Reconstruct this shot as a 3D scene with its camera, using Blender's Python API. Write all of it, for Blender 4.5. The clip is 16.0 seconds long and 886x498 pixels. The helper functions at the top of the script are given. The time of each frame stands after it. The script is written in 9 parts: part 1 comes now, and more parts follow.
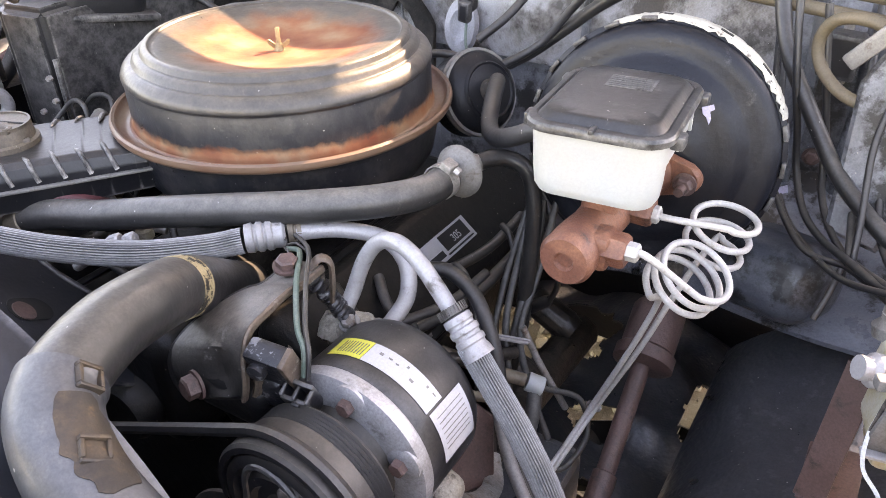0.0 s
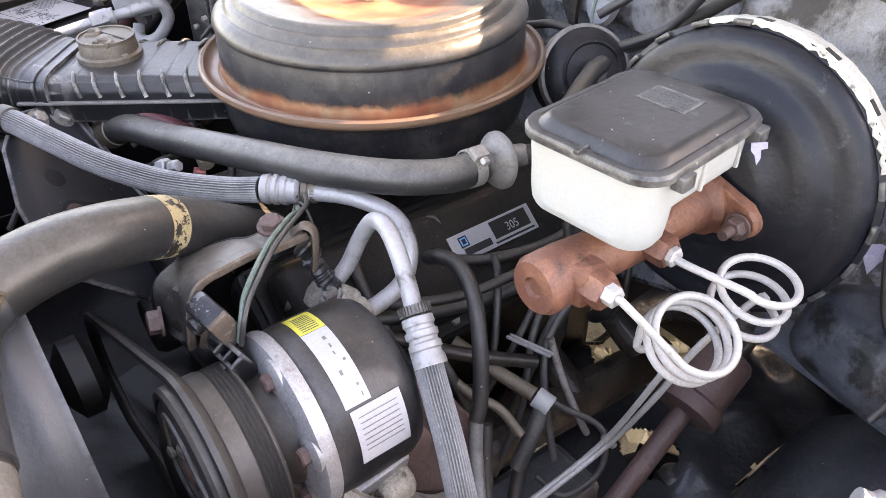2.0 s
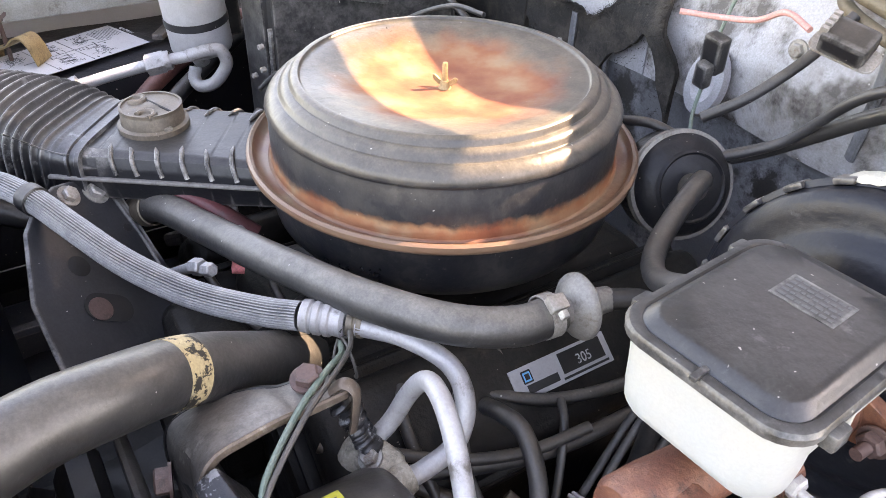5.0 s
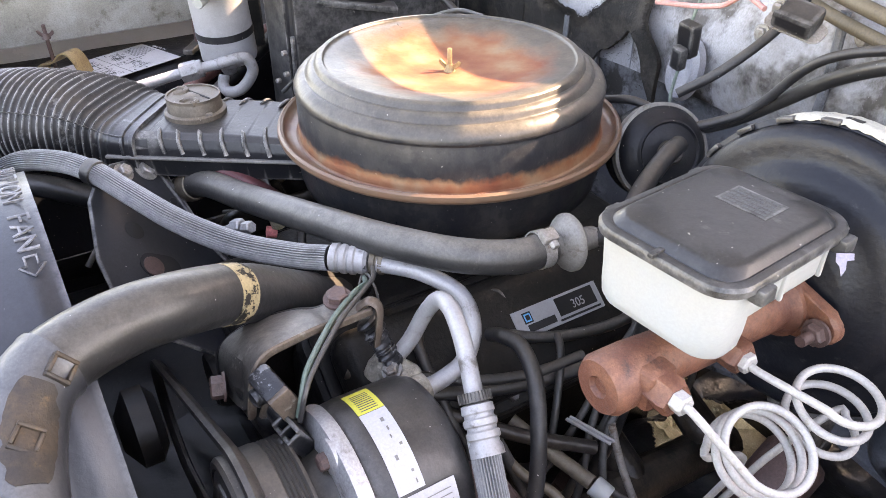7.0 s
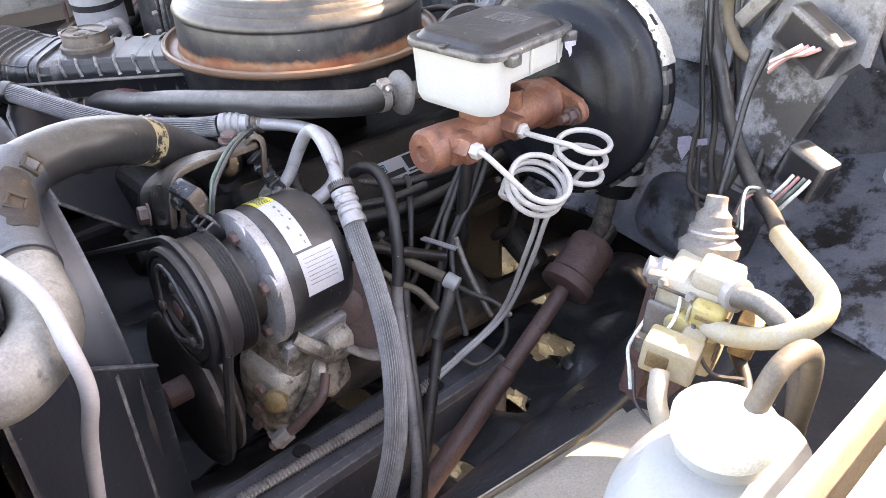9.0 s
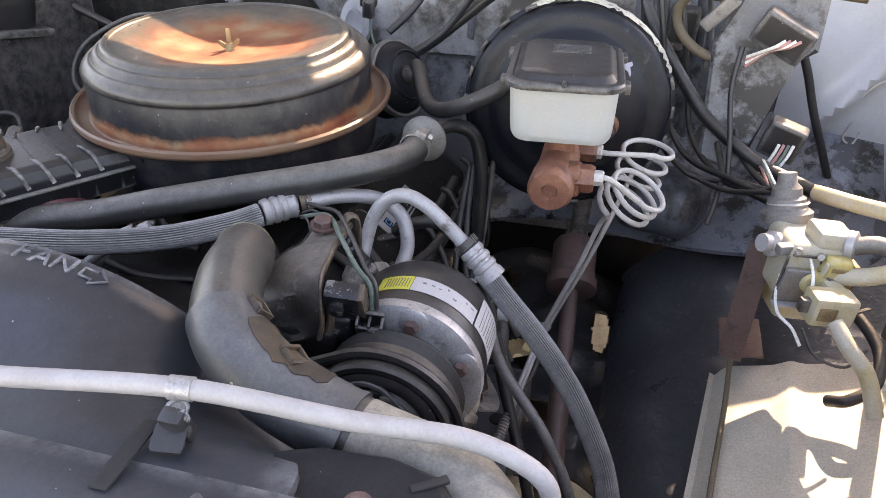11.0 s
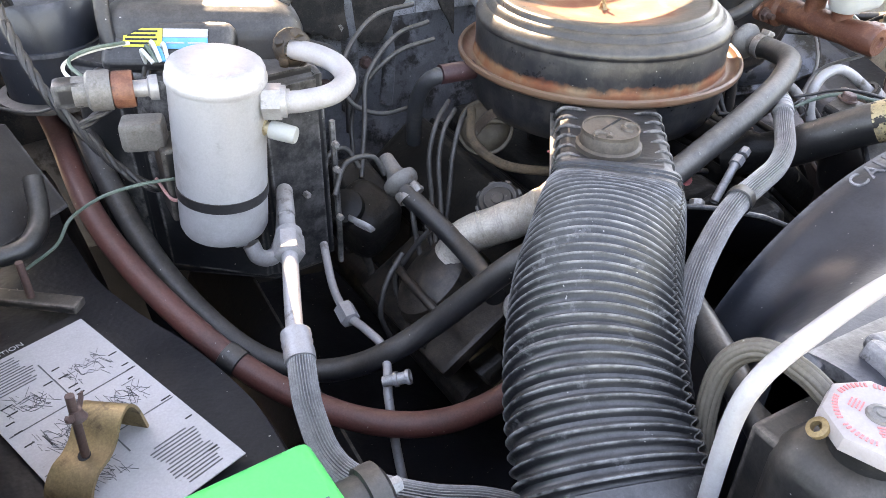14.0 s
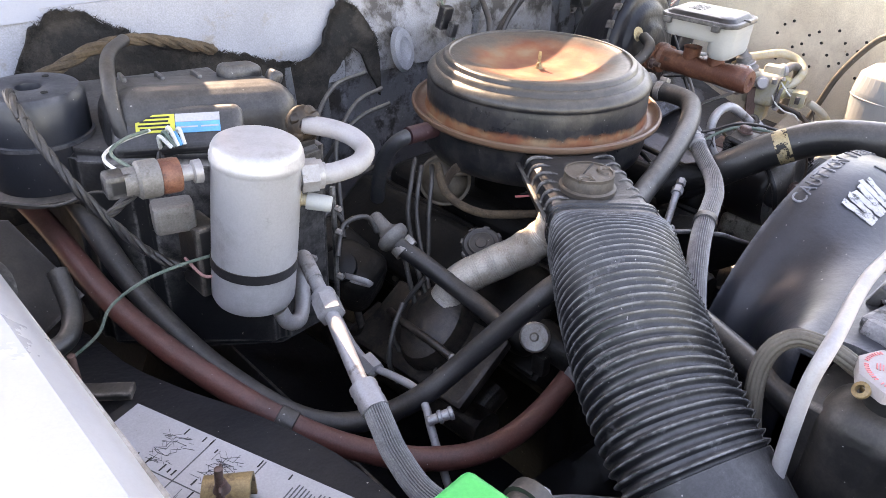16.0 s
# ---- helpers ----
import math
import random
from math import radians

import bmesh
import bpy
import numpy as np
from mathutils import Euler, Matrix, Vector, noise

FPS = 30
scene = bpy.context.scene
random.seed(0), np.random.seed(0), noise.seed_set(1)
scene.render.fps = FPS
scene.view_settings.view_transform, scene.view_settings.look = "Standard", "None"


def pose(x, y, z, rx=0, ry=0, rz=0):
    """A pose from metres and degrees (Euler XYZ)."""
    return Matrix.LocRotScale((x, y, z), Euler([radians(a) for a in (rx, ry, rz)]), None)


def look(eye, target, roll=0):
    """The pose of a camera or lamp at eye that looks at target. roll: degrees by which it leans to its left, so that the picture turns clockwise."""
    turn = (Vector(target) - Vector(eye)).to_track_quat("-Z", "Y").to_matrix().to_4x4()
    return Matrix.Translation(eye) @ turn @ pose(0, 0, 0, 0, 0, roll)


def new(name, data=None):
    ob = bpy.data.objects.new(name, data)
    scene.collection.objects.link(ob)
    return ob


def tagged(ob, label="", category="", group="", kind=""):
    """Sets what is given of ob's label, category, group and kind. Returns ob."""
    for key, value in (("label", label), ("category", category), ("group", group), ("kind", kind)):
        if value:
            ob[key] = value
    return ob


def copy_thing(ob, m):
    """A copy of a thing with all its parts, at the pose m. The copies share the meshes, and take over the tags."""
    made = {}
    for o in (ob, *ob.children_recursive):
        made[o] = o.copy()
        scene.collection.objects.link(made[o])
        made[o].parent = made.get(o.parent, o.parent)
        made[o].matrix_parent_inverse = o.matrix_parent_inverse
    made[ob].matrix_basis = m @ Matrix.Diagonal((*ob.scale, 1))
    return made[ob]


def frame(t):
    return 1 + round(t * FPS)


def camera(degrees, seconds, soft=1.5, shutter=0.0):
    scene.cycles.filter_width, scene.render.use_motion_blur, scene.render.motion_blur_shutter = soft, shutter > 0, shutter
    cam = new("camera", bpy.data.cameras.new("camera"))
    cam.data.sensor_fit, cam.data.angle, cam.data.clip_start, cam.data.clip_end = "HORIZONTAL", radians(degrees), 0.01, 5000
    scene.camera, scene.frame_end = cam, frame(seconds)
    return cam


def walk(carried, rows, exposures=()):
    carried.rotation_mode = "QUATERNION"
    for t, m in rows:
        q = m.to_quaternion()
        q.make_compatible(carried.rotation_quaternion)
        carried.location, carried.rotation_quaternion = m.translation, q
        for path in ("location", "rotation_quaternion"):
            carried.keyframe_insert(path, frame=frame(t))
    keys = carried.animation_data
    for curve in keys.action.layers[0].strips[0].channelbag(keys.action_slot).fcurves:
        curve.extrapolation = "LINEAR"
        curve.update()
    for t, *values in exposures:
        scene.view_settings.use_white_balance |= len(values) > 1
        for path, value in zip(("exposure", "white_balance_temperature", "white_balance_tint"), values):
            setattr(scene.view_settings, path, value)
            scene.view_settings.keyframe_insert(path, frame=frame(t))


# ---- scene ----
cam = camera(60.3, 16.0, soft=0.6)
PATH = [
    (0, (0.648, -0.646, 1.285), (-0.261, 0.779, 0.216), -1.2),
    (0.5, (0.709, -0.696, 1.326), (-0.277, 0.64, 0.212), -0.7),
    (1, (0.789, -0.624, 1.318), (-0.288, 0.608, 0.167), -0.6),
    (1.5, (0.776, -0.548, 1.299), (-0.396, 0.567, 0.123), -0.1),
    (2, (0.754, -0.466, 1.293), (-0.522, 0.519, 0.109), -0.2),
    (2.5, (0.708, -0.4, 1.302), (-0.624, 0.497, 0.11), 0.0),
    (3, (0.683, -0.389, 1.302), (-0.669, 0.465, 0.101), 0.3),
    (3.5, (0.649, -0.374, 1.306), (-0.7, 0.47, 0.095), 0.9),
    (4, (0.623, -0.358, 1.312), (-0.72, 0.482, 0.091), 0.8),
    (4.2, (0.615, -0.362, 1.316), (-0.724, 0.491, 0.1), 1.2),
    (6.3, (0.659, -0.415, 1.335), (-0.737, 0.468, 0.208), 1.5),
    (6.5, (0.673, -0.418, 1.334), (-0.734, 0.458, 0.215), 1.0),
    (7, (0.731, -0.455, 1.321), (-0.683, 0.431, 0.22), 0.1),
    (7.5, (0.819, -0.508, 1.321), (-0.6, 0.403, 0.245), -1.0),
    (8, (0.894, -0.568, 1.303), (-0.509, 0.385, 0.244), -1.6),
    (8.5, (0.975, -0.592, 1.28), (-0.386, 0.428, 0.229), -2.2),
    (8.7, (1.003, -0.599, 1.267), (-0.326, 0.465, 0.217), -2.1),
    (10.8, (0.613, -0.839, 1.312), (0.098, 0.752, 0.216), 0.3),
    (11, (0.521, -0.862, 1.303), (0.088, 0.784, 0.252), 0.4),
    (11.5, (0.233, -0.927, 1.313), (0.033, 0.759, 0.256), -0.1),
    (12, (-0.022, -0.941, 1.311), (0.034, 0.748, 0.242), -0.7),
    (12.5, (-0.239, -0.883, 1.291), (0.029, 0.773, 0.203), -0.9),
    (13, (-0.456, -0.905, 1.313), (0.014, 0.687, 0.197), -0.7),
    (13.5, (-0.635, -0.91, 1.335), (0.024, 0.6, 0.202), 0.3),
    (14, (-0.729, -0.834, 1.331), (0.09, 0.599, 0.202), 1.3),
    (14.5, (-0.829, -0.784, 1.343), (0.144, 0.567, 0.236), 2.3),
    (15, (-0.918, -0.766, 1.359), (0.153, 0.533, 0.28), 2.5),
    (15.5, (-0.949, -0.76, 1.369), (0.2, 0.499, 0.323), 2.6),
    (16, (-0.943, -0.768, 1.375), (0.254, 0.469, 0.357), 2.5),
]
walk(cam, [(t, look(eye, target, roll)) for t, eye, target, roll in PATH], exposures=((0.0, 3.75, 10200.0, 27.0), (4.0, 3.8, 10000.0, 25.0), (7.5, 3.7, 9800.0, 25.0), (8.5, 3.85, 9500.0, 25.0), (11.0, 3.02, 9800.0, 25.0), (12.5, 3.42, 10100.0, 25.0), (13.5, 3.6, 9800.0, 21.0), (15.0, 3.62, 9400.0, 24.0), (16.0, 3.22, 9500.0, 26.0)))


# ---- world, sun and exposure ----
world = bpy.data.worlds.new("sky_world")
scene.world = world
world.use_nodes = True
_wn = world.node_tree.nodes
_bg = _wn["Background"]
_sky = _wn.new("ShaderNodeTexSky")
_sky.sky_type = "NISHITA"
_sky.sun_disc = False
SUN_DIR = Vector((0.19, 0.77, 0.605)).normalized()
_sky.sun_elevation = math.asin(SUN_DIR.z)
_sky.sun_rotation = math.atan2(SUN_DIR.x, SUN_DIR.y)
_bg.inputs["Strength"].default_value = 0.15
world.node_tree.links.new(_sky.outputs[0], _bg.inputs["Color"])
_sun = bpy.data.lights.new("sun", "SUN")
_sun.energy = 2.1
_sun.angle = radians(0.53)
_sun.color = (1.0, 0.93, 0.82)
new("sun", _sun).matrix_world = look(SUN_DIR * 20, (0, 0, 0))


# ---- materials ----
def material(name, base, rough=0.6, metal=0.0, second=None, mix_scale=8.0, mix_lo=0.45, mix_hi=0.62,
             third=None, third_scale=60.0, third_lo=0.55, third_hi=0.7, bump=0.15, bump_scale=140.0,
             rough2=None, spec=0.5, dust=None, dust_amount=0.0, coat=0.0, transmission=0.0, sss=0.0,
             wear=None, grit=0.16, uneven=0.16):
    """Base colour with stains at a large and a small scale, fine relief, and dust on upward faces."""
    m = bpy.data.materials.new(name)
    m.use_nodes = True
    nt = m.node_tree
    b = nt.nodes["Principled BSDF"]
    L = nt.links.new
    co = nt.nodes.new("ShaderNodeTexCoord")

    def noise_tex(scale, detail=6.0):
        n = nt.nodes.new("ShaderNodeTexNoise")
        n.inputs["Scale"].default_value = scale
        n.inputs["Detail"].default_value = detail
        n.inputs["Roughness"].default_value = 0.72
        L(co.outputs["Object"], n.inputs["Vector"])
        return n

    def ramp(src, lo, hi):
        r = nt.nodes.new("ShaderNodeMapRange")
        r.inputs["From Min"].default_value = lo
        r.inputs["From Max"].default_value = hi
        L(src, r.inputs["Value"])
        return r.outputs[0]

    def mixed(fac, a, c):
        x = nt.nodes.new("ShaderNodeMix")
        x.data_type = "RGBA"
        L(fac, x.inputs[0])
        for sock, v in ((x.inputs[6], a), (x.inputs[7], c)):
            if isinstance(v, tuple):
                sock.default_value = (*v, 1.0)
            else:
                L(v, sock)
        return x.outputs[2]

    second = second or tuple(min(1.0, v * 1.35 + 0.004) for v in base)
    n1 = noise_tex(mix_scale)
    f1 = ramp(n1.outputs["Fac"], mix_lo, mix_hi)
    col = mixed(f1, tuple(base), tuple(second))
    if third:
        n2 = noise_tex(third_scale)
        col = mixed(ramp(n2.outputs["Fac"], third_lo, third_hi), col, tuple(third))
    if dust:
        g = nt.nodes.new("ShaderNodeNewGeometry")
        sep = nt.nodes.new("ShaderNodeSeparateXYZ")
        L(g.outputs["Normal"], sep.inputs[0])
        nd = noise_tex(60.0, 8.0)
        up = ramp(sep.outputs["Z"], 0.1, 1.0)
        mul = nt.nodes.new("ShaderNodeMath")
        mul.operation = "MULTIPLY"
        L(up, mul.inputs[0])
        L(ramp(nd.outputs["Fac"], 0.10, 0.80), mul.inputs[1])
        mul2 = nt.nodes.new("ShaderNodeMath")
        mul2.operation = "MULTIPLY"
        mul2.inputs[1].default_value = dust_amount
        L(mul.outputs[0], mul2.inputs[0])
        col = mixed(mul2.outputs[0], col, tuple(dust))
        speck = noise_tex(210.0, 1.0)
        col = mixed(ramp(speck.outputs["Fac"], 0.775, 0.80), col, (0.30, 0.285, 0.26))
    if wear:
        gw = nt.nodes.new("ShaderNodeNewGeometry")
        wn = noise_tex(55.0, 5.0)
        wm = nt.nodes.new("ShaderNodeMath")
        wm.operation = "MULTIPLY"
        L(ramp(gw.outputs["Pointiness"], 0.53, 0.62), wm.inputs[0])
        L(ramp(wn.outputs["Fac"], 0.36, 0.62), wm.inputs[1])
        col = mixed(wm.outputs[0], col, tuple(wear))
    if grit:
        gn = noise_tex(420.0, 2.0)
        gs = nt.nodes.new("ShaderNodeMapRange")
        gs.inputs["From Min"].default_value = 0.32
        gs.inputs["From Max"].default_value = 0.68
        gs.inputs["To Min"].default_value = 1.0 - grit
        gs.inputs["To Max"].default_value = 1.0 + grit
        L(gn.outputs["Fac"], gs.inputs["Value"])
        sv = nt.nodes.new("ShaderNodeVectorMath")
        sv.operation = "SCALE"
        L(col, sv.inputs[0])
        L(gs.outputs[0], sv.inputs["Scale"])
        col = sv.outputs[0]
    L(col, b.inputs["Base Color"])
    rr = nt.nodes.new("ShaderNodeMapRange")
    rr.inputs["From Min"].default_value = 0.3
    rr.inputs["From Max"].default_value = 0.7
    rr.inputs["To Min"].default_value = rough
    rr.inputs["To Max"].default_value = min(1.0, rough2 if rough2 is not None else rough + 0.18)
    L(n1.outputs["Fac"], rr.inputs["Value"])
    L(rr.outputs[0], b.inputs["Roughness"])
    b.inputs["Metallic"].default_value = metal
    b.inputs["Specular IOR Level"].default_value = spec
    b.inputs["Coat Weight"].default_value = coat
    b.inputs["Transmission Weight"].default_value = transmission
    if sss:
        b.inputs["Subsurface Weight"].default_value = sss
        b.inputs["Subsurface Radius"].default_value = (0.02, 0.02, 0.016)
    if bump:
        nb = noise_tex(bump_scale, 4.0)
        bp = nt.nodes.new("ShaderNodeBump")
        bp.inputs["Strength"].default_value = bump
        bp.inputs["Distance"].default_value = 0.002
        L(nb.outputs["Fac"], bp.inputs["Height"])
        L(bp.outputs[0], b.inputs["Normal"])
        if uneven:
            nu = noise_tex(28.0, 3.0)
            bq = nt.nodes.new("ShaderNodeBump")
            bq.inputs["Strength"].default_value = uneven
            bq.inputs["Distance"].default_value = 0.006
            L(nu.outputs["Fac"], bq.inputs["Height"])
            L(bq.outputs[0], bp.inputs["Normal"])
    return m


DUST = (0.30, 0.25, 0.19)
M_rubber = material("black_rubber", (0.014, 0.014, 0.016), 0.36, dust=DUST, dust_amount=0.28, third=(0.06, 0.056, 0.052), third_scale=45, third_lo=0.6, third_hi=0.8)
M_hose_dusty = material("dusty_rubber", (0.016, 0.0160, 0.0170), 0.28, second=(0.023, 0.0222, 0.0220), mix_scale=16, dust=(0.40, 0.36, 0.31), dust_amount=0.26, third=(0.045, 0.041, 0.038), third_scale=95, third_lo=0.62, third_hi=0.76)
M_black = material("black_plastic", (0.011, 0.011, 0.013), 0.28, dust=DUST, dust_amount=0.16, third=(0.04, 0.04, 0.042), third_scale=50, third_lo=0.68, third_hi=0.84, wear=(0.2, 0.195, 0.19), uneven=0.12)
M_shroud = material("shroud_plastic", (0.0145, 0.0170, 0.0230), 0.26, dust=(0.17, 0.18, 0.20), dust_amount=0.13, second=(0.0195, 0.0225, 0.0295), wear=(0.2, 0.2, 0.21), grit=0.08, third=(0.052, 0.056, 0.064), third_scale=34, third_lo=0.66, third_hi=0.85, uneven=0.10)
M_dark = material("grimy_dark_metal", (0.013, 0.0125, 0.0128), 0.42, dust=DUST, dust_amount=0.2, second=(0.036, 0.032, 0.029), mix_scale=16, wear=(0.26, 0.22, 0.19))
M_grime = material("greasy_block", (0.0080, 0.0080, 0.0085), 0.34, spec=0.22, second=(0.016, 0.0148, 0.0140), mix_scale=18, dust=DUST, dust_amount=0.05, bump=0.5, bump_scale=90, third=(0.040, 0.033, 0.027), third_scale=34, third_lo=0.62, third_hi=0.76)
M_alu = material("dull_aluminium", (0.40, 0.40, 0.41), 0.42, 0.6, second=(0.32, 0.312, 0.31), mix_scale=20, third=(0.17, 0.158, 0.15), third_scale=45, third_lo=0.57, third_hi=0.71, dust=(0.42, 0.39, 0.35), dust_amount=0.25)
M_alu_white = material("oxidised_aluminium", (0.36, 0.35, 0.352), 0.36, 0.25, second=(0.29, 0.276, 0.27), mix_scale=14, third=(0.12, 0.106, 0.095), third_scale=30, third_lo=0.57, third_hi=0.68, grit=0.08, uneven=0.12, bump=0.18)
M_pipe_paint = material("aged_white_pipe", (0.335, 0.325, 0.332), 0.40, second=(0.29, 0.276, 0.276), mix_scale=12, third=(0.20, 0.178, 0.165), third_scale=50, third_lo=0.64, third_hi=0.8, bump=0.05, grit=0.06, uneven=0.07)
M_steel = material("zinc_steel", (0.34, 0.325, 0.31), 0.45, 0.6, second=(0.26, 0.24, 0.22), mix_scale=25, third=(0.15, 0.10, 0.07), third_lo=0.56, third_hi=0.70)
M_line = material("brake_line_coating", (0.41, 0.395, 0.38), 0.45, 0.15, second=(0.35, 0.33, 0.305), third=(0.25, 0.215, 0.18), third_lo=0.60, third_hi=0.74, grit=0.12)
M_rust = material("rusty_iron", (0.13, 0.046, 0.029), 0.40, second=(0.23, 0.095, 0.055), mix_scale=24, third=(0.06, 0.028, 0.022), third_scale=40, third_lo=0.58, bump=0.5, bump_scale=220)
M_rust_dark = material("dark_rust", (0.082, 0.047, 0.041), 0.45, second=(0.118, 0.069, 0.060), third=(0.040, 0.028, 0.025), bump=0.4)
M_brass = material("dirty_brass", (0.42, 0.33, 0.18), 0.5, 0.4, second=(0.5, 0.45, 0.36), third=(0.3, 0.24, 0.16))
M_gold = material("cadmium_steel", (0.30, 0.215, 0.11), 0.45, 0.5, second=(0.22, 0.155, 0.085), third=(0.12, 0.08, 0.05), third_scale=50)
M_hose_label = material("flaking_gold_label", (0.42, 0.33, 0.19), 0.42, 0.25, second=(0.02, 0.018, 0.016), mix_scale=60, mix_lo=0.50, mix_hi=0.53, third=(0.30, 0.25, 0.17), third_scale=40, third_lo=0.60, third_hi=0.64)
M_silver_old = material("flaking_silver_paint", (0.46, 0.45, 0.40), 0.42, 0.15, second=(0.36, 0.345, 0.30), mix_scale=18, third=(0.10, 0.09, 0.08), third_scale=60, third_lo=0.60, third_hi=0.68)
M_silver_side = material("smooth_silver_paint", (0.36, 0.37, 0.40), 0.26, second=(0.33, 0.34, 0.365), third=(0.25, 0.25, 0.255), third_scale=20, third_lo=0.62, third_hi=0.8, uneven=0.06, bump=0.05, grit=0.05)
# Body white darkened for the cowl: its shade is mixed into the colour.
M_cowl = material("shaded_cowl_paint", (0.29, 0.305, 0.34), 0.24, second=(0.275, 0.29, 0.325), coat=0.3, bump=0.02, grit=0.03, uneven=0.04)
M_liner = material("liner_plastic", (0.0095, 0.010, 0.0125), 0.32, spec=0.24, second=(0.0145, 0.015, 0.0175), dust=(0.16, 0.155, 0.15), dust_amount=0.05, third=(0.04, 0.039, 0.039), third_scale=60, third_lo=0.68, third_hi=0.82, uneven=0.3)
M_print = material("faded_print", (0.065, 0.069, 0.072), 0.4, bump=0)
M_hood_inner = material("hood_inner_paint", (0.30, 0.31, 0.33), 0.4, second=(0.25, 0.255, 0.27))
M_cap = material("faded_cap_plastic", (0.36, 0.325, 0.32), 0.40, second=(0.33, 0.295, 0.285), mix_scale=14, third=(0.28, 0.24, 0.21), third_scale=22, third_lo=0.62, third_hi=0.8, bump=0.03, grit=0.05, uneven=0.06)
M_bulge = material("grimy_blue_silver_paint", (0.050, 0.057, 0.070), 0.26, second=(0.085, 0.093, 0.108), mix_scale=14, third=(0.010, 0.010, 0.011), third_scale=20, third_lo=0.46, third_hi=0.58)
M_dusty_cream = material("dust_covered_cream_paint", (0.40, 0.365, 0.30), 0.55, second=(0.47, 0.435, 0.365), mix_scale=5, third=(0.22, 0.15, 0.10), third_scale=18, third_lo=0.64, third_hi=0.74)
M_air_hose = material("dusty_air_hose", (0.024, 0.0235, 0.0240), 0.34, second=(0.040, 0.038, 0.036), mix_scale=14, third=(0.075, 0.069, 0.062), third_scale=80, third_lo=0.62, third_hi=0.76, dust=(0.44, 0.40, 0.35), dust_amount=0.42)
M_rope = material("brown_fibre_rope", (0.105, 0.074, 0.046), 0.9, second=(0.062, 0.045, 0.031), mix_scale=60, bump=0.8, bump_scale=260)
# Near black, with the shade behind the shroud put into the colour.
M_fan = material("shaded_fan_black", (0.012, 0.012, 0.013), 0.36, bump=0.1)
M_white_plastic = material("milky_plastic", (0.345, 0.350, 0.335), 0.34, second=(0.325, 0.352, 0.358), mix_scale=5, sss=0.12, bump=0.03, grit=0.04, uneven=0.05)
M_paper = material("white_label", (0.41, 0.405, 0.415), 0.45, second=(0.37, 0.365, 0.365), third=(0.30, 0.285, 0.27), third_lo=0.64, bump=0, grit=0.07, uneven=0.10)
M_yellow = material("yellow_label", (0.56, 0.52, 0.07), 0.5, second=(0.48, 0.44, 0.08), bump=0, grit=0.06, uneven=0.08)
M_blue = material("blue_label", (0.05, 0.32, 0.55), 0.5, bump=0, grit=0.06, uneven=0.08)
M_ink = material("dark_ink", (0.008, 0.008, 0.0085), 0.6, bump=0)
M_white_ink = material("white_ink", (0.36, 0.36, 0.37), 0.55, bump=0, third=(0.10, 0.10, 0.10), third_scale=70, third_lo=0.54, third_hi=0.6)
M_letter = material("raised_letter_paint", (0.09, 0.09, 0.10), 0.45, second=(0.24, 0.245, 0.26), mix_scale=34, mix_lo=0.46, mix_hi=0.62, bump=0)
M_red_ink = material("red_ink", (0.62, 0.18, 0.18), 0.55, bump=0)
M_green = material("green_plastic", (0.010, 0.50, 0.120), 0.30, second=(0.012, 0.44, 0.115), third=(0.03, 0.36, 0.12), third_scale=60, third_lo=0.62, grit=0.06, uneven=0.1, bump=0.05)
M_red_hose = material("red_brown_rubber", (0.115, 0.037, 0.030), 0.40, second=(0.080, 0.030, 0.026), mix_scale=12, third=(0.17, 0.075, 0.055), third_scale=40, third_lo=0.60, third_hi=0.75, dust=(0.26, 0.17, 0.14), dust_amount=0.28)
M_maroon = material("maroon_sleeve_rubber", (0.045, 0.017, 0.020), 0.40, second=(0.062, 0.026, 0.028), mix_scale=14, dust=(0.2, 0.15, 0.14), dust_amount=0.25)
M_bracket_black = material("satin_black_bracket_paint", (0.012, 0.013, 0.0165), 0.34, second=(0.018, 0.0195, 0.024), mix_scale=10, third=(0.05, 0.049, 0.048), third_scale=44, third_lo=0.66, third_hi=0.80, dust=(0.2, 0.195, 0.19), dust_amount=0.08, wear=(0.28, 0.27, 0.26))
M_red_rubber = material("oily_red_rubber", (0.105, 0.020, 0.024), 0.36, second=(0.075, 0.018, 0.020), mix_scale=12, third=(0.03, 0.014, 0.014), third_scale=30, third_lo=0.58, third_hi=0.72, dust=(0.25, 0.17, 0.15), dust_amount=0.2)
M_tag = material("faded_lilac_plastic", (0.24, 0.225, 0.30), 0.45, second=(0.29, 0.28, 0.34), bump=0.05)
M_stove = material("oily_brown_stamping", (0.030, 0.025, 0.022), 0.26, 0.2, second=(0.075, 0.060, 0.048), mix_scale=16, third=(0.012, 0.011, 0.011), third_scale=26, third_lo=0.54, third_hi=0.66, bump=0.3)
M_scuff_silver = material("bare_scuffed_steel", (0.15, 0.15, 0.165), 0.34, 0.2, second=(0.25, 0.25, 0.27), mix_scale=14, third=(0.020, 0.020, 0.022), third_scale=24, third_lo=0.49, third_hi=0.57, bump=0.25, uneven=0.3)
M_pale_green = material("worn_pale_green_print", (0.22, 0.52, 0.30), 0.45, second=(0.08, 0.50, 0.17), mix_scale=70, mix_lo=0.48, mix_hi=0.56, bump=0)
M_wire_pale = material("chalky_grey_pipe", (0.19, 0.18, 0.172), 0.45, 0.15, second=(0.135, 0.126, 0.12), mix_scale=20, third=(0.07, 0.062, 0.056), third_scale=40, third_lo=0.60, third_hi=0.74)
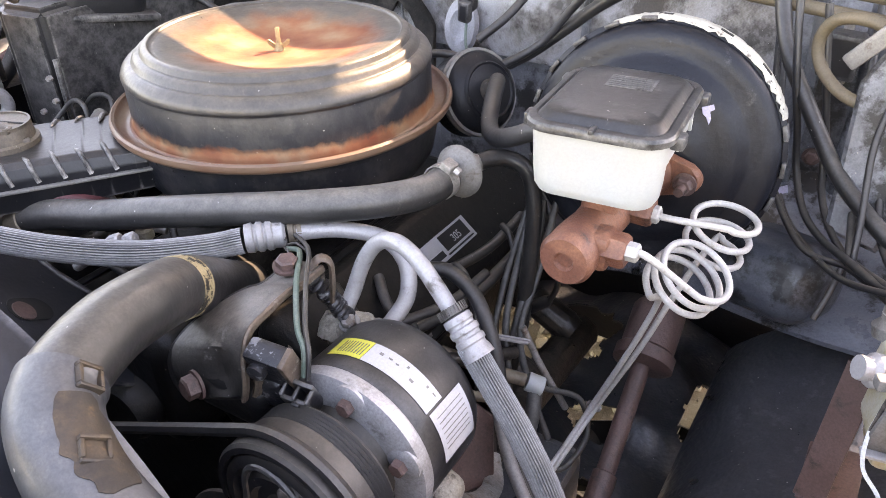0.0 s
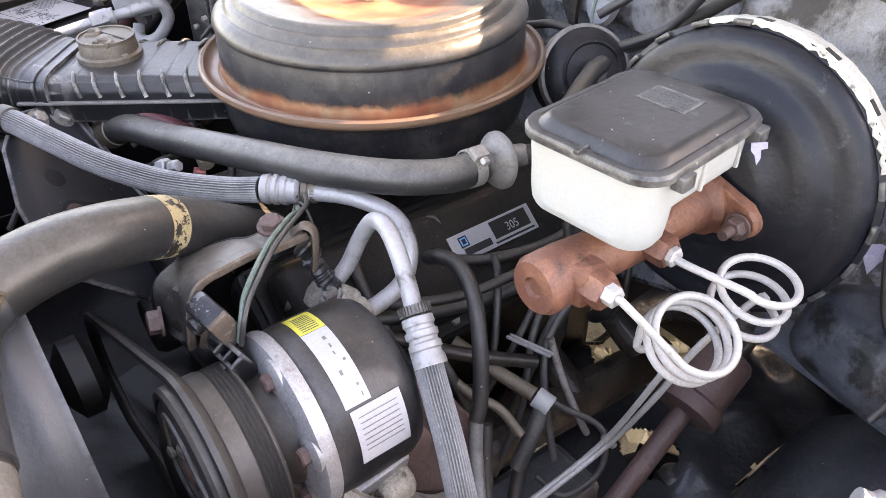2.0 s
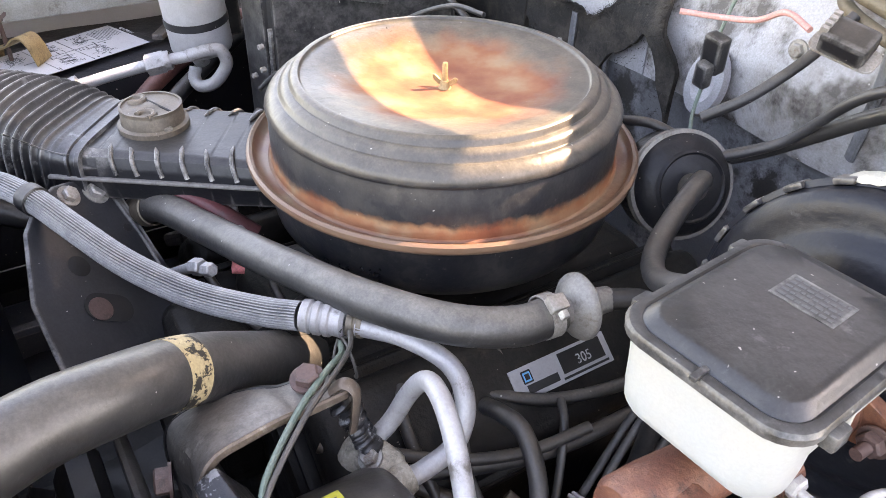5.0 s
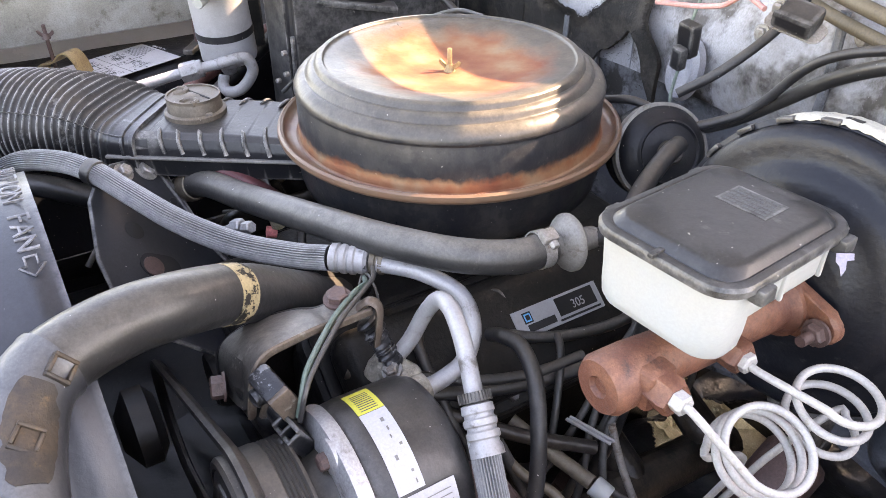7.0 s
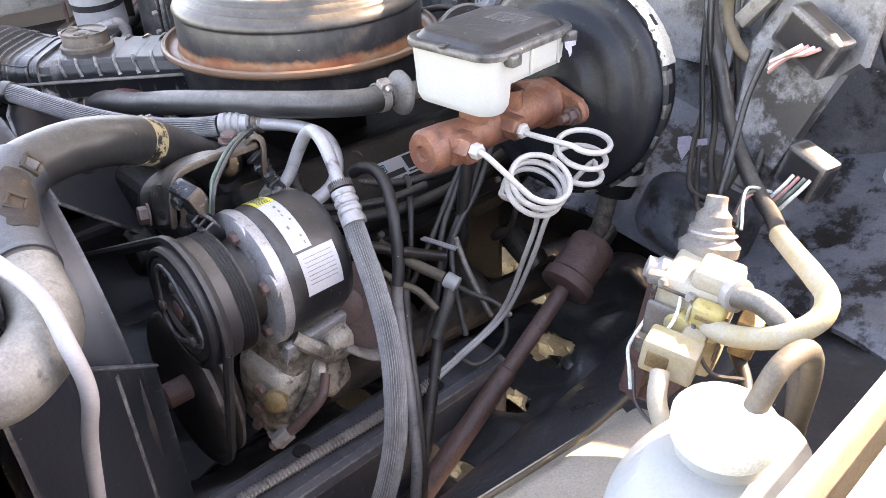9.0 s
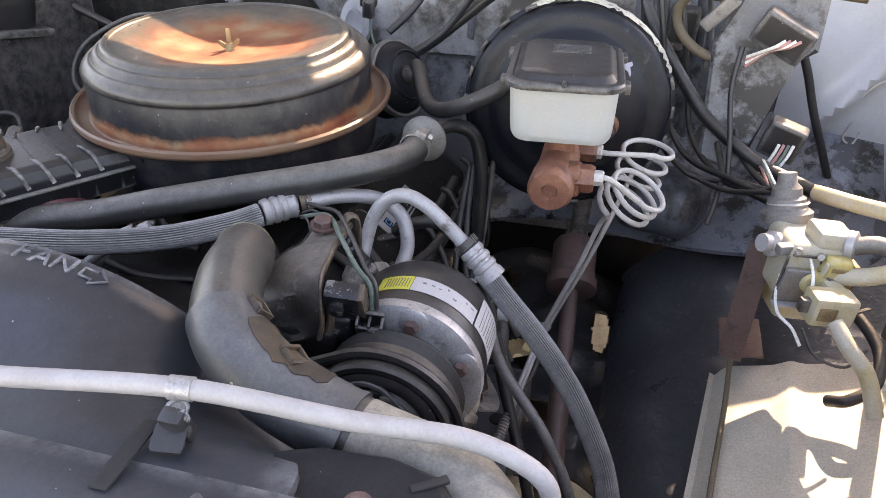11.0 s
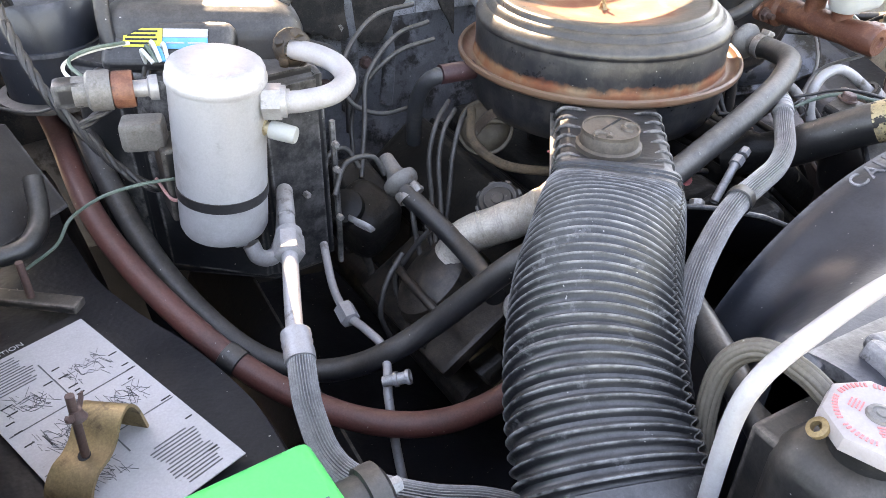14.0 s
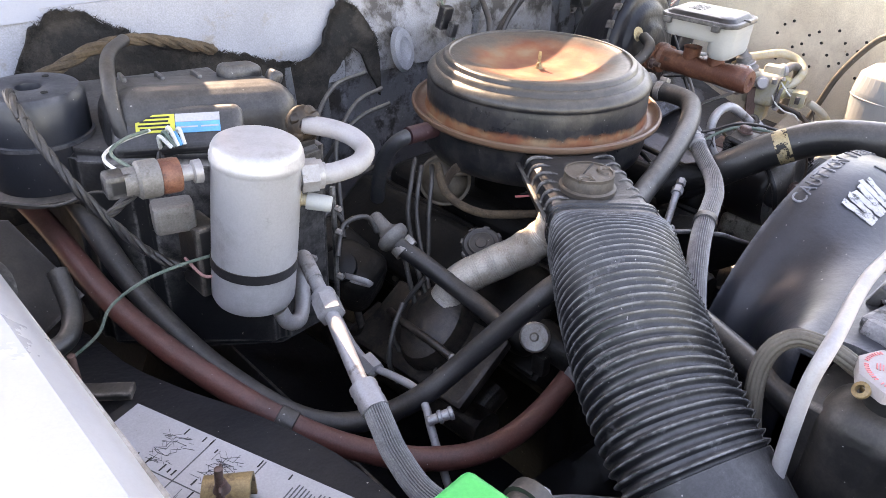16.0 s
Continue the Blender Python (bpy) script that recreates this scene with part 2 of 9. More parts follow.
M_silver_panel = material("silver_grey_paint", (0.27, 0.275, 0.295), 0.30, second=(0.235, 0.24, 0.26), third=(0.22, 0.2, 0.18), third_scale=14, third_lo=0.6, third_hi=0.7)
M_orange = material("orange_lens", (0.36, 0.15, 0.055), 0.35, second=(0.28, 0.12, 0.05))
M_fuzz = material("torn_insulation", (0.014, 0.013, 0.012), 0.95, second=(0.045, 0.038, 0.032), mix_scale=24, third=(0.09, 0.075, 0.06), third_scale=90, third_lo=0.6, third_hi=0.75, bump=1.0, bump_scale=220)
M_foil = material("foil_tube", (0.50, 0.46, 0.40), 0.40, 0.25, second=(0.38, 0.33, 0.27), mix_scale=24, third=(0.24, 0.18, 0.13), third_scale=45, third_lo=0.60, third_hi=0.74, bump=0.7, bump_scale=70)
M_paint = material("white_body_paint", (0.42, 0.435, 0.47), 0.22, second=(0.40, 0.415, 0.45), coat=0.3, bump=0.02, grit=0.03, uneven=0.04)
M_paint_old = material("worn_grey_paint", (0.10, 0.105, 0.115), 0.38, second=(0.19, 0.195, 0.21), mix_scale=9, mix_lo=0.48, mix_hi=0.64, third=(0.022, 0.021, 0.021), third_scale=16, third_lo=0.50, third_hi=0.60, dust=DUST, dust_amount=0.2)
M_beige = material("cream_paint", (0.62, 0.57, 0.47), 0.5, second=(0.5, 0.45, 0.37), mix_scale=7, third=(0.3, 0.22, 0.15), third_scale=30, third_lo=0.66, third_hi=0.74)
M_dirt = material("dry_dirt", (0.38, 0.325, 0.25), 0.95, second=(0.26, 0.22, 0.17), mix_scale=12, third=(0.48, 0.43, 0.345), third_scale=120, bump=1.0, bump_scale=120)
M_ac_hose = material("ribbed_hose_rubber", (0.066, 0.067, 0.072), 0.36, second=(0.11, 0.11, 0.11), mix_scale=12, dust=(0.50, 0.485, 0.46), dust_amount=0.62, wear=(0.44, 0.44, 0.44))
M_duct = material("duct_rubber", (0.0085, 0.009, 0.011), 0.28, second=(0.016, 0.0165, 0.018), third=(0.16, 0.16, 0.162), third_scale=42, third_lo=0.58, third_hi=0.74, dust=(0.34, 0.34, 0.34), dust_amount=0.27, bump=0.25, wear=(0.42, 0.42, 0.42))
M_apron = material("glossy_apron_plastic", (0.0185, 0.0205, 0.0255), 0.24, second=(0.031, 0.034, 0.041), mix_scale=6, mix_lo=0.42, mix_hi=0.7, third=(0.095, 0.098, 0.105), third_scale=28, third_lo=0.58, third_hi=0.80, dust=(0.15, 0.15, 0.155), dust_amount=0.24, coat=0.35, uneven=0.5)
M_wall_paint = material("stained_silver_paint", (0.30, 0.30, 0.315), 0.40, second=(0.20, 0.185, 0.17), mix_scale=6, mix_lo=0.44, mix_hi=0.6, third=(0.040, 0.033, 0.029), third_scale=13, third_lo=0.47, third_hi=0.60, dust=DUST, dust_amount=0.2)
M_toe = material("greasy_blue_grey_paint", (0.105, 0.117, 0.140), 0.24, 0.15, second=(0.15, 0.163, 0.19), mix_scale=9, third=(0.013, 0.013, 0.014), third_scale=13, third_lo=0.49, third_hi=0.56, dust=(0.16, 0.15, 0.14), dust_amount=0.05, coat=0.3, uneven=0.3)
M_valve = material("sun_bleached_plastic", (0.38, 0.35, 0.28), 0.45, second=(0.36, 0.30, 0.16), mix_scale=16, third=(0.20, 0.17, 0.12), third_scale=60, third_lo=0.60, third_hi=0.75, bump=0.08, uneven=0.1, grit=0.08)
M_booster = material("booster_paint", (0.0068, 0.0080, 0.0118), 0.32, second=(0.019, 0.021, 0.026), mix_scale=13, mix_lo=0.54, mix_hi=0.70, third=(0.060, 0.061, 0.064), third_scale=46, third_lo=0.62, third_hi=0.78, uneven=0.22, bump=0.25, spec=0.3)
M_case = material("dusty_case_plastic", (0.0135, 0.0140, 0.0160), 0.32, spec=0.40, second=(0.021, 0.0212, 0.023), third=(0.055, 0.053, 0.052), third_scale=85, third_lo=0.66, third_hi=0.80, dust=(0.25, 0.235, 0.22), dust_amount=0.42, wear=(0.26, 0.25, 0.24), bump=0.10, uneven=0.12)
M_snork = material("dusty_snorkel", (0.0095, 0.010, 0.0125), 0.27, spec=0.42, second=(0.013, 0.0135, 0.015), third=(0.09, 0.08, 0.07), third_scale=110, third_lo=0.64, third_hi=0.78, dust=(0.28, 0.25, 0.215), dust_amount=0.14, wear=(0.5, 0.47, 0.44), uneven=0.14)
M_cap_dust = material("dust_caked_cap", (0.060, 0.048, 0.038), 0.45, second=(0.10, 0.080, 0.062), mix_scale=40, third=(0.03, 0.026, 0.023), third_scale=80, third_lo=0.6, third_hi=0.75, dust=(0.27, 0.22, 0.17), dust_amount=0.35)
M_worn_steel = material("worn_bracket_steel", (0.018, 0.0175, 0.018), 0.28, 0.2, second=(0.032, 0.029, 0.028), mix_scale=22, mix_lo=0.5, mix_hi=0.66, third=(0.22, 0.21, 0.20), third_scale=30, third_lo=0.66, third_hi=0.72, bump=0.3)
M_hose_brown = material("weathered_hose_patch", (0.024, 0.018, 0.014), 0.5, second=(0.055, 0.036, 0.022), mix_scale=30, third=(0.10, 0.06, 0.03), third_scale=60, third_lo=0.6, third_hi=0.7, bump=0.4)
M_resin = material("reservoir_lid_plastic", (0.0145, 0.0150, 0.0165), 0.28, second=(0.026, 0.0268, 0.0275), mix_scale=26, mix_lo=0.48, mix_hi=0.60, third=(0.085, 0.085, 0.083), third_scale=60, third_lo=0.60, third_hi=0.74, wear=(0.17, 0.168, 0.165), dust=(0.26, 0.25, 0.24), dust_amount=0.05)
M_cast = material("dirty_cast_aluminium", (0.40, 0.36, 0.30), 0.5, 0.3, second=(0.15, 0.13, 0.105), mix_scale=22, third=(0.05, 0.042, 0.035), third_scale=40, third_lo=0.52, third_hi=0.66, bump=0.5)
M_flange = material("dusty_fender_flange", (0.22, 0.205, 0.18), 0.5, second=(0.30, 0.29, 0.27), mix_scale=8, third=(0.09, 0.07, 0.05), third_scale=20, third_lo=0.56, third_hi=0.7)
M_accum = material("spun_aluminium", (0.44, 0.44, 0.455), 0.32, 0.3, second=(0.36, 0.352, 0.355), mix_scale=9, third=(0.27, 0.255, 0.25), third_scale=34, third_lo=0.58, third_hi=0.8, grit=0.05, uneven=0.10, bump=0.08)
M_disc = material("dull_valve_plating", (0.19, 0.182, 0.172), 0.5, 0.3, second=(0.145, 0.135, 0.125), third=(0.085, 0.066, 0.05), third_lo=0.58, third_hi=0.72, uneven=0.15)
M_scuff = material("scuffed_black_metal", (0.022, 0.022, 0.024), 0.28, second=(0.05, 0.05, 0.053), mix_scale=16, mix_lo=0.45, mix_hi=0.56, third=(0.30, 0.30, 0.31), third_scale=22, third_lo=0.55, third_hi=0.60, bump=0.15, uneven=0.2)
M_wire_grey = material("aged_grey_wire", (0.034, 0.0335, 0.0340), 0.40, second=(0.062, 0.059, 0.057), mix_scale=30, third=(0.025, 0.024, 0.023), third_scale=80, dust=(0.4, 0.36, 0.31), dust_amount=0.22)
M_hose_light = material("pale_dusty_hose", (0.075, 0.070, 0.064), 0.42, second=(0.17, 0.155, 0.135), mix_scale=10, third=(0.04, 0.038, 0.036), third_scale=40, third_lo=0.58, third_hi=0.7, dust=(0.46, 0.42, 0.36), dust_amount=0.62)
M_rail = material("dusty_black_frame", (0.036, 0.040, 0.050), 0.38, second=(0.055, 0.060, 0.072), mix_scale=12, third=(0.12, 0.12, 0.125), third_scale=80, third_lo=0.60, third_hi=0.76, wear=(0.45, 0.43, 0.41), dust=(0.17, 0.17, 0.175), dust_amount=0.4)
M_wire_white = material("white_wire", (0.6, 0.6, 0.56), 0.5, bump=0)
M_wire_green = material("green_wire", (0.085, 0.125, 0.10), 0.45, second=(0.14, 0.17, 0.14), mix_scale=40, bump=0)
M_wire_pink = material("pink_wire", (0.40, 0.20, 0.185), 0.5, bump=0)
M_edge = material("bare_bronze_steel", (0.125, 0.092, 0.070), 0.42, 0.3, second=(0.085, 0.062, 0.048), mix_scale=40, third=(0.24, 0.21, 0.18), third_scale=60, third_lo=0.58, third_hi=0.68, bump=0.3)
M_crackle = material("crackled_black_paint", (0.012, 0.012, 0.014), 0.24, second=(0.02, 0.02, 0.022), mix_scale=30, third=(0.15, 0.15, 0.155), third_scale=75, third_lo=0.57, third_hi=0.60, bump=0.6, bump_scale=70)
M_amber = material("yellowed_clear_plastic", (0.42, 0.34, 0.12), 0.25, second=(0.40, 0.36, 0.22), mix_scale=20, third=(0.22, 0.16, 0.07), third_scale=60, third_lo=0.60, third_hi=0.75, coat=0.3, bump=0.05, grit=0.06)
M_elbow = material("sheened_hose_rubber", (0.026, 0.028, 0.033), 0.38, second=(0.036, 0.038, 0.043), mix_scale=9, third=(0.075, 0.070, 0.066), third_scale=34, third_lo=0.58, third_hi=0.74, dust=(0.34, 0.33, 0.32), dust_amount=0.26, coat=0.10, spec=0.6)
M_bracket = material("dusty_bracket_steel", (0.022, 0.021, 0.021), 0.36, 0.1, second=(0.045, 0.040, 0.036), mix_scale=22, third=(0.17, 0.16, 0.15), third_scale=34, third_lo=0.58, third_hi=0.68, dust=(0.36, 0.32, 0.28), dust_amount=0.6, bump=0.3)
M_plate_silver = material("printed_silver_plate", (0.36, 0.365, 0.38), 0.35, second=(0.32, 0.32, 0.33), bump=0, grit=0.05)
M_tan_steel = material("dusty_tan_steel", (0.16, 0.13, 0.095), 0.45, 0.3, second=(0.11, 0.09, 0.07), mix_scale=26, third=(0.055, 0.045, 0.036), third_scale=60, third_lo=0.58, third_hi=0.72)
M_tan_hose = material("tan_vacuum_line", (0.100, 0.078, 0.050), 0.5, second=(0.135, 0.105, 0.070), third=(0.055, 0.043, 0.030), third_scale=60, third_lo=0.60, third_hi=0.75)
M_overflow = material("grey_brown_hose", (0.085, 0.073, 0.058), 0.5, second=(0.06, 0.052, 0.043), dust=(0.30, 0.26, 0.21), dust_amount=0.3)


def lid_material():
    """Black paint on a pressed lid: rust in the hollow, dust on the ledges, rust creeping up from the rim."""
    m = material("air_cleaner_paint", (0.010, 0.0115, 0.0155), 0.24, second=(0.016, 0.0165, 0.020), third=(0.075, 0.066, 0.060), third_scale=130, third_lo=0.62, third_hi=0.74, dust=(0.29, 0.25, 0.195), dust_amount=0.50, rough2=0.46, wear=(0.22, 0.17, 0.12), uneven=0.12)
    nt = m.node_tree
    L = nt.links.new
    b = nt.nodes["Principled BSDF"]
    old = b.inputs["Base Color"].links[0].from_socket
    co = nt.nodes.new("ShaderNodeTexCoord")
    sep = nt.nodes.new("ShaderNodeSeparateXYZ")
    L(co.outputs["Object"], sep.inputs[0])
    n = nt.nodes.new("ShaderNodeTexNoise")
    n.inputs["Scale"].default_value = 22
    n.inputs["Detail"].default_value = 8
    L(co.outputs["Object"], n.inputs["Vector"])

    def math_node(op, a, c=None):
        k = nt.nodes.new("ShaderNodeMath")
        k.operation = op
        for sock, v in zip(k.inputs, (a, c)):
            if v is None:
                continue
            if isinstance(v, (int, float)):
                sock.default_value = v
            else:
                L(v, sock)
        return k.outputs[0]

    def rng(src, lo, hi):
        r = nt.nodes.new("ShaderNodeMapRange")
        r.inputs["From Min"].default_value = lo
        r.inputs["From Max"].default_value = hi
        L(src, r.inputs["Value"])
        return r.outputs[0]
    peel0 = nt.nodes.new("ShaderNodeTexNoise")
    peel0.inputs["Scale"].default_value = 95
    peel0.inputs["Detail"].default_value = 7
    L(co.outputs["Object"], peel0.inputs["Vector"])
    rad = math_node("SQRT", math_node("ADD", math_node("POWER", sep.outputs["X"], 2), math_node("POWER", sep.outputs["Y"], 2)))
    jit = math_node("MULTIPLY", math_node("SUBTRACT", n.outputs["Fac"], 0.5), 0.09)
    hollow = rng(math_node("ADD", rad, jit), 0.125, 0.085)
    skirt = math_node("MULTIPLY", rng(math_node("ADD", sep.outputs["Z"], math_node("ADD", math_node("MULTIPLY", jit, 0.22), math_node("MULTIPLY", math_node("SUBTRACT", peel0.outputs["Fac"], 0.5), 0.014))), 0.0125, 0.0035), math_node("MULTIPLY", rng(rad, 0.17, 0.176), math_node("SUBTRACT", 1.0, math_node("MULTIPLY", rng(rad, 0.1815, 0.184), 0.45))))
    rust_n = nt.nodes.new("ShaderNodeValToRGB")
    rust_n.color_ramp.elements[0].position, rust_n.color_ramp.elements[0].color = 0.34, (0.20, 0.050, 0.020, 1)
    rust_n.color_ramp.elements[1].position, rust_n.color_ramp.elements[1].color = 0.66, (0.30, 0.185, 0.105, 1)
    mid = rust_n.color_ramp.elements.new(0.5)
    mid.color = (0.26, 0.098, 0.042, 1)
    n2 = nt.nodes.new("ShaderNodeTexNoise")
    n2.inputs["Scale"].default_value = 20
    n2.inputs["Detail"].default_value = 9
    L(co.outputs["Object"], n2.inputs["Vector"])
    L(n2.outputs["Fac"], rust_n.inputs[0])
    skirt = math_node("MULTIPLY", skirt, rng(sep.outputs["Z"], -0.012, -0.008))
    fac = math_node("MINIMUM", 1.0, math_node("MAXIMUM", math_node("MULTIPLY", hollow, 0.9), math_node("MULTIPLY", skirt, 0.9)))
    x = nt.nodes.new("ShaderNodeMix")
    x.data_type = "RGBA"
    L(fac, x.inputs[0])
    mp = nt.nodes.new("ShaderNodeMapping")
    mp.inputs["Scale"].default_value = (26, 26, 11)
    L(co.outputs["Object"], mp.inputs["Vector"])
    sn = nt.nodes.new("ShaderNodeTexNoise")
    sn.inputs["Scale"].default_value = 1.0
    sn.inputs["Detail"].default_value = 9
    sn.inputs["Roughness"].default_value = 0.68
    L(mp.outputs[0], sn.inputs["Vector"])
    peel = nt.nodes.new("ShaderNodeTexNoise")
    peel.inputs["Scale"].default_value = 75
    peel.inputs["Detail"].default_value = 7
    L(co.outputs["Object"], peel.inputs["Vector"])
    wall = math_node("MULTIPLY", rng(sn.outputs["Fac"], 0.40, 0.66), math_node("SUBTRACT", 1.0, math_node("MULTIPLY", rng(peel.outputs["Fac"], 0.50, 0.58), 0.7)))
    wall = math_node("MULTIPLY", wall, rng(rad, 0.172, 0.178))
    st = nt.nodes.new("ShaderNodeMix")
    st.data_type = "RGBA"
    st.inputs[7].default_value = (0.110, 0.100, 0.088, 1)
    L(math_node("MULTIPLY", wall, 0.34), st.inputs[0])
    L(old, st.inputs[6])
    L(st.outputs[2], x.inputs[6])
    L(rust_n.outputs[0], x.inputs[7])
    rim = nt.nodes.new("ShaderNodeMix")
    rim.data_type = "RGBA"
    rim.inputs[7].default_value = (0.150, 0.088, 0.058, 1)
    L(math_node("MULTIPLY", rng(rad, 0.1955, 0.1985), rng(math_node("ADD", n.outputs["Fac"], 0.0), 0.25, 0.55)), rim.inputs[0])
    L(x.outputs[2], rim.inputs[6])
    L(rim.outputs[2], b.inputs["Base Color"])
    rl = b.inputs["Roughness"].links[0].from_socket
    L(math_node("MAXIMUM", rl, math_node("MULTIPLY", fac, 0.75)), b.inputs["Roughness"])
    return m


M_lid = lid_material()


# ---- building helpers ----
I4 = Matrix.Identity(4)


def thing(name, at, label, category, group="", kind=""):
    ob = new(name)
    ob.empty_display_size = 0.02
    ob.location = at
    tagged(ob, label, category, group, kind)
    return ob


def part(name, bm, mat, parent=None, label="", smooth=True):
    """Links a bmesh (in world coordinates) as one mesh, under a thing or a part."""
    me = bpy.data.meshes.new(name)
    if parent is not None:
        base = Vector((0, 0, 0))
        p = parent
        while p is not None:
            base += p.location
            p = p.parent
        bmesh.ops.translate(bm, verts=bm.verts, vec=-base)
    bmesh.ops.recalc_face_normals(bm, faces=bm.faces)
    if len(bm.faces) < 400:
        wide = [f for f in bm.faces if f.calc_area() > 2.0e-4 and min(e.calc_length() for e in f.edges) > 0.0025 and 2 * f.calc_area() / f.calc_perimeter() > 0.0055]
        if wide:
            bmesh.ops.inset_individual(bm, faces=wide, thickness=0.0028, use_even_offset=True)
    bm.to_mesh(me)
    bm.free()
    me.materials.append(mat)
    if smooth:
        me.shade_smooth()
        me.set_sharp_from_angle(angle=radians(38))
    ob = new(name, me)
    if parent is not None:
        ob.parent = parent
    if label:
        ob["label"] = label
    return ob


def single(name, bm, mat, label, category, group="", kind="", at=None):
    """A thing that is one mesh, with its origin at its place."""
    bm.verts.ensure_lookup_table()
    if at is None:
        c = Vector((0, 0, 0))
        for v in bm.verts:
            c += v.co
        at = c / max(1, len(bm.verts))
    at = Vector(at)
    bmesh.ops.translate(bm, verts=bm.verts, vec=-at)
    ob = part(name, bm, mat)
    ob.location = at
    return tagged(ob, label, category, group, kind)


def spline(points, per=10):
    """Smooth line through the points."""
    P = [Vector(p) for p in points]
    if len(P) < 3:
        return [P[0].lerp(P[-1], i / per) for i in range(per + 1)]
    E = [2 * P[0] - P[1], *P, 2 * P[-1] - P[-2]]
    out = []
    for i in range(len(P) - 1):
        p0, p1, p2, p3 = E[i:i + 4]
        for k in range(per):
            f = k / per
            out.append(0.5 * (2 * p1 + (p2 - p0) * f + (2 * p0 - 5 * p1 + 4 * p2 - p3) * f * f + (3 * p1 - p0 - 3 * p2 + p3) * f ** 3))
    out.append(P[-1])
    return out


def resample(line, step):
    d = [0.0]
    for a, b in zip(line, line[1:]):
        d.append(d[-1] + (b - a).length)
    n = max(2, int(d[-1] / step) + 1)
    out, j = [], 0
    for i in range(n):
        s = d[-1] * i / (n - 1)
        while j < len(d) - 2 and d[j + 1] < s:
            j += 1
        f = (s - d[j]) / max(1e-9, d[j + 1] - d[j])
        out.append(line[j].lerp(line[j + 1], min(1, max(0, f))))
    return out


def sweep(bm, line, radius, seg=14, section=None, caps=True, squash=None):
    """A tube along a line. radius: a number or f(distance, total); section: f(angle) multiplies it."""
    d = [0.0]
    for a, b in zip(line, line[1:]):
        d.append(d[-1] + (b - a).length)
    t = [(line[min(i + 1, len(line) - 1)] - line[max(i - 1, 0)]).normalized() for i in range(len(line))]
    u = t[0].orthogonal().normalized()
    if abs(t[0].z) < 0.95:
        u = (Vector((0, 0, 1)) - t[0] * t[0].z).normalized()
    rings = []
    for i, p in enumerate(line):
        u = (u - t[i] * u.dot(t[i])).normalized()
        w = t[i].cross(u)
        r = radius(d[i], d[-1]) if callable(radius) else radius
        ring = []
        for k in range(seg):
            a = 2 * math.pi * k / seg
            f = r * (section(a) if section else 1.0)
            su, sw = squash or (1, 1)
            ring.append(bm.verts.new(p + u * (math.cos(a) * f * su) + w * (math.sin(a) * f * sw)))
        rings.append(ring)
    for a, b in zip(rings, rings[1:]):
        for k in range(seg):
            bm.faces.new((a[k], a[(k + 1) % seg], b[(k + 1) % seg], b[k]))
    if caps:
        bm.faces.new(rings[0])
        bm.faces.new(rings[-1][::-1])
    return bm


def tube(points, radius, seg=14, per=10, section=None, step=None, squash=None):
    line = spline(points, per)
    if step:
        line = resample(line, step)
    return sweep(bmesh.new(), line, radius, seg, section, squash=squash)


def lathe(profile, m=I4, seg=48, closed=False):
    """Turns (radius, height) pairs round z, then lays them by m."""
    bm = bmesh.new()
    rings = []
    for r, z in profile:
        if r < 1e-6:
            rings.append([bm.verts.new((0, 0, z))])
        else:
            rings.append([bm.verts.new((r * math.cos(2 * math.pi * k / seg), r * math.sin(2 * math.pi * k / seg), z)) for k in range(seg)])
    pairs = list(zip(rings, rings[1:])) + ([(rings[-1], rings[0])] if closed else [])
    for a, b in pairs:
        for k in range(seg):
            j = (k + 1) % seg
            f = [a[k % len(a)], a[j % len(a)], b[j % len(b)], b[k % len(b)]]
            f = list(dict.fromkeys(f))
            if len(f) > 2:
                bm.faces.new(f)
    bmesh.ops.transform(bm, matrix=m, verts=bm.verts)
    return bm


def axis(at, direction, up=(0, 0, 1)):
    """A pose at a place whose z axis runs along direction."""
    z = Vector(direction).normalized()
    x = Vector(up).cross(z)
    x = x.normalized() if x.length > 1e-4 else z.orthogonal().normalized()
    y = z.cross(x)
    m = Matrix((x, y, z)).transposed().to_4x4()
    m.translation = Vector(at)
    return m


def rbox(size, m=I4, bevel=0.004, seg=2):
    bm = bmesh.new()
    bmesh.ops.create_cube(bm, size=1.0)
    bmesh.ops.scale(bm, vec=size, verts=bm.verts)
    if bevel:
        bmesh.ops.bevel(bm, geom=bm.edges[:], offset=min(bevel, min(size) * 0.45), segments=seg, affect="EDGES", profile=0.5)
    bmesh.ops.transform(bm, matrix=m, verts=bm.verts)
    return bm


def plate(outline, thick, m=I4, bevel=0.0015):
    """A plate cut to a flat outline in its own x, y; z from 0 to thick."""
    bm = bmesh.new()
    lo = [bm.verts.new((x, y, 0)) for x, y in outline]
    hi = [bm.verts.new((x, y, thick)) for x, y in outline]
    bm.faces.new(lo[::-1])
    top = bm.faces.new(hi)
    n = len(lo)
    for k in range(n):
        bm.faces.new((lo[k], lo[(k + 1) % n], hi[(k + 1) % n], hi[k]))
    if bevel:
        bmesh.ops.bevel(bm, geom=[e for e in bm.edges if abs(e.verts[0].co.z - e.verts[1].co.z) < 1e-7], offset=bevel, segments=1, affect="EDGES")
    bmesh.ops.transform(bm, matrix=m, verts=bm.verts)
    return bm


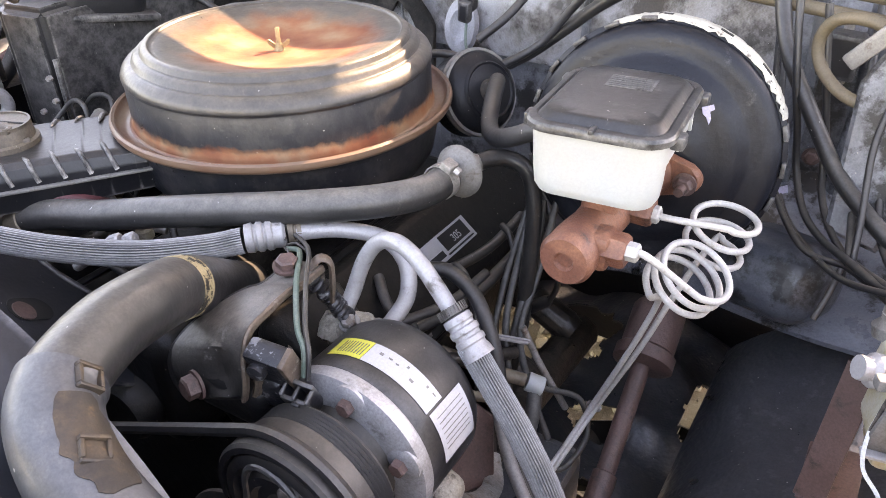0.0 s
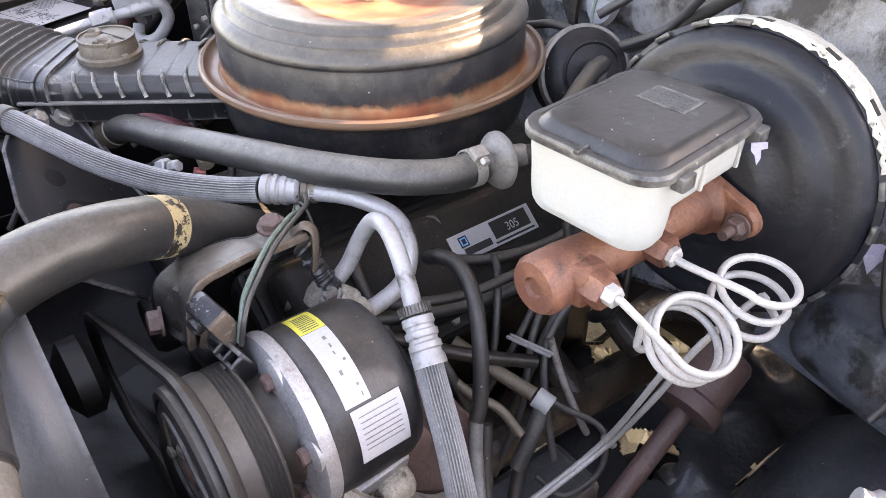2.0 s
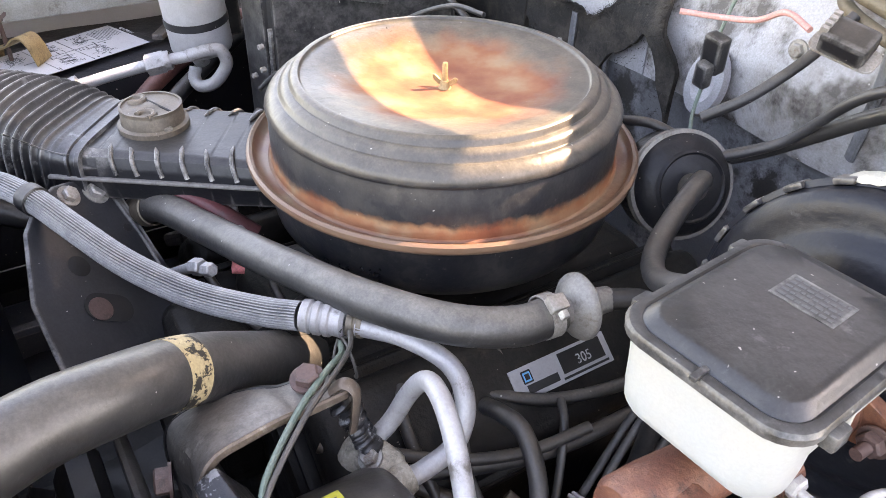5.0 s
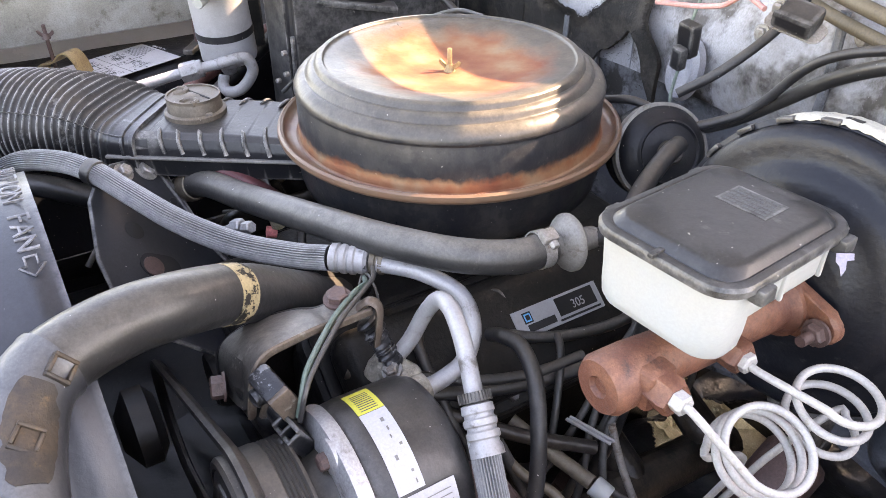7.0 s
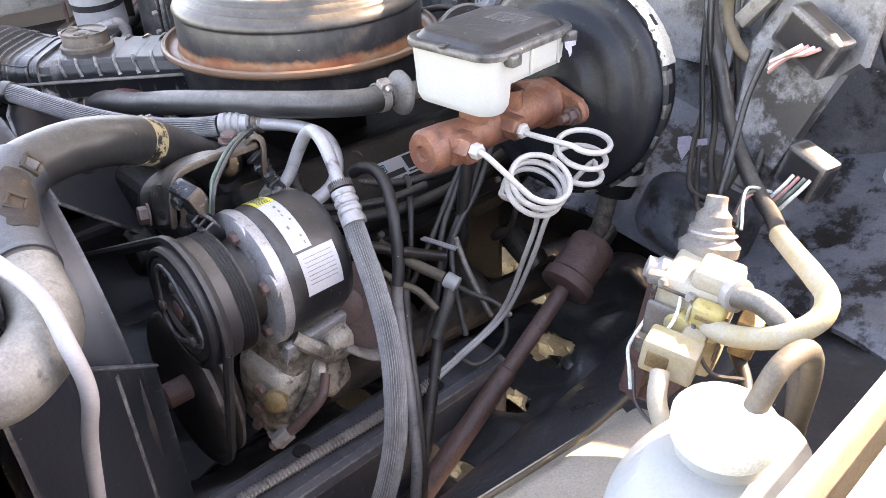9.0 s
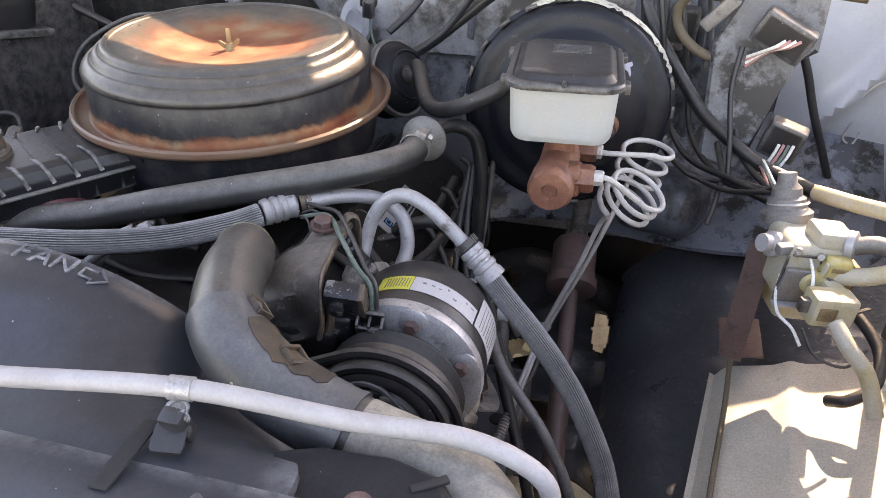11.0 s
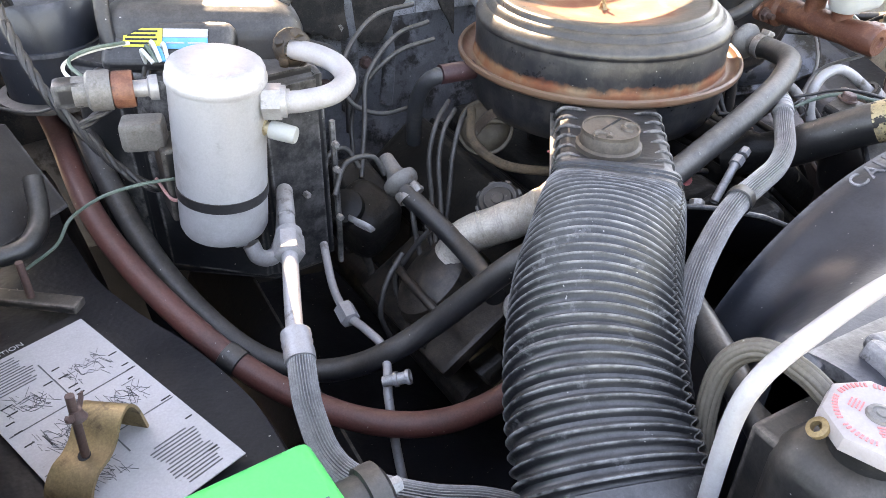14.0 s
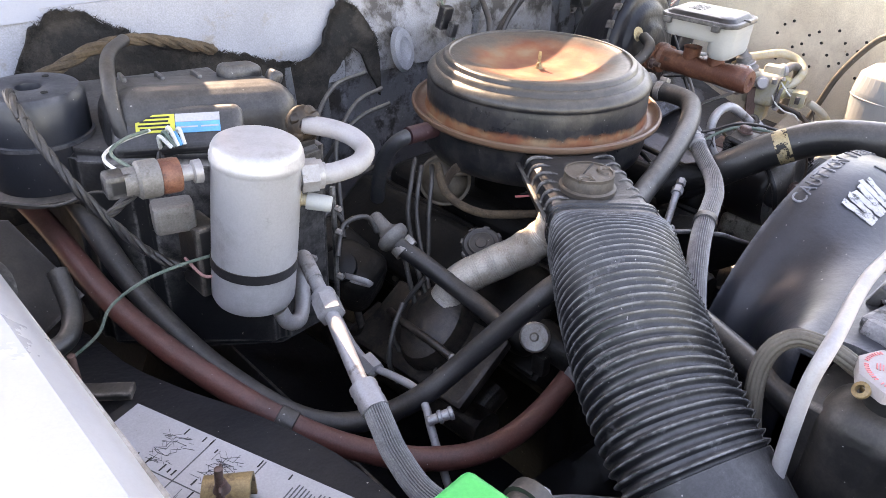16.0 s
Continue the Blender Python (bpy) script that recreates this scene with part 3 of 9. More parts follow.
def rounded(w, h, r, n=5):
    """Outline of a rectangle with round corners."""
    out = []
    for cx, cy, a0 in ((w / 2 - r, h / 2 - r, 0), (-w / 2 + r, h / 2 - r, 90), (-w / 2 + r, -h / 2 + r, 180), (w / 2 - r, -h / 2 + r, 270)):
        for k in range(n + 1):
            a = radians(a0 + 90 * k / n)
            out.append((cx + r * math.cos(a), cy + r * math.sin(a)))
    return out


def join(*bms):
    out = bms[0]
    for b in bms[1:]:
        me = bpy.data.meshes.new("tmp")
        b.to_mesh(me)
        b.free()
        out.from_mesh(me)
        bpy.data.meshes.remove(me)
    return out


def hexbolt(at, direction, r=0.009, h=0.007, washer=0.0, shank=0.0):
    prof = [(0, h), (r * 0.8, h), (r, h - 0.0015), (r, 0), (0, 0)]
    bm = lathe(prof, axis(at, direction), seg=6)
    if washer:
        bm = join(bm, lathe([(0, 0.0015), (washer, 0.0015), (washer, -0.001), (0, -0.001)], axis(at, direction), 20))
    if shank:
        bm = join(bm, lathe([(0, h + shank), (r * 0.5, h + shank), (r * 0.5, 0), (0, 0)], axis(at, direction), 12))
    return bm


def ribbed(n, depth):
    return lambda a: 1.0 - depth * (0.5 + 0.5 * math.cos(n * a)) ** 2


def lettering(text, size, m, depth=0.0006):
    """Raised letters of the built-in font as a bmesh, centred on m."""
    cu = bpy.data.curves.new("letters", "FONT")
    cu.body = text
    cu.size = size
    cu.extrude = depth
    cu.align_x = "CENTER"
    cu.align_y = "CENTER"
    tmp = bpy.data.objects.new("letters", cu)
    scene.collection.objects.link(tmp)
    bpy.context.view_layer.update()
    me = bpy.data.meshes.new_from_object(tmp.evaluated_get(bpy.context.evaluated_depsgraph_get()))
    bm = bmesh.new()
    bm.from_mesh(me)
    bpy.data.objects.remove(tmp)
    bpy.data.meshes.remove(me)
    bpy.data.curves.remove(cu)
    if m is not None:
        bmesh.ops.transform(bm, matrix=m, verts=bm.verts)
    return bm


def hose_clamp(bm_name, at, direction, r, parent, mat=None, width=0.012, screw=(0, 0, 1)):
    m = axis(at, direction)
    band = part(bm_name, lathe([(r, -width / 2), (r + 0.0015, -width / 2), (r + 0.0015, width / 2), (r, width / 2)], m, 28, closed=True), mat or M_steel, parent, "worm drive hose clamp band")
    s = Vector(screw)
    d = Vector(direction).normalized()
    s = (s - d * s.dot(d)).normalized()
    side = d.cross(s)
    part("clamp_screw", join(rbox((0.014, 0.016, 0.009), axis(Vector(at) + s * (r + 0.004), s, d), 0.002), hexbolt(Vector(at) + s * (r + 0.005) + side * 0.008, side, 0.0045, 0.006)), mat or M_steel, band)
    return band


# ---- the setting ----
def sheet(fn, nu, nv, thick=0.0, normal=(0, 0, -1)):
    """A curved sheet from fn(u, v), with a thickness along normal."""
    bm = bmesh.new()
    g = [[bm.verts.new(fn(i / nu, j / nv)) for j in range(nv + 1)] for i in range(nu + 1)]
    for i in range(nu):
        for j in range(nv):
            bm.faces.new((g[i][j], g[i + 1][j], g[i + 1][j + 1], g[i][j + 1]))
    if thick:
        r = bmesh.ops.extrude_face_region(bm, geom=bm.faces[:])
        bmesh.ops.translate(bm, verts=[e for e in r["geom"] if isinstance(e, bmesh.types.BMVert)], vec=Vector(normal) * thick)
    return bm


def bumpy(p, amp, scale):
    return amp * noise.noise(Vector(p) * scale)


def ground_fn(u, v):
    x, y = (u - 0.5) * 2, (v - 0.5) * 2
    x, y = 2.0 * x + 48 * x ** 5, 2.0 * y + 48 * y ** 5
    return (x, y, bumpy((x, y, 0), 0.012, 3.0) + bumpy((x, y, 4), 0.006, 14.0))


single("ground", sheet(ground_fn, 90, 90), M_dirt, "dry sandy dirt with small pebbles", "ground", kind="structure", at=(0, 0, 0))


def pebbles():
    bm = bmesh.new()
    for _ in range(900):
        x, y = random.uniform(-0.3, 1.0), random.uniform(-0.5, 0.9)
        r = random.choice((0.006, 0.008, 0.012, 0.018, 0.025)) * random.uniform(0.7, 1.3)
        m = pose(x, y, r * 0.3 + bumpy((x, y, 0), 0.012, 3.0), random.uniform(0, 360), random.uniform(0, 360), 0) @ Matrix.Diagonal((r, r * random.uniform(0.6, 0.9), r * random.uniform(0.4, 0.7), 1))
        bmesh.ops.create_icosphere(bm, subdivisions=1, radius=1.0, matrix=m)
    return bm


single("pebbles", pebbles(), M_dirt, "loose pebbles and gravel on the dry dirt", "gravel", kind="stuff", at=(0, 0, 0))


def firewall_fn(u, v):
    x = -0.86 + 1.82 * u
    z = 0.58 + 0.50 * v
    y = 0.40 + 0.02 * math.sin(x * 4.0) * 0 + 0.012 * max(0.0, math.cos((x + 0.02) * 9)) * (0.4 + 0.6 * v) + bumpy((x, 0, z), 0.006, 5.0)
    y += 0.05 * max(0.0, z - 0.98) / 0.1
    return (x, y, z)


single("firewall", sheet(firewall_fn, 60, 30, 0.01, (0, 1, 0)), M_paint_old, "worn grey firewall panel with grime and overspray", "firewall", kind="structure")


def upper_wall(x0, x1):
    def fn(u, v):
        x = x0 + (x1 - x0) * u
        z = 0.90 + 0.19 * v
        k = max(0.0, math.cos((x + 0.02) * 9))
        return (x, 0.392 + 0.012 * k + bumpy((x, 0, z), 0.008, 6.0) + 0.05 * max(0.0, z - 0.98) / 0.1, z)
    return sheet(fn, 50, 14, 0.006, (0, 1, 0))


single("firewall_lower", sheet(lambda u, v: (-0.92 + 0.86 * u, 0.43 + 0.02 * math.sin(u * 6) + bumpy((u * 3, v * 2, 4), 0.012, 2.0), 0.12 + 0.50 * v), 30, 16, 0.006, (0, 1, 0)), M_liner, "black lower firewall panel", "firewall", kind="structure")
single("firewall_lower_driver", sheet(lambda u, v: (-0.06 + 1.0 * u, 0.445 + 0.02 * math.sin(u * 6) + bumpy((u * 3, v * 2, 6), 0.012, 2.0), 0.37 + 0.36 * v), 30, 14, 0.006, (0, 1, 0)), M_liner, "black lower firewall behind the toe board", "firewall", kind="structure")
single("firewall_upper_1", upper_wall(-0.09, 0.50), M_wall_paint, "pale silver firewall top with brown and black stains", "firewall", kind="structure")
single("firewall_upper_2", upper_wall(-0.86, -0.092), M_silver_panel, "smooth silver-grey firewall top behind the insulation", "firewall", kind="structure")


def cowl_fn(u, v):
    x = -0.9 + 1.9 * u
    return (x, 0.445 + 0.09 * v, 1.075 + 0.12 * v + 0.012 * math.sin(v * 3.1))


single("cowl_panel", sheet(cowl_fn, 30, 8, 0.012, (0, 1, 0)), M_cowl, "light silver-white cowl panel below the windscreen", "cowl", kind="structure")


def hood_slab(y0, z0, y1, z1, x=0.885, thick=0.03):
    m = axis((0.05, (y0 + y1) / 2, (z0 + z1) / 2), (0, z1 - z0, -(y1 - y0)), (1, 0, 0))
    L = math.hypot(y1 - y0, z1 - z0)
    return rbox((L, 2 * x, thick), m, 0.01)


hood = thing("raised_hood", (0, 0.5, 1.2), "raised hood, white outside and grey inside, propped over the engine", "car hood")
part("hood_panel", hood_slab(0.50, 1.46, -0.25, 2.35), M_hood_inner, hood)
# Unseen board added under the hood's rear edge to hold back the sun.
part("hood_sun_blocker", rbox((1.66, 0.02, 0.215), pose(-0.03, 0.515, 1.2775), 0.004), M_black, hood)

# More added sun blockers; the gap left between them forms the lit slit.
part("slit_end_blocker", rbox((0.55, 0.02, 0.10), pose(0.63, 0.506, 1.425), 0.004), M_black, hood)
part("slit_end_blocker", rbox((0.42, 0.02, 0.11), pose(-0.64, 0.506, 1.425), 0.004), M_black, hood)
part("slit_mid_blocker", rbox((0.27, 0.02, 0.11), pose(-0.195, 0.506, 1.425), 0.004), M_black, hood)

# passenger side inner fender and outer fender
EDGE = ((-0.85, -0.605), (-0.42, -0.615), (-0.31, -0.622), (-0.25, -0.638), (-0.19, -0.660), (-0.13, -0.69), (-0.04, -0.725), (0.10, -0.745), (0.40, -0.75))


def liner_edge(y):
    for (ya, xa), (yb, xb) in zip(EDGE, EDGE[1:]):
        if y <= yb:
            return xa + (xb - xa) * (y - ya) / (yb - ya)
    return EDGE[-1][1]


def liner_fn(u, v):
    y = -0.85 + 1.22 * v
    e = liner_edge(y)
    a = min(1.0, u / 0.7)
    k = max(0.0, u - 0.70) / 0.30
    x = -0.90 + (e + 0.90) * a + 0.05 * k
    z = 0.812 - 0.010 * a ** 4 - 0.34 * k ** 1.2 + bumpy((x, y, 2), 0.006, 6.0)
    z -= 0.05 * max(0.0, (v - 0.72) / 0.28) ** 2
    return (x, y, z)


single("inner_fender_passenger", sheet(liner_fn, 26, 40, 0.004), M_liner, "black plastic inner fender liner with a worn sticker", "inner fender", kind="structure")


def fender_fn(u, v):
    s = u
    y = -1.3 + 1.9 * v
    x = -0.84 - 0.30 * s
    z = 1.045 + 0.018 * math.sin(min(1.0, s * 2) * math.pi / 2) - 0.22 * max(0.0, s - 0.45) ** 2 * 4 + 0.03 * (v - 0.5)
    if s < 0.08:
        z -= (0.08 - s) * 0.35
    return (x, y, z)


fender = thing("fender_passenger", (-0.95, -0.3, 1.0), "glossy white front fender with a rolled inner edge", "fender")
part("fender_skin", sheet(fender_fn, 24, 24, 0.004), M_paint, fender)
part("fender_flange", sheet(lambda u, v: (-0.84 + 0.004 * math.sin(u * 3), -1.3 + 1.9 * v, 1.02 - 0.16 * u), 6, 20, 0.004, (-1, 0, 0)), M_flange, fender)

# driver side aprons
APRON = [Vector((x, 0, z)) for x, z in ((0.548, 0.525), (0.545, 0.548), (0.560, 0.570), (0.590, 0.605), (0.635, 0.632), (0.70, 0.652), (0.78, 0.676), (0.86, 0.695), (0.923, 0.710))]
APRON = resample(spline(APRON, 8), 0.02)


def apron_fn(u, v):
    y = -0.85 + 1.09 * v
    p = APRON[min(len(APRON) - 1, round(u * (len(APRON) - 1)))]
    crease = 0.012 * math.exp(-((p.x - 0.69 - 0.10 * (v - 0.5)) / 0.015) ** 2) if p.z < 0.72 else 0.0
    lift = 0.05 * max(0.0, v - 0.82) / 0.18
    return (p.x + 0.012 * math.sin(v * 6), y, p.z + bumpy((p.x, y, p.z), 0.014, 5.0) + bumpy((p.x, y, 3), 0.004, 18.0) - crease + lift)


single("inner_fender_driver", sheet(apron_fn, len(APRON) - 1, 60, 0.005), M_apron, "dusty black plastic inner fender apron with a curled edge", "inner fender", kind="structure")


def apron_sheet(u, v):
    y = -0.85 + 0.80 * v
    x0 = 0.654 + 0.15 * (y + 0.10)
    x = x0 + (0.926 - x0) * u
    return (x, y, 0.668 + 0.25 * (x - 0.66) + bumpy((x, y, 7), 0.004, 5.0) - 0.016 * math.exp(-((u - 0.02) / 0.03) ** 2) + 0.006 * math.exp(-((x - 0.735 - 0.10 * (y + 0.2)) / 0.012) ** 2))


single("inner_fender_front", sheet(apron_sheet, 40, 60, 0.004), M_dusty_cream, "dusty cream painted inner fender sheet with rust spots", "inner fender", kind="structure")
single("edge_beading", tube([(0.690, 0.01, 0.735), (0.679, -0.06, 0.702), (0.671, -0.14, 0.684), (0.655, -0.25, 0.678), (0.635, -0.40, 0.676), (0.61, -0.60, 0.672)], 0.0032, 8), M_tan_hose, "pale cord beading along the inner fender edge", "trim")
wallD = single("inner_fender_wall", sheet(lambda u, v: (0.924 + 0.012 * u, -0.85 + 1.22 * v, 0.69 + 0.34 * u + bumpy((u, v * 3, 0), 0.003, 4)), 10, 30, 0.005, (1, 0, 0)), M_beige, "cream painted inner fender wall with small drilled holes", "inner fender", kind="structure")
for k in range(21):
    a, b = k % 7, k // 7
    part("drilled_hole", lathe([(0, 0.0012), (0.0035, 0.0012), (0.0035, 0), (0, 0)], axis((0.9255 + 0.0018 * b + 0.0035, -0.17 + 0.032 * a + 0.012 * (k % 2), 0.855 + 0.035 * b + 0.012 * ((k * 5) % 3)), (-1, 0, 0.04)), 10), M_ink, wallD)


def toe_fn(u, v):
    x = 0.30 + 0.60 * u
    y = 0.160 + 0.245 * v
    z = 0.735 + 0.11 * v * v + 0.012 * math.sin(u * 9) + bumpy((x, y, 1), 0.010, 7.0)
    if v < 0.12:
        z -= 0.022 * (1 - v / 0.12)
    return (x, y + 0.03 * math.sin(u * 4), z)


single("toe_board", sheet(toe_fn, 24, 20, 0.006), M_toe, "grimy grey painted toe board below the booster", "panel", kind="structure")

single("toe_bulge", rbox((0.130, 0.13, 0.10), pose(0.580, 0.212, 0.762, -22, 0, -14), 0.036, 5), M_bulge, "pressed blue-silver bulge in the toe board, grimy on top", "panel", kind="structure")
rail = thing("frame_rail", (0.40, -0.36, 0.42), "black steel frame rail with drilled holes", "frame rail")
part("rail_body", rbox((0.085, 0.84, 0.14), pose(0.388, -0.40, 0.485), 0.014), M_rail, rail)
for k in range(4):
    part("rail_hole", lathe([(0, 0.002), (0.010, 0.002), (0.012, 0), (0, 0)], pose(0.37 + 0.03 * (k % 2), -0.70 + 0.2 * k, 0.5555), 16), M_ink, rail)
copy_thing(rail, pose(-0.52, -0.2, 0.36))

# Dark sheet added to close the view down beside the engine.
single("underbody_sheet", sheet(lambda u, v: (-0.66 + 0.46 * u, -0.85 + 1.22 * v, 0.46 - 0.06 * u + bumpy((u * 2, v * 4, 0), 0.02, 3.0)), 16, 30, 0.004), M_liner, "dark sheet closing the underside beside the engine", "splash panel", kind="structure")

# Two more added dark sheets, filling the depth below compressor and fan.
single("underbody_sheet_driver", sheet(lambda u, v: (0.17 + 0.33 * u, -0.85 + 0.72 * v, 0.40 + 0.05 * u + bumpy((u * 2 + 5, v * 4, 0), 0.02, 3.0)), 14, 30, 0.004), M_black, "dark sheet closing the underside below the compressor", "splash panel", kind="structure")
single("underbody_sheet_centre", sheet(lambda u, v: (-0.22 + 0.41 * u, -0.85 + 0.60 * v, 0.43 + bumpy((u * 2 + 9, v * 4, 0), 0.02, 3.0)), 14, 24, 0.004), M_fan, "near-black sheet closing the shaded underside below the fan", "splash panel", kind="structure")
def rear_sheet():
    """Sagging sheet added for the shaded depth under the steering shaft, open over the gravel."""
    bm = sheet(lambda u, v: (0.16 + 0.50 * u, -0.13 + 0.66 * v, 0.43 + 0.06 * math.sin(u * 3.1) + bumpy((u * 3, v * 4, 2), 0.035, 2.2)), 120, 160, 0)
    gaps = ((0.265, 0.320, 0.095, 0.105), (0.400, 0.150, 0.042, 0.030), (0.520, 0.235, 0.016, 0.075), (0.430, 0.010, 0.040, 0.032), (0.30, 0.02, 0.03, 0.04))
    dead = []
    for f in bm.faces:
        c = f.calc_center_median()
        if any(((c.x - x) / a) ** 2 + ((c.y - y) / b) ** 2 + bumpy((c.x * 30, c.y * 30, 0), 0.3, 1.0) < 1 for x, y, a, b in gaps):
            dead.append(f)
    bmesh.ops.delete(bm, geom=dead, context="FACES")
    bmesh.ops.solidify(bm, geom=bm.faces[:], thickness=0.004)
    return bm


single("underbody_sheet_rear", rear_sheet(), M_apron, "black sheet standing in for the dark depth under the steering shaft", "splash panel", kind="structure")
sgx = thing("steering_gear", (0.455, -0.30, 0.50), "greasy black steering gear box bolted to the frame", "steering gear")
part("gear_case", join(rbox((0.10, 0.14, 0.11), pose(0.475, -0.33, 0.585, 0, 8, 6), 0.024, 4), lathe([(0.045, -0.05), (0.045, 0.02), (0.03, 0.03), (0, 0.03)], axis((0.475, -0.33, 0.64), (0.1, 0, 1)), 28)), M_grime, sgx)
part("input_collar", lathe([(0.022, -0.01), (0.024, 0.02), (0.017, 0.03), (0, 0.03)], axis((0.478, -0.26, 0.575), (0, 1, 0.5)), 24), M_black, sgx)
for k in range(4):
    a = radians(45 + 90 * k)
    part("cover_bolt", hexbolt((0.478 + 0.036 * math.cos(a), -0.33 + 0.036 * math.sin(a), 0.671), (0.1, 0, 1), 0.007, 0.007), M_rust_dark, sgx)

sgx.location += Vector((0.045, 0.04, -0.15))

# ---- radiator, support and fan shroud ----
SH_X, SH_Z, SH_R = 0.052, 0.695, 0.30


def shroud_fn(u, v):
    a = radians(-112 + 224 * u)
    rx = SH_R * math.sin(a)
    rz = SH_R * math.cos(a)
    # square-ish frame in front
    k = max(abs(math.sin(a)) / (0.352 if a < 0 else 0.312), abs(math.cos(a)) / 0.262, 0.001)
    fx, fz = math.sin(a) / k, math.cos(a) / k
    w = min(1.0, max(0.0, (v - 0.25) / 0.6))
    w = w * w * (3 - 2 * w)
    y = -0.450 - 0.165 * v
    f = 0.985 if v < 0.06 else 1.0
    return (SH_X + (rx * (1 - w) + fx * w) * f, y, SH_Z + (rz * (1 - w) + fz * w) * f)


shroud = thing("fan_shroud", (SH_X, -0.52, SH_Z), "black plastic radiator fan shroud with raised white warning letters", "fan shroud")
part("shroud_shell", sheet(shroud_fn, 90, 20, 0.004, (0, -0.3, -1)), M_shroud, shroud)


def shroud_at(x, v):
    a = math.asin(max(-1, min(1, (x - SH_X) / SH_R)))
    u = (math.degrees(a) + 112) / 224
    p = Vector(shroud_fn(u, v))
    d = Vector(shroud_fn(u, v + 0.01)) - p
    e = Vector(shroud_fn(u + 0.004, v)) - p
    n = d.cross(e).normalized()
    if n.z < 0:
        n = -n
    return p, e.normalized(), n


def shroud_pose(x, v, lift):
    p, e, n = shroud_at(x, v)
    m = Matrix((e, n.cross(e), n)).transposed().to_4x4()
    m.translation = p + n * lift
    return m


LETTER_STEP = 0.0176
for i, ch in enumerate("CAUTION FAN"):
    if ch != " ":
        part("warning_letter", lettering(ch, 0.0245, shroud_pose(-0.056 + i * LETTER_STEP, 0.10, 0.0005), 0.0009), M_letter, shroud, "raised worn white letter")


def arrow_outline():
    m = shroud_pose(-0.056 + 11.4 * LETTER_STEP, 0.10, 0.0005)
    pts = [(-0.010, -0.0045), (0.0, -0.0045), (0.0, -0.0095), (0.011, 0.0), (0.0, 0.0095), (0.0, 0.0045), (-0.010, 0.0045), (-0.010, -0.0045)]
    return sweep(bmesh.new(), [m @ Vector((x, y, 0.0006)) for x, y in pts], 0.0011, 6)


part("warning_arrow", arrow_outline(), M_letter, shroud, "raised outline of an arrow")


def worn_strip(i):
    rnd = random.Random(20 + i)
    left = [(-0.0050 + 0.0016 * (1 if i % 2 else -1) * (k - 6) / 6 + rnd.uniform(-0.0010, 0.0010), -0.022 + 0.0037 * k) for k in range(13)]
    right = [(0.0050 + 0.0016 * (1 if i % 2 else -1) * (k - 6) / 6 + rnd.uniform(-0.0012, 0.0010), -0.022 + 0.0037 * k + rnd.uniform(-0.001, 0.001)) for k in range(13)]
    out = left[::-1] + right
    out[0], out[-1] = (out[0][0], out[0][1] + rnd.uniform(-0.003, 0.003)), (out[-1][0], out[-1][1] + rnd.uniform(-0.003, 0.003))
    return plate(out, 0.0006, shroud_pose(-0.038 + i * 0.0118, 0.47, 0.0008) @ pose(0, 0, 0, 0, 0, -8 + rnd.uniform(-3, 3)), 0)


for i in range(6):
    part("worn_decal", worn_strip(i), M_white_ink, shroud, "torn white strip of a worn sticker")


def seam_line(x, v0, v1, r=0.0010):
    pts = []
    for k in range(12):
        p, e, n = shroud_at(x + 0.03 * k / 11, v0 + (v1 - v0) * k / 11)
        pts.append(p + n * 0.0008)
    return sweep(bmesh.new(), pts, r, 6)


part("shroud_rib", seam_line(0.070, 0.30, 0.95), M_shroud, shroud)

support = thing("radiator_support", (0, -0.68, 0.9), "black radiator top support with dust and scuffs", "radiator support")
part("top_panel", sheet(lambda u, v: (-0.285 + 0.735 * u, -0.600 - 0.20 * v, 0.957 + 0.006 * math.sin(v * 9) - 0.03 * max(0, v - 0.8) + bumpy((u * 3, v, 0), 0.0008, 3)), 50, 14, 0.012), M_shroud, support)
part("front_face", rbox((1.26, 0.012, 0.40), pose(0.01, -0.80, 0.76), 0.003), M_dark, support)
for bx, by in ((-0.195, -0.618), (0.277, -0.580)):
    part("pipe_standoff", join(rbox((0.016, 0.012, 0.026), pose(bx + 0.003, by + 0.004, 0.968, 20, 0, 0), 0.003), plate(rounded(0.020, 0.018, 0.002), 0.003, pose(bx + 0.003, by - 0.006, 0.965, 24, 4, 12), 0.001)), M_scuff, support)
eb_ = part("end_bracket", plate([(0.33, -0.605), (0.425, -0.603), (0.452, -0.590), (0.455, -0.572), (0.440, -0.553), (0.405, -0.545), (0.36, -0.548), (0.33, -0.56)], 0.022, pose(0, 0, 0.928), 0.008), M_liner, support, "glossy black moulded end bracket")
part("bracket_boss", lathe([(0.016, 0), (0.015, 0.008), (0.010, 0.010), (0.009, 0.004), (0, 0.004)], pose(0.424, -0.578, 0.938, 0, 12, 0), 24), M_shroud, eb_)
part("bracket_slot", rbox((0.024, 0.006, 0.003), pose(0.436, -0.566, 0.9505, 0, 0, 35), 0.001), M_ink, eb_)
part("bracket_bolt", hexbolt((0.400, -0.590, 0.949), (0, 0, 1), 0.006, 0.006, 0.009), M_rust_dark, eb_)
part("panel_slot", rbox((0.012, 0.055, 0.002), pose(0.261, -0.602, 0.9645, 0, 0, 0), 0.0008), M_ink, support)
for k, (sx, sy, sr) in enumerate(((0.10, -0.66, 20), (0.36, -0.65, -35), (-0.12, -0.67, 10))):
    part("panel_rib", rbox((0.11, 0.006, 0.005), pose(sx, sy, 0.963, 0, 0, sr), 0.002), M_shroud, support)

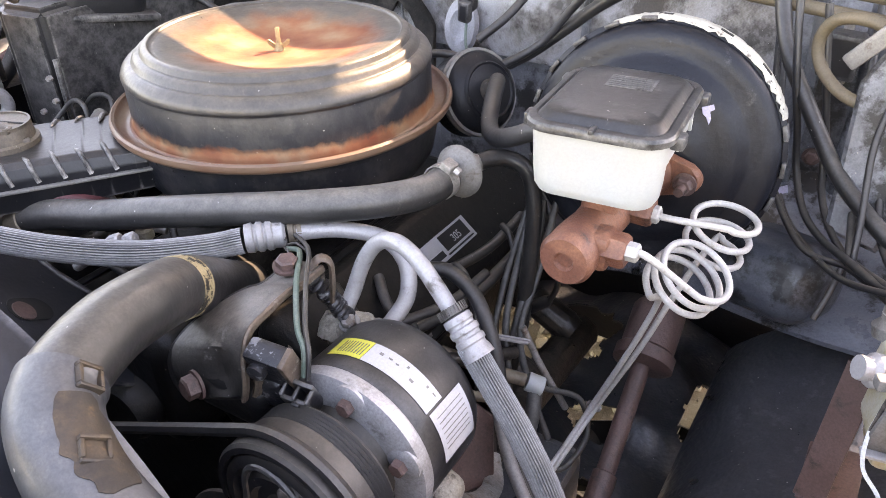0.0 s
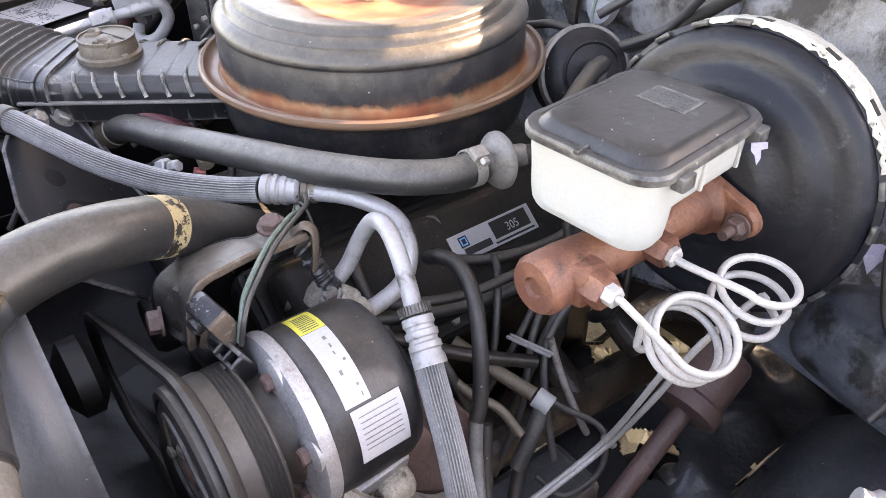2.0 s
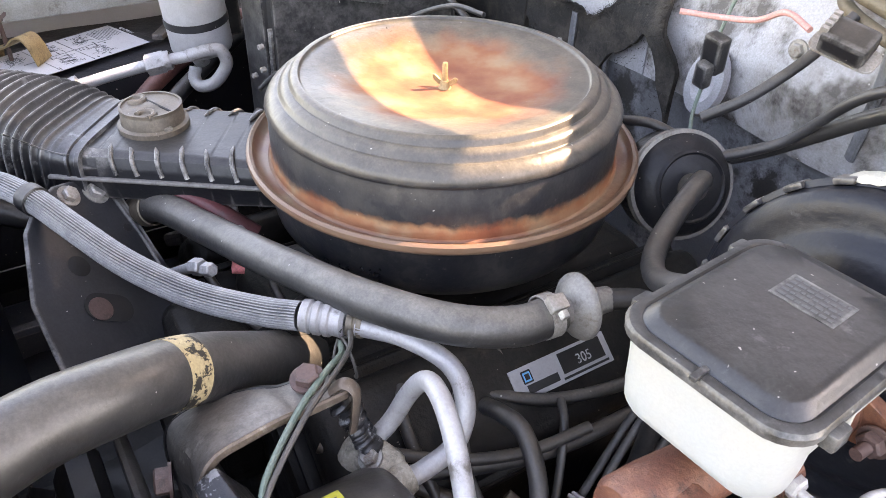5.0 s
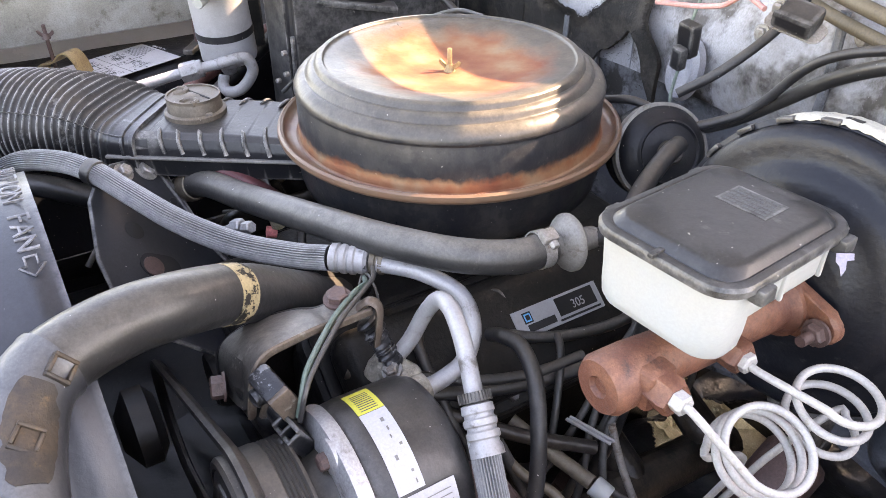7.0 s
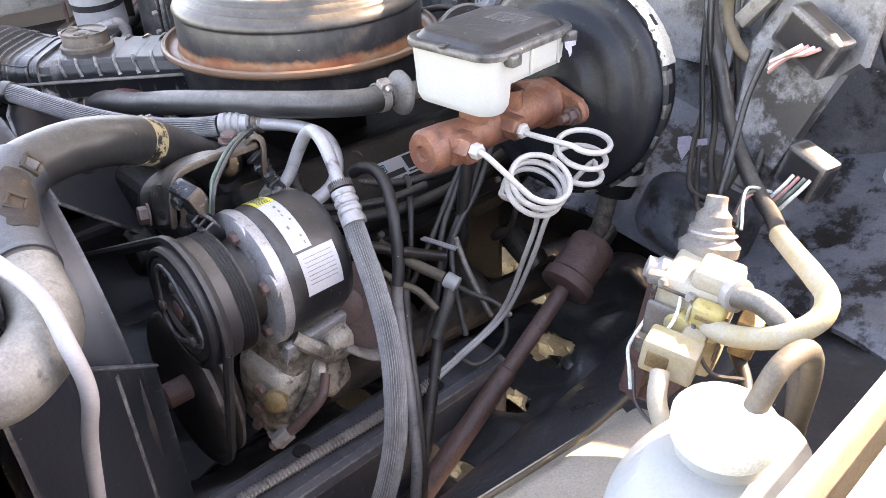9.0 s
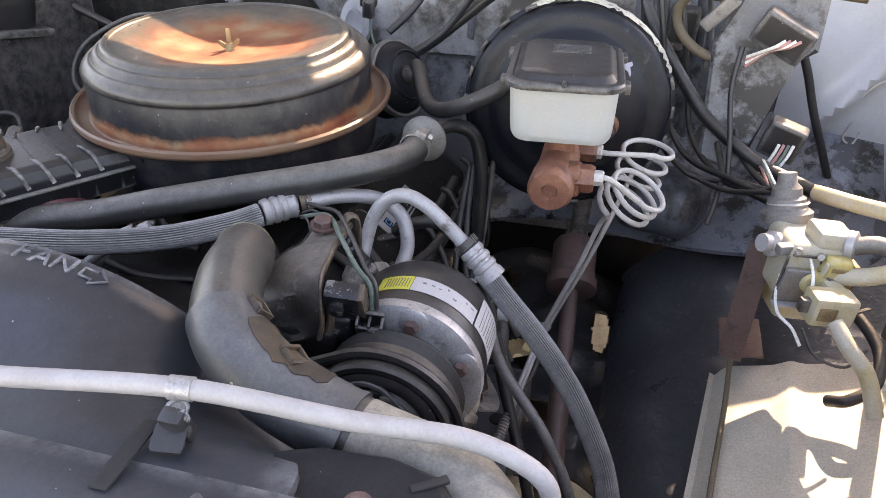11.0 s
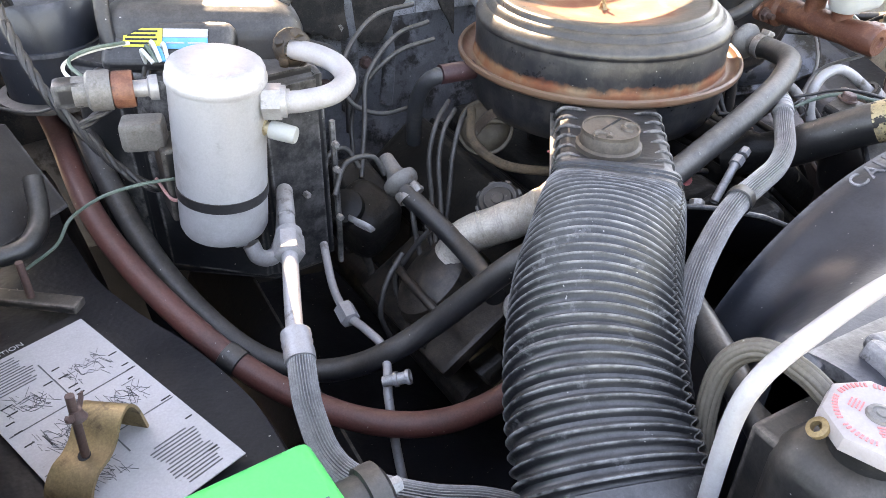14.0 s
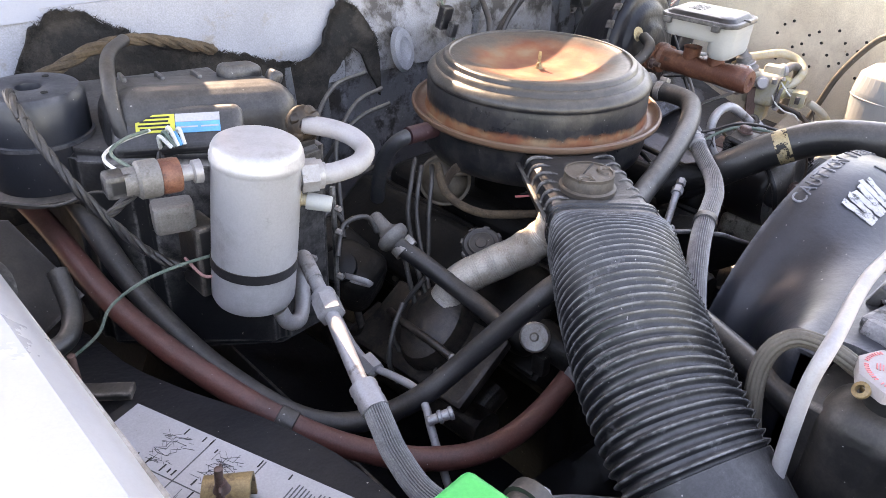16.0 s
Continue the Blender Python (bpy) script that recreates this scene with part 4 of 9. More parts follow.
rad = thing("radiator", (0.02, -0.66, 0.7), "dark radiator core with a filler neck", "radiator")
part("radiator_core", rbox((0.80, 0.05, 0.46), pose(0.05, -0.64, 0.70), 0.004), M_dark, rad)
part("side_tank", rbox((0.075, 0.085, 0.48), pose(-0.325, -0.672, 0.708), 0.03, 5), M_dark, rad)
part("side_tank", rbox((0.07, 0.075, 0.44), pose(0.50, -0.66, 0.70), 0.02, 4), M_dark, rad)
neck = part("filler_neck", lathe([(0.024, -0.05), (0.024, 0.0), (0.029, 0.002), (0.029, 0.006), (0, 0.006)], pose(-0.318, -0.676, 0.960), 28), M_dark, rad)
CAP = (-0.318, -0.676, 0.966)
cap = part("filler_cap", lathe([(0, 0.012), (0.030, 0.012), (0.0345, 0.010), (0.036, 0.006), (0.036, 0.0), (0.030, -0.002), (0, -0.002)], Matrix.Translation(CAP), 8), M_cap, rad, "white octagonal pressure cap")
part("cap_centre", lathe([(0, 0.0150), (0.003, 0.0148), (0.0035, 0.0138), (0.0055, 0.0138), (0.0060, 0.0148), (0.0085, 0.0142), (0.0095, 0.0118), (0, 0.0118)], Matrix.Translation(CAP), 24), M_disc, cap)


def ring_bars(n, r, w, h):
    bm = bmesh.new()
    for k in range(n):
        if k % 9 == 8:
            continue
        a = 2 * math.pi * k / n
        b = rbox((w * random.uniform(0.6, 1.0), h, 0.0006), Matrix.Translation(Vector(CAP) + Vector((r * math.cos(a), r * math.sin(a), 0.0124))) @ pose(0, 0, 0, 0, 0, math.degrees(a) + 90), 0)
        bm = join(bm, b)
    return bm


part("cap_print", ring_bars(58, 0.0270, 0.0017, 0.0036), M_red_ink, cap, "ring of red print")
for a in (20, 140, 260):
    for k in range(4):
        part("cap_print", rbox((0.010 - 0.0015 * (k % 2), 0.0011, 0.0006), Matrix.Translation(Vector(CAP) + Vector((0, 0, 0.0124))) @ pose(0, 0, 0, 0, 0, a) @ pose(0, 0.0115 + 0.0024 * k, 0), 0), M_red_ink, cap)
part("cap_ear", join(lathe([(0.004, 0), (0.0075, 0.001), (0.0075, 0.004), (0.004, 0.005)], axis((-0.350, -0.660, 0.966), (-0.6, 0.3, 0.7)), 18, closed=True), rbox((0.014, 0.008, 0.004), pose(-0.342, -0.663, 0.966, 0, 0, -25), 0.001)), M_gold, cap, "small copper ear")

# ---- engine ----
engine = thing("engine_block", (0, 0.0, 0.6), "greasy black V8 engine block with sloping valve covers", "engine")
part("crankcase", rbox((0.34, 0.56, 0.36), pose(0.0, 0.02, 0.50), 0.03, 3), M_grime, engine)
part("intake_manifold", rbox((0.24, 0.46, 0.10), pose(0, 0.02, 0.74), 0.03, 4), M_grime, engine)
part("carburettor", rbox((0.13, 0.16, 0.13), pose(0, 0.0, 0.83), 0.02, 3), M_grime, engine)
for sx in (1, -1):
    tilt = 40 * sx
    mm = pose(0.212 * sx, 0.0, (0.775 if sx > 0 else 0.735), 0, tilt, 0)
    vc = part("valve_cover", join(rbox((0.13, 0.48, 0.055), mm, 0.022, 4), rbox((0.155, 0.50, 0.008), mm @ pose(0, 0, -0.027), 0.003)), M_grime, engine, "greasy black stamped valve cover")
    part("cylinder_head", rbox((0.17, 0.52, 0.11), mm @ pose(0, 0, -0.085), 0.015, 2), M_grime, engine)
    for k in range(4):
        part("cover_bolt", hexbolt(mm @ Vector((0.066 * sx, -0.18 + 0.12 * k, -0.022)), (mm.to_3x3() @ Vector((0, 0, 1))), 0.006, 0.006), M_steel, vc)
    man = part("exhaust_manifold", tube([(0.33 * sx, -0.24, 0.60), (0.335 * sx, 0.0, 0.585), (0.33 * sx, 0.24, 0.55)], 0.028, 14), M_stove, engine, "dark rusted exhaust manifold")
    for k in range(4):
        part("runner", lathe([(0.022, 0), (0.024, 0.06), (0.02, 0.075), (0, 0.075)], axis((0.27 * sx, -0.2 + 0.13 * k, 0.62), (sx, 0, -0.5)), 14), M_stove, man)

# plate on the driver side valve cover
mm = pose(0.212, 0.0, 0.775, 0, 40, 0)
vp = mm @ pose(0.0, 0.011, 0.0285, 0, 0, 90) @ Matrix.Diagonal((0.74, 0.84, 1, 1))
plate305 = thing("engine_label", vp.translation, "silver and black engine size plate reading 305", "label")
part("label_plate", rbox((0.160, 0.038, 0.0016), vp, 0.0005), M_plate_silver, plate305)
part("label_black", rbox((0.072, 0.025, 0.0006), vp @ pose(0.034, 0.003, 0.0011), 0), M_ink, plate305)
part("label_number", lettering("305", 0.017, vp @ pose(0.036, 0.0, 0.0018), 0.0002), M_white_ink, plate305, "white number 305")
mk_ = part("label_mark", rbox((0.015, 0.015, 0.0006), vp @ pose(-0.056, 0.006, 0.0011), 0), M_ink, plate305, "small teal and dark square mark")
part("mark_line", rbox((0.011, 0.011, 0.0006), vp @ pose(-0.056, 0.006, 0.0014), 0), M_blue, mk_)
part("mark_core", rbox((0.007, 0.007, 0.0006), vp @ pose(-0.056, 0.006, 0.0017), 0), M_ink, mk_)
part("label_bar", rbox((0.050, 0.010, 0.0006), vp @ pose(-0.036, -0.0085, 0.0011), 0), M_ink, plate305)
part("label_bar", rbox((0.078, 0.0028, 0.0006), vp @ pose(0.034, -0.0145, 0.0011), 0), M_ink, plate305)

# ---- air cleaner ----
AC = Vector((0.006, 0.008, 0.945))
air = thing("air_cleaner", AC, "round black steel air cleaner with rust on lid and rim", "air cleaner")
T = Matrix.Translation(AC)
part("base_pan", lathe([(0, -0.078), (0.150, -0.078), (0.172, -0.074), (0.181, -0.062), (0.1845, -0.045), (0.187, -0.022), (0.189, -0.012), (0.1925, -0.008), (0.2010, -0.0065), (0.2045, -0.0035), (0.2055, 0.0), (0.2048, 0.0035), (0.2020, 0.0055), (0.1990, 0.0040), (0.1970, -0.0010), (0.1930, -0.0050), (0.186, -0.0065), (0.181, -0.006), (0, -0.006)], T, 96), M_lid, air, "black pan with a rusty rolled rim")
part("lid", lathe([(0.1840, -0.006), (0.1815, -0.004), (0.1805, 0.002), (0.1800, 0.010), (0.1800, 0.0425), (0.1790, 0.0450), (0.1792, 0.0465), (0.1815, 0.0490), (0.1817, 0.0525), (0.1795, 0.0572), (0.1758, 0.0612), (0.1718, 0.0640), (0.1690, 0.0650), (0.1676, 0.0648), (0.1664, 0.0658), (0.1652, 0.0692), (0.1620, 0.0725), (0.1582, 0.0742), (0.1566, 0.0740), (0.1556, 0.0752), (0.1546, 0.0785), (0.1525, 0.0806), (0.1490, 0.0816), (0.1465, 0.0812), (0.1455, 0.0790), (0.1440, 0.0782), (0.141, 0.0780), (0.134, 0.0775), (0.120, 0.0745), (0.085, 0.066), (0.045, 0.060), (0.018, 0.0585), (0, 0.0585)], T, 96), M_lid, air, "black domed lid, rusty in the hollow")
part("stud", lathe([(0, 0.086), (0.0022, 0.0855), (0.0028, 0.084), (0.0028, 0.055), (0, 0.055)], T, 12), M_gold, air)


def wing_nut(at, m0=I4, s=1.0):
    m = Matrix.Translation(at) @ m0
    bm = lathe([(0, 0.009), (0.0045, 0.009), (0.006, 0.003), (0.0075, 0), (0, 0)], m @ Matrix.Scale(s, 4), 14)
    for sx in (1, -1):
        pts = [(0.003, 0.002), (0.008, 0.003), (0.014, 0.008), (0.0155, 0.0135), (0.012, 0.0145), (0.007, 0.009), (0.003, 0.008)]
        bm = join(bm, plate([(x * sx * s, y * s) for x, y in pts], 0.0022 * s, m @ pose(0, 0.0011 * s, 0, 90, 0, 0), 0.0006))
    return bm


part("wing_nut", wing_nut(AC + Vector((0, 0, 0.0585)), pose(0, 0, 0, 0, 0, 35), 0.9), M_gold, air)

# snorkel and its sensor cap
SN = Vector((-0.587, -0.810, 0)).normalized()
SP = Vector((-SN.y, SN.x, 0)) * -1 if (Vector((-SN.y, SN.x, 0)).x > 0) else Vector((-SN.y, SN.x, 0))
snork = thing("intake_snorkel", (-0.16, -0.22, 0.93), "black ribbed steel intake snorkel joining the air cleaner", "air intake")
mS = Matrix((SN, SP, Vector((0, 0, 1)))).transposed().to_4x4()
mS.translation = Vector((-0.044, -0.184, 0.912)) + SP * 0.066


def snorkel_body():
    bm = bmesh.new()
    prof = [(-0.066, 0.0), (-0.0655, 0.012), (-0.061, 0.023), (-0.052, 0.0275), (0.052, 0.0275), (0.061, 0.023), (0.0655, 0.012), (0.066, 0.0), (0.060, -0.026), (-0.060, -0.026)]
    rings = []
    for s in (-0.06, 0.0, 0.03, 0.05, 0.08, 0.15, 0.165, 0.185):
        k = 1.0 if s < 0.16 else 1.0 - 0.04 * (s - 0.16) / 0.05
        lift = 0.002 * max(0, s) / 0.2
        rings.append([bm.verts.new((s, y * k, z * (0.92 + 0.08 * min(1, max(0, s) / 0.05)) + lift)) for y, z in prof])
    for a, b in zip(rings, rings[1:]):
        for k in range(len(prof)):
            j = (k + 1) % len(prof)
            bm.faces.new((a[k], a[j], b[j], b[k]))
    bm.faces.new(rings[0])
    bm.faces.new(rings[-1][::-1])
    bmesh.ops.bevel(bm, geom=[e for e in bm.edges if e.calc_face_angle(0) > 0.3], offset=0.004, segments=2, affect="EDGES")
    bmesh.ops.transform(bm, matrix=mS, verts=bm.verts)
    return bm


part("snorkel_body", snorkel_body(), M_snork, snork)
part("snorkel_seam", join(rbox((0.235, 0.006, 0.004), mS @ pose(0.10, -0.0685, 0.003), 0.0015), rbox((0.235, 0.006, 0.004), mS @ pose(0.10, 0.0685, 0.003), 0.0015)), M_disc, snork, "folded seam along the sides")
for s, inner in ((0.024, -0.030), (0.050, -0.040), (0.076, -0.036), (0.102, -0.042), (0.128, -0.044), (0.150, -0.040)):
    for side in (1, -1):
        part("snorkel_rib", sweep(bmesh.new(), spline([mS @ Vector((s - 0.004, -0.0662 * side, 0.008)), mS @ Vector((s, -0.0625 * side, 0.0225)), mS @ Vector((s + 0.003, -0.053 * side, 0.0284)), mS @ Vector((s + 0.008, inner * side, 0.0290))], 6), lambda d, t: 0.0026 * min(1.0, (t - d) / 0.012 + 0.25), 8), M_snork, snork)
CAPM = Matrix.Translation((-0.180, -0.246, 0.9425)) @ Matrix.Diagonal((0.88, 0.88, 0.95, 1))
scap = part("sensor_cap", lathe([(0.0425, -0.002), (0.0425, 0.004), (0.0380, 0.006), (0.0365, 0.020), (0.0345, 0.0225), (0.012, 0.0225), (0.010, 0.0235), (0, 0.0235)], CAPM, 40), M_cap_dust, snork, "dusty brown round vacuum motor cap")
part("cap_slot", rbox((0.067, 0.003, 0.003), CAPM @ pose(0, 0.006, 0.0225, 0, 0, 20), 0.001), M_ink, scap)
part("cap_tab", rbox((0.012, 0.010, 0.008), CAPM @ pose(0.034, 0.008, 0.005), 0.002), M_dark, scap)

for sx in (-1, 1):
    part("cap_post", tube([CAPM @ Vector((0.024 * sx + 0.010 * math.cos(radians(40 * q)) * sx, -0.012 + 0.010 * math.sin(radians(40 * q)), 0.0225)) for q in range(7)], 0.0036, 8), M_cap_dust, scap)
part("cap_rim", lathe([(0.0345, 0.0205), (0.0372, 0.0205), (0.0372, 0.0245), (0.0345, 0.0245)], CAPM, 40, closed=True), M_cap_dust, scap)

# corrugated intake duct
DUCT = [(-0.200, -0.287, 0.914), (-0.222, -0.312, 0.914), (-0.272, -0.362, 0.919), (-0.345, -0.437, 0.915), (-0.405, -0.520, 0.890), (-0.437, -0.602, 0.845), (-0.440, -0.680, 0.780), (-0.430, -0.745, 0.700)]
duct = thing("intake_duct", (-0.34, -0.45, 0.85), "fat black corrugated intake air duct with dusty ribs", "air duct")
DUCT_L = resample(spline(DUCT, 24), 0.00122)
DUCT_T = sum((b - a).length for a, b in zip(DUCT_L, DUCT_L[1:]))


def duct_point(i, d, ang, extra=0.0):
    """Box-like mouth over the snorkel, swelling into a round ribbed bellows."""
    p = DUCT_L[i]
    t = (DUCT_L[min(i + 1, len(DUCT_L) - 1)] - DUCT_L[max(i - 1, 0)]).normalized()
    u = (Vector((0, 0, 1)) - t * t.z).normalized()
    w = t.cross(u)
    k = min(1.0, d / 0.14)
    k = k * k * (3 - 2 * k)
    hh, hw = 0.0300 + 0.0302 * k, 0.0690 + 0.0038 * k
    e = 2.0 / (5.0 - 3.0 * k)
    rib = 0.0020 if d < 0.007 or 0.013 < d < 0.017 else 0.0
    if 0.024 < d < DUCT_T - 0.232:
        rib = (0.0056 * (0.5 + 0.5 * math.cos(2 * math.pi * d / 0.0098)) ** 1.8 - 0.0026) * min(1, (d - 0.024) / 0.03)
    c, s_ = math.cos(ang), math.sin(ang)
    return p + u * math.copysign(abs(c) ** e, c) * (hh + rib + extra) + w * math.copysign(abs(s_) ** e, s_) * (hw + rib + extra)


def bellows(seg=56):
    bm = bmesh.new()
    rings = [[bm.verts.new(duct_point(i, i * 0.00122, 2 * math.pi * k / seg)) for k in range(seg)] for i in range(len(DUCT_L))]
    for a, b in zip(rings, rings[1:]):
        for k in range(seg):
            j = (k + 1) % seg
            bm.faces.new((a[k], a[j], b[j], b[k]))
    bm.faces.new(rings[0][::-1])
    bm.faces.new(rings[-1])
    return bm


part("bellows", bellows(), M_duct, duct)
part("mould_seam", sweep(bmesh.new(), [duct_point(i, i * 0.00122, radians(-56), 0.0007) for i in range(10, len(DUCT_L) - 80)], 0.0010, 6), M_hose_dusty, duct, "pale moulding seam along the ribs")

# ---- hoses ----
def hose(name, pts, r, mat, label, parts=(), section=None, seg=18, category="hose", step=0.004, thing_only=False):
    line = resample(spline(pts, 20), step)
    bm = sweep(bmesh.new(), line, r, seg, section)
    if thing_only:
        return single(name, bm, mat, label, category)
    c = line[len(line) // 2]
    t = thing(name, c, label, category)
    part("hose_body", bm, mat, t)
    return t


H1 = [(-0.165, -0.288, 0.850), (-0.112, -0.268, 0.879), (-0.034, -0.244, 0.890), (0.036, -0.229, 0.906), (0.116, -0.205, 0.920), (0.187, -0.177, 0.929), (0.250, -0.137, 0.934), (0.275, -0.090, 0.930), (0.276, -0.052, 0.928)]
t = hose("air_hose", H1, 0.0165, M_air_hose, "dusty grey-black rubber air hose with a clamp at its check valve", seg=24)
hose_clamp("hose_clamp", (0.2755, -0.062, 0.9285), (0.02, 0.46, -0.02), 0.0172, t, screw=(0.4, -0.3, 0.9))
part("hose_mouth", lathe([(0.0172, -0.010), (0.0188, -0.009), (0.0192, 0.0), (0.0186, 0.010), (0.0170, 0.011)], axis((-0.136, -0.2775, 0.867), (0.053, 0.020, 0.029)), 28), M_tan_steel, t, "rusty tan band at the hose end")
cv = thing("check_valve", (0.276, -0.025, 0.926), "dull grey steel disc check valve on the air hose", "check valve")
cvm = axis((0.2755, -0.050, 0.928), (0.06, 0.62, -0.05))
part("valve_disc", lathe([(0.010, -0.004), (0.0135, 0.006), (0.020, 0.009), (0.0270, 0.016), (0.0285, 0.0185), (0.0285, 0.0215), (0.026, 0.024), (0.018, 0.030), (0.012, 0.034), (0.011, 0.050), (0, 0.050)], cvm, 32), M_disc, cv)
tp = thing("air_pipe", (0.33, 0.0, 0.85), "brown-grey steel air pipe dropping from the check valve", "pipe")
part("pipe_body", tube([(0.280, -0.004, 0.925), (0.300, 0.024, 0.925), (0.326, 0.034, 0.910), (0.338, 0.030, 0.860), (0.338, 0.020, 0.78), (0.335, 0.01, 0.70), (0.325, -0.01, 0.62)], 0.0095, 14), M_worn_steel, tp)

H2 = [(-0.345, -0.62, 0.70), (-0.335, -0.565, 0.775), (-0.300, -0.505, 0.850), (-0.245, -0.455, 0.898), (-0.175, -0.413, 0.920), (-0.112, -0.383, 0.925), (-0.050, -0.357, 0.918), (0.014, -0.328, 0.909), (0.076, -0.289, 0.902), (0.125, -0.246, 0.901), (0.150, -0.222, 0.904)]
t = hose("ac_hose", H2, 0.0128, M_ac_hose, "grey ribbed air conditioning hose with an aluminium ferrule", section=ribbed(30, 0.12), seg=150, step=0.008)
part("hose_band", lathe([(0.0132, -0.008), (0.0150, -0.007), (0.0150, 0.007), (0.0132, 0.008)], axis((-0.112, -0.383, 0.925), (0.062, 0.028, -0.003)), 28), M_rubber, t)
part("ferrule", lathe([(0.010, -0.020), (0.0140, -0.019), (0.0150, -0.012), (0.0132, -0.0105), (0.0132, -0.009), (0.0150, -0.0075), (0.0150, -0.003), (0.0132, -0.0015), (0.0132, 0.0), (0.0150, 0.0015), (0.0150, 0.006), (0.0132, 0.0075), (0.0132, 0.009), (0.0142, 0.016), (0.0105, 0.019), (0, 0.019)], axis((0.165, -0.206, 0.9055), (0.026, 0.026, 0.001)), 28), M_alu_white, t, "crimped aluminium ferrule")
part("end_fitting", lathe([(0.0118, 0.0), (0.0118, 0.005), (0.0105, 0.006), (0.0105, 0.008), (0.0118, 0.009), (0.0118, 0.013), (0, 0.013)], axis((0.180, -0.191, 0.906), (0.026, 0.026, 0.001)), 24), M_tan_steel, t)

PA = [(0.188, -0.188, 0.907), (0.219, -0.160, 0.905), (0.256, -0.140, 0.896), (0.283, -0.142, 0.878), (0.294, -0.157, 0.852), (0.294, -0.185, 0.838), (0.294, -0.215, 0.836)]
PB = [(0.255, -0.225, 0.838), (0.256, -0.196, 0.860), (0.262, -0.180, 0.893), (0.278, -0.176, 0.917), (0.302, -0.180, 0.927), (0.326, -0.185, 0.920), (0.350, -0.192, 0.904), (0.376, -0.201, 0.884)]
single("ac_suction_pipe", tube(PA, 0.0082, 18, 16), M_alu_white, "bent aluminium air conditioning pipe on the compressor", "pipe")
single("ac_discharge_pipe", tube(PB, 0.0077, 18, 16), M_alu_white, "hooped aluminium air conditioning pipe on the compressor", "pipe")
H3 = [(0.392, -0.206, 0.866), (0.420, -0.214, 0.838), (0.452, -0.224, 0.808), (0.486, -0.238, 0.772), (0.515, -0.256, 0.735), (0.545, -0.285, 0.685), (0.560, -0.325, 0.625), (0.560, -0.38, 0.56), (0.54, -0.46, 0.50)]
t = hose("ac_hose", H3, 0.0122, M_ac_hose, "grey ribbed air conditioning hose dropping beside the compressor", section=ribbed(30, 0.12), seg=150, step=0.008)
part("ferrule", lathe([(0.008, -0.002), (0.0130, 0.0), (0.0135, 0.006), (0.0120, 0.0075), (0.0120, 0.010), (0.0138, 0.0115), (0.0138, 0.016), (0.0120, 0.0175), (0.0120, 0.020), (0.0138, 0.0215), (0.0138, 0.026), (0.0120, 0.0275), (0.0120, 0.030), (0.0136, 0.033), (0.0140, 0.040), (0, 0.040)], axis((0.376, -0.201, 0.886), (0.030, -0.008, -0.028)), 28), M_alu_white, t, "crimped aluminium ferrule")
FA = axis((0.376, -0.201, 0.886), (0.030, -0.008, -0.028))
part("knurled_collar", join(lathe([(0.0085, -0.010), (0.0125, -0.009), (0.0130, -0.002), (0, -0.002)], FA, 28), *[rbox((0.0014, 0.0014, 0.008), FA @ pose(0, 0, 0, 0, 0, 12 * k) @ pose(0.0130, 0, -0.006), 0) for k in range(30)]), M_bracket, t, "dirty knurled collar")

# upper radiator hose
H4 = [(0.130, -0.215, 0.842), (0.152, -0.250, 0.867), (0.186, -0.319, 0.922), (0.216, -0.374, 0.953), (0.236, -0.430, 0.966), (0.264, -0.483, 0.965), (0.306, -0.506, 0.946), (0.371, -0.517, 0.926), (0.442, -0.530, 0.914), (0.476, -0.568, 0.908), (0.466, -0.602, 0.903), (0.440, -0.660, 0.890)]
t = hose("radiator_hose", H4, 0.0265, M_hose_dusty, "fat dusty black upper radiator hose with a faded label", seg=32)
def hose_wrap(line_pts, s0, s1, r, a0=0.0, a1=360.0, wob=0.0):
    """A thin wrap on a hose between two fractions of its length."""
    line = resample(spline(line_pts, 20), 0.003)
    n = len(line)
    return line[int(s0 * n):int(s1 * n)], r


seg_line, rr = hose_wrap(H4, 0.225, 0.262, 0.0268)
part("hose_label", sweep(bmesh.new(), seg_line, 0.0269, 32), M_hose_label, t, "flaking gold and black paper label")
seg_line, rr = hose_wrap(H4, 0.47, 0.665, 0.0)
part("elbow_sleeve", sweep(bmesh.new(), seg_line, lambda d, tot: 0.0280 + 0.0008 * (d < 0.004 or d > tot - 0.004), 36), M_elbow, t, "glossy black moulded elbow sleeve")


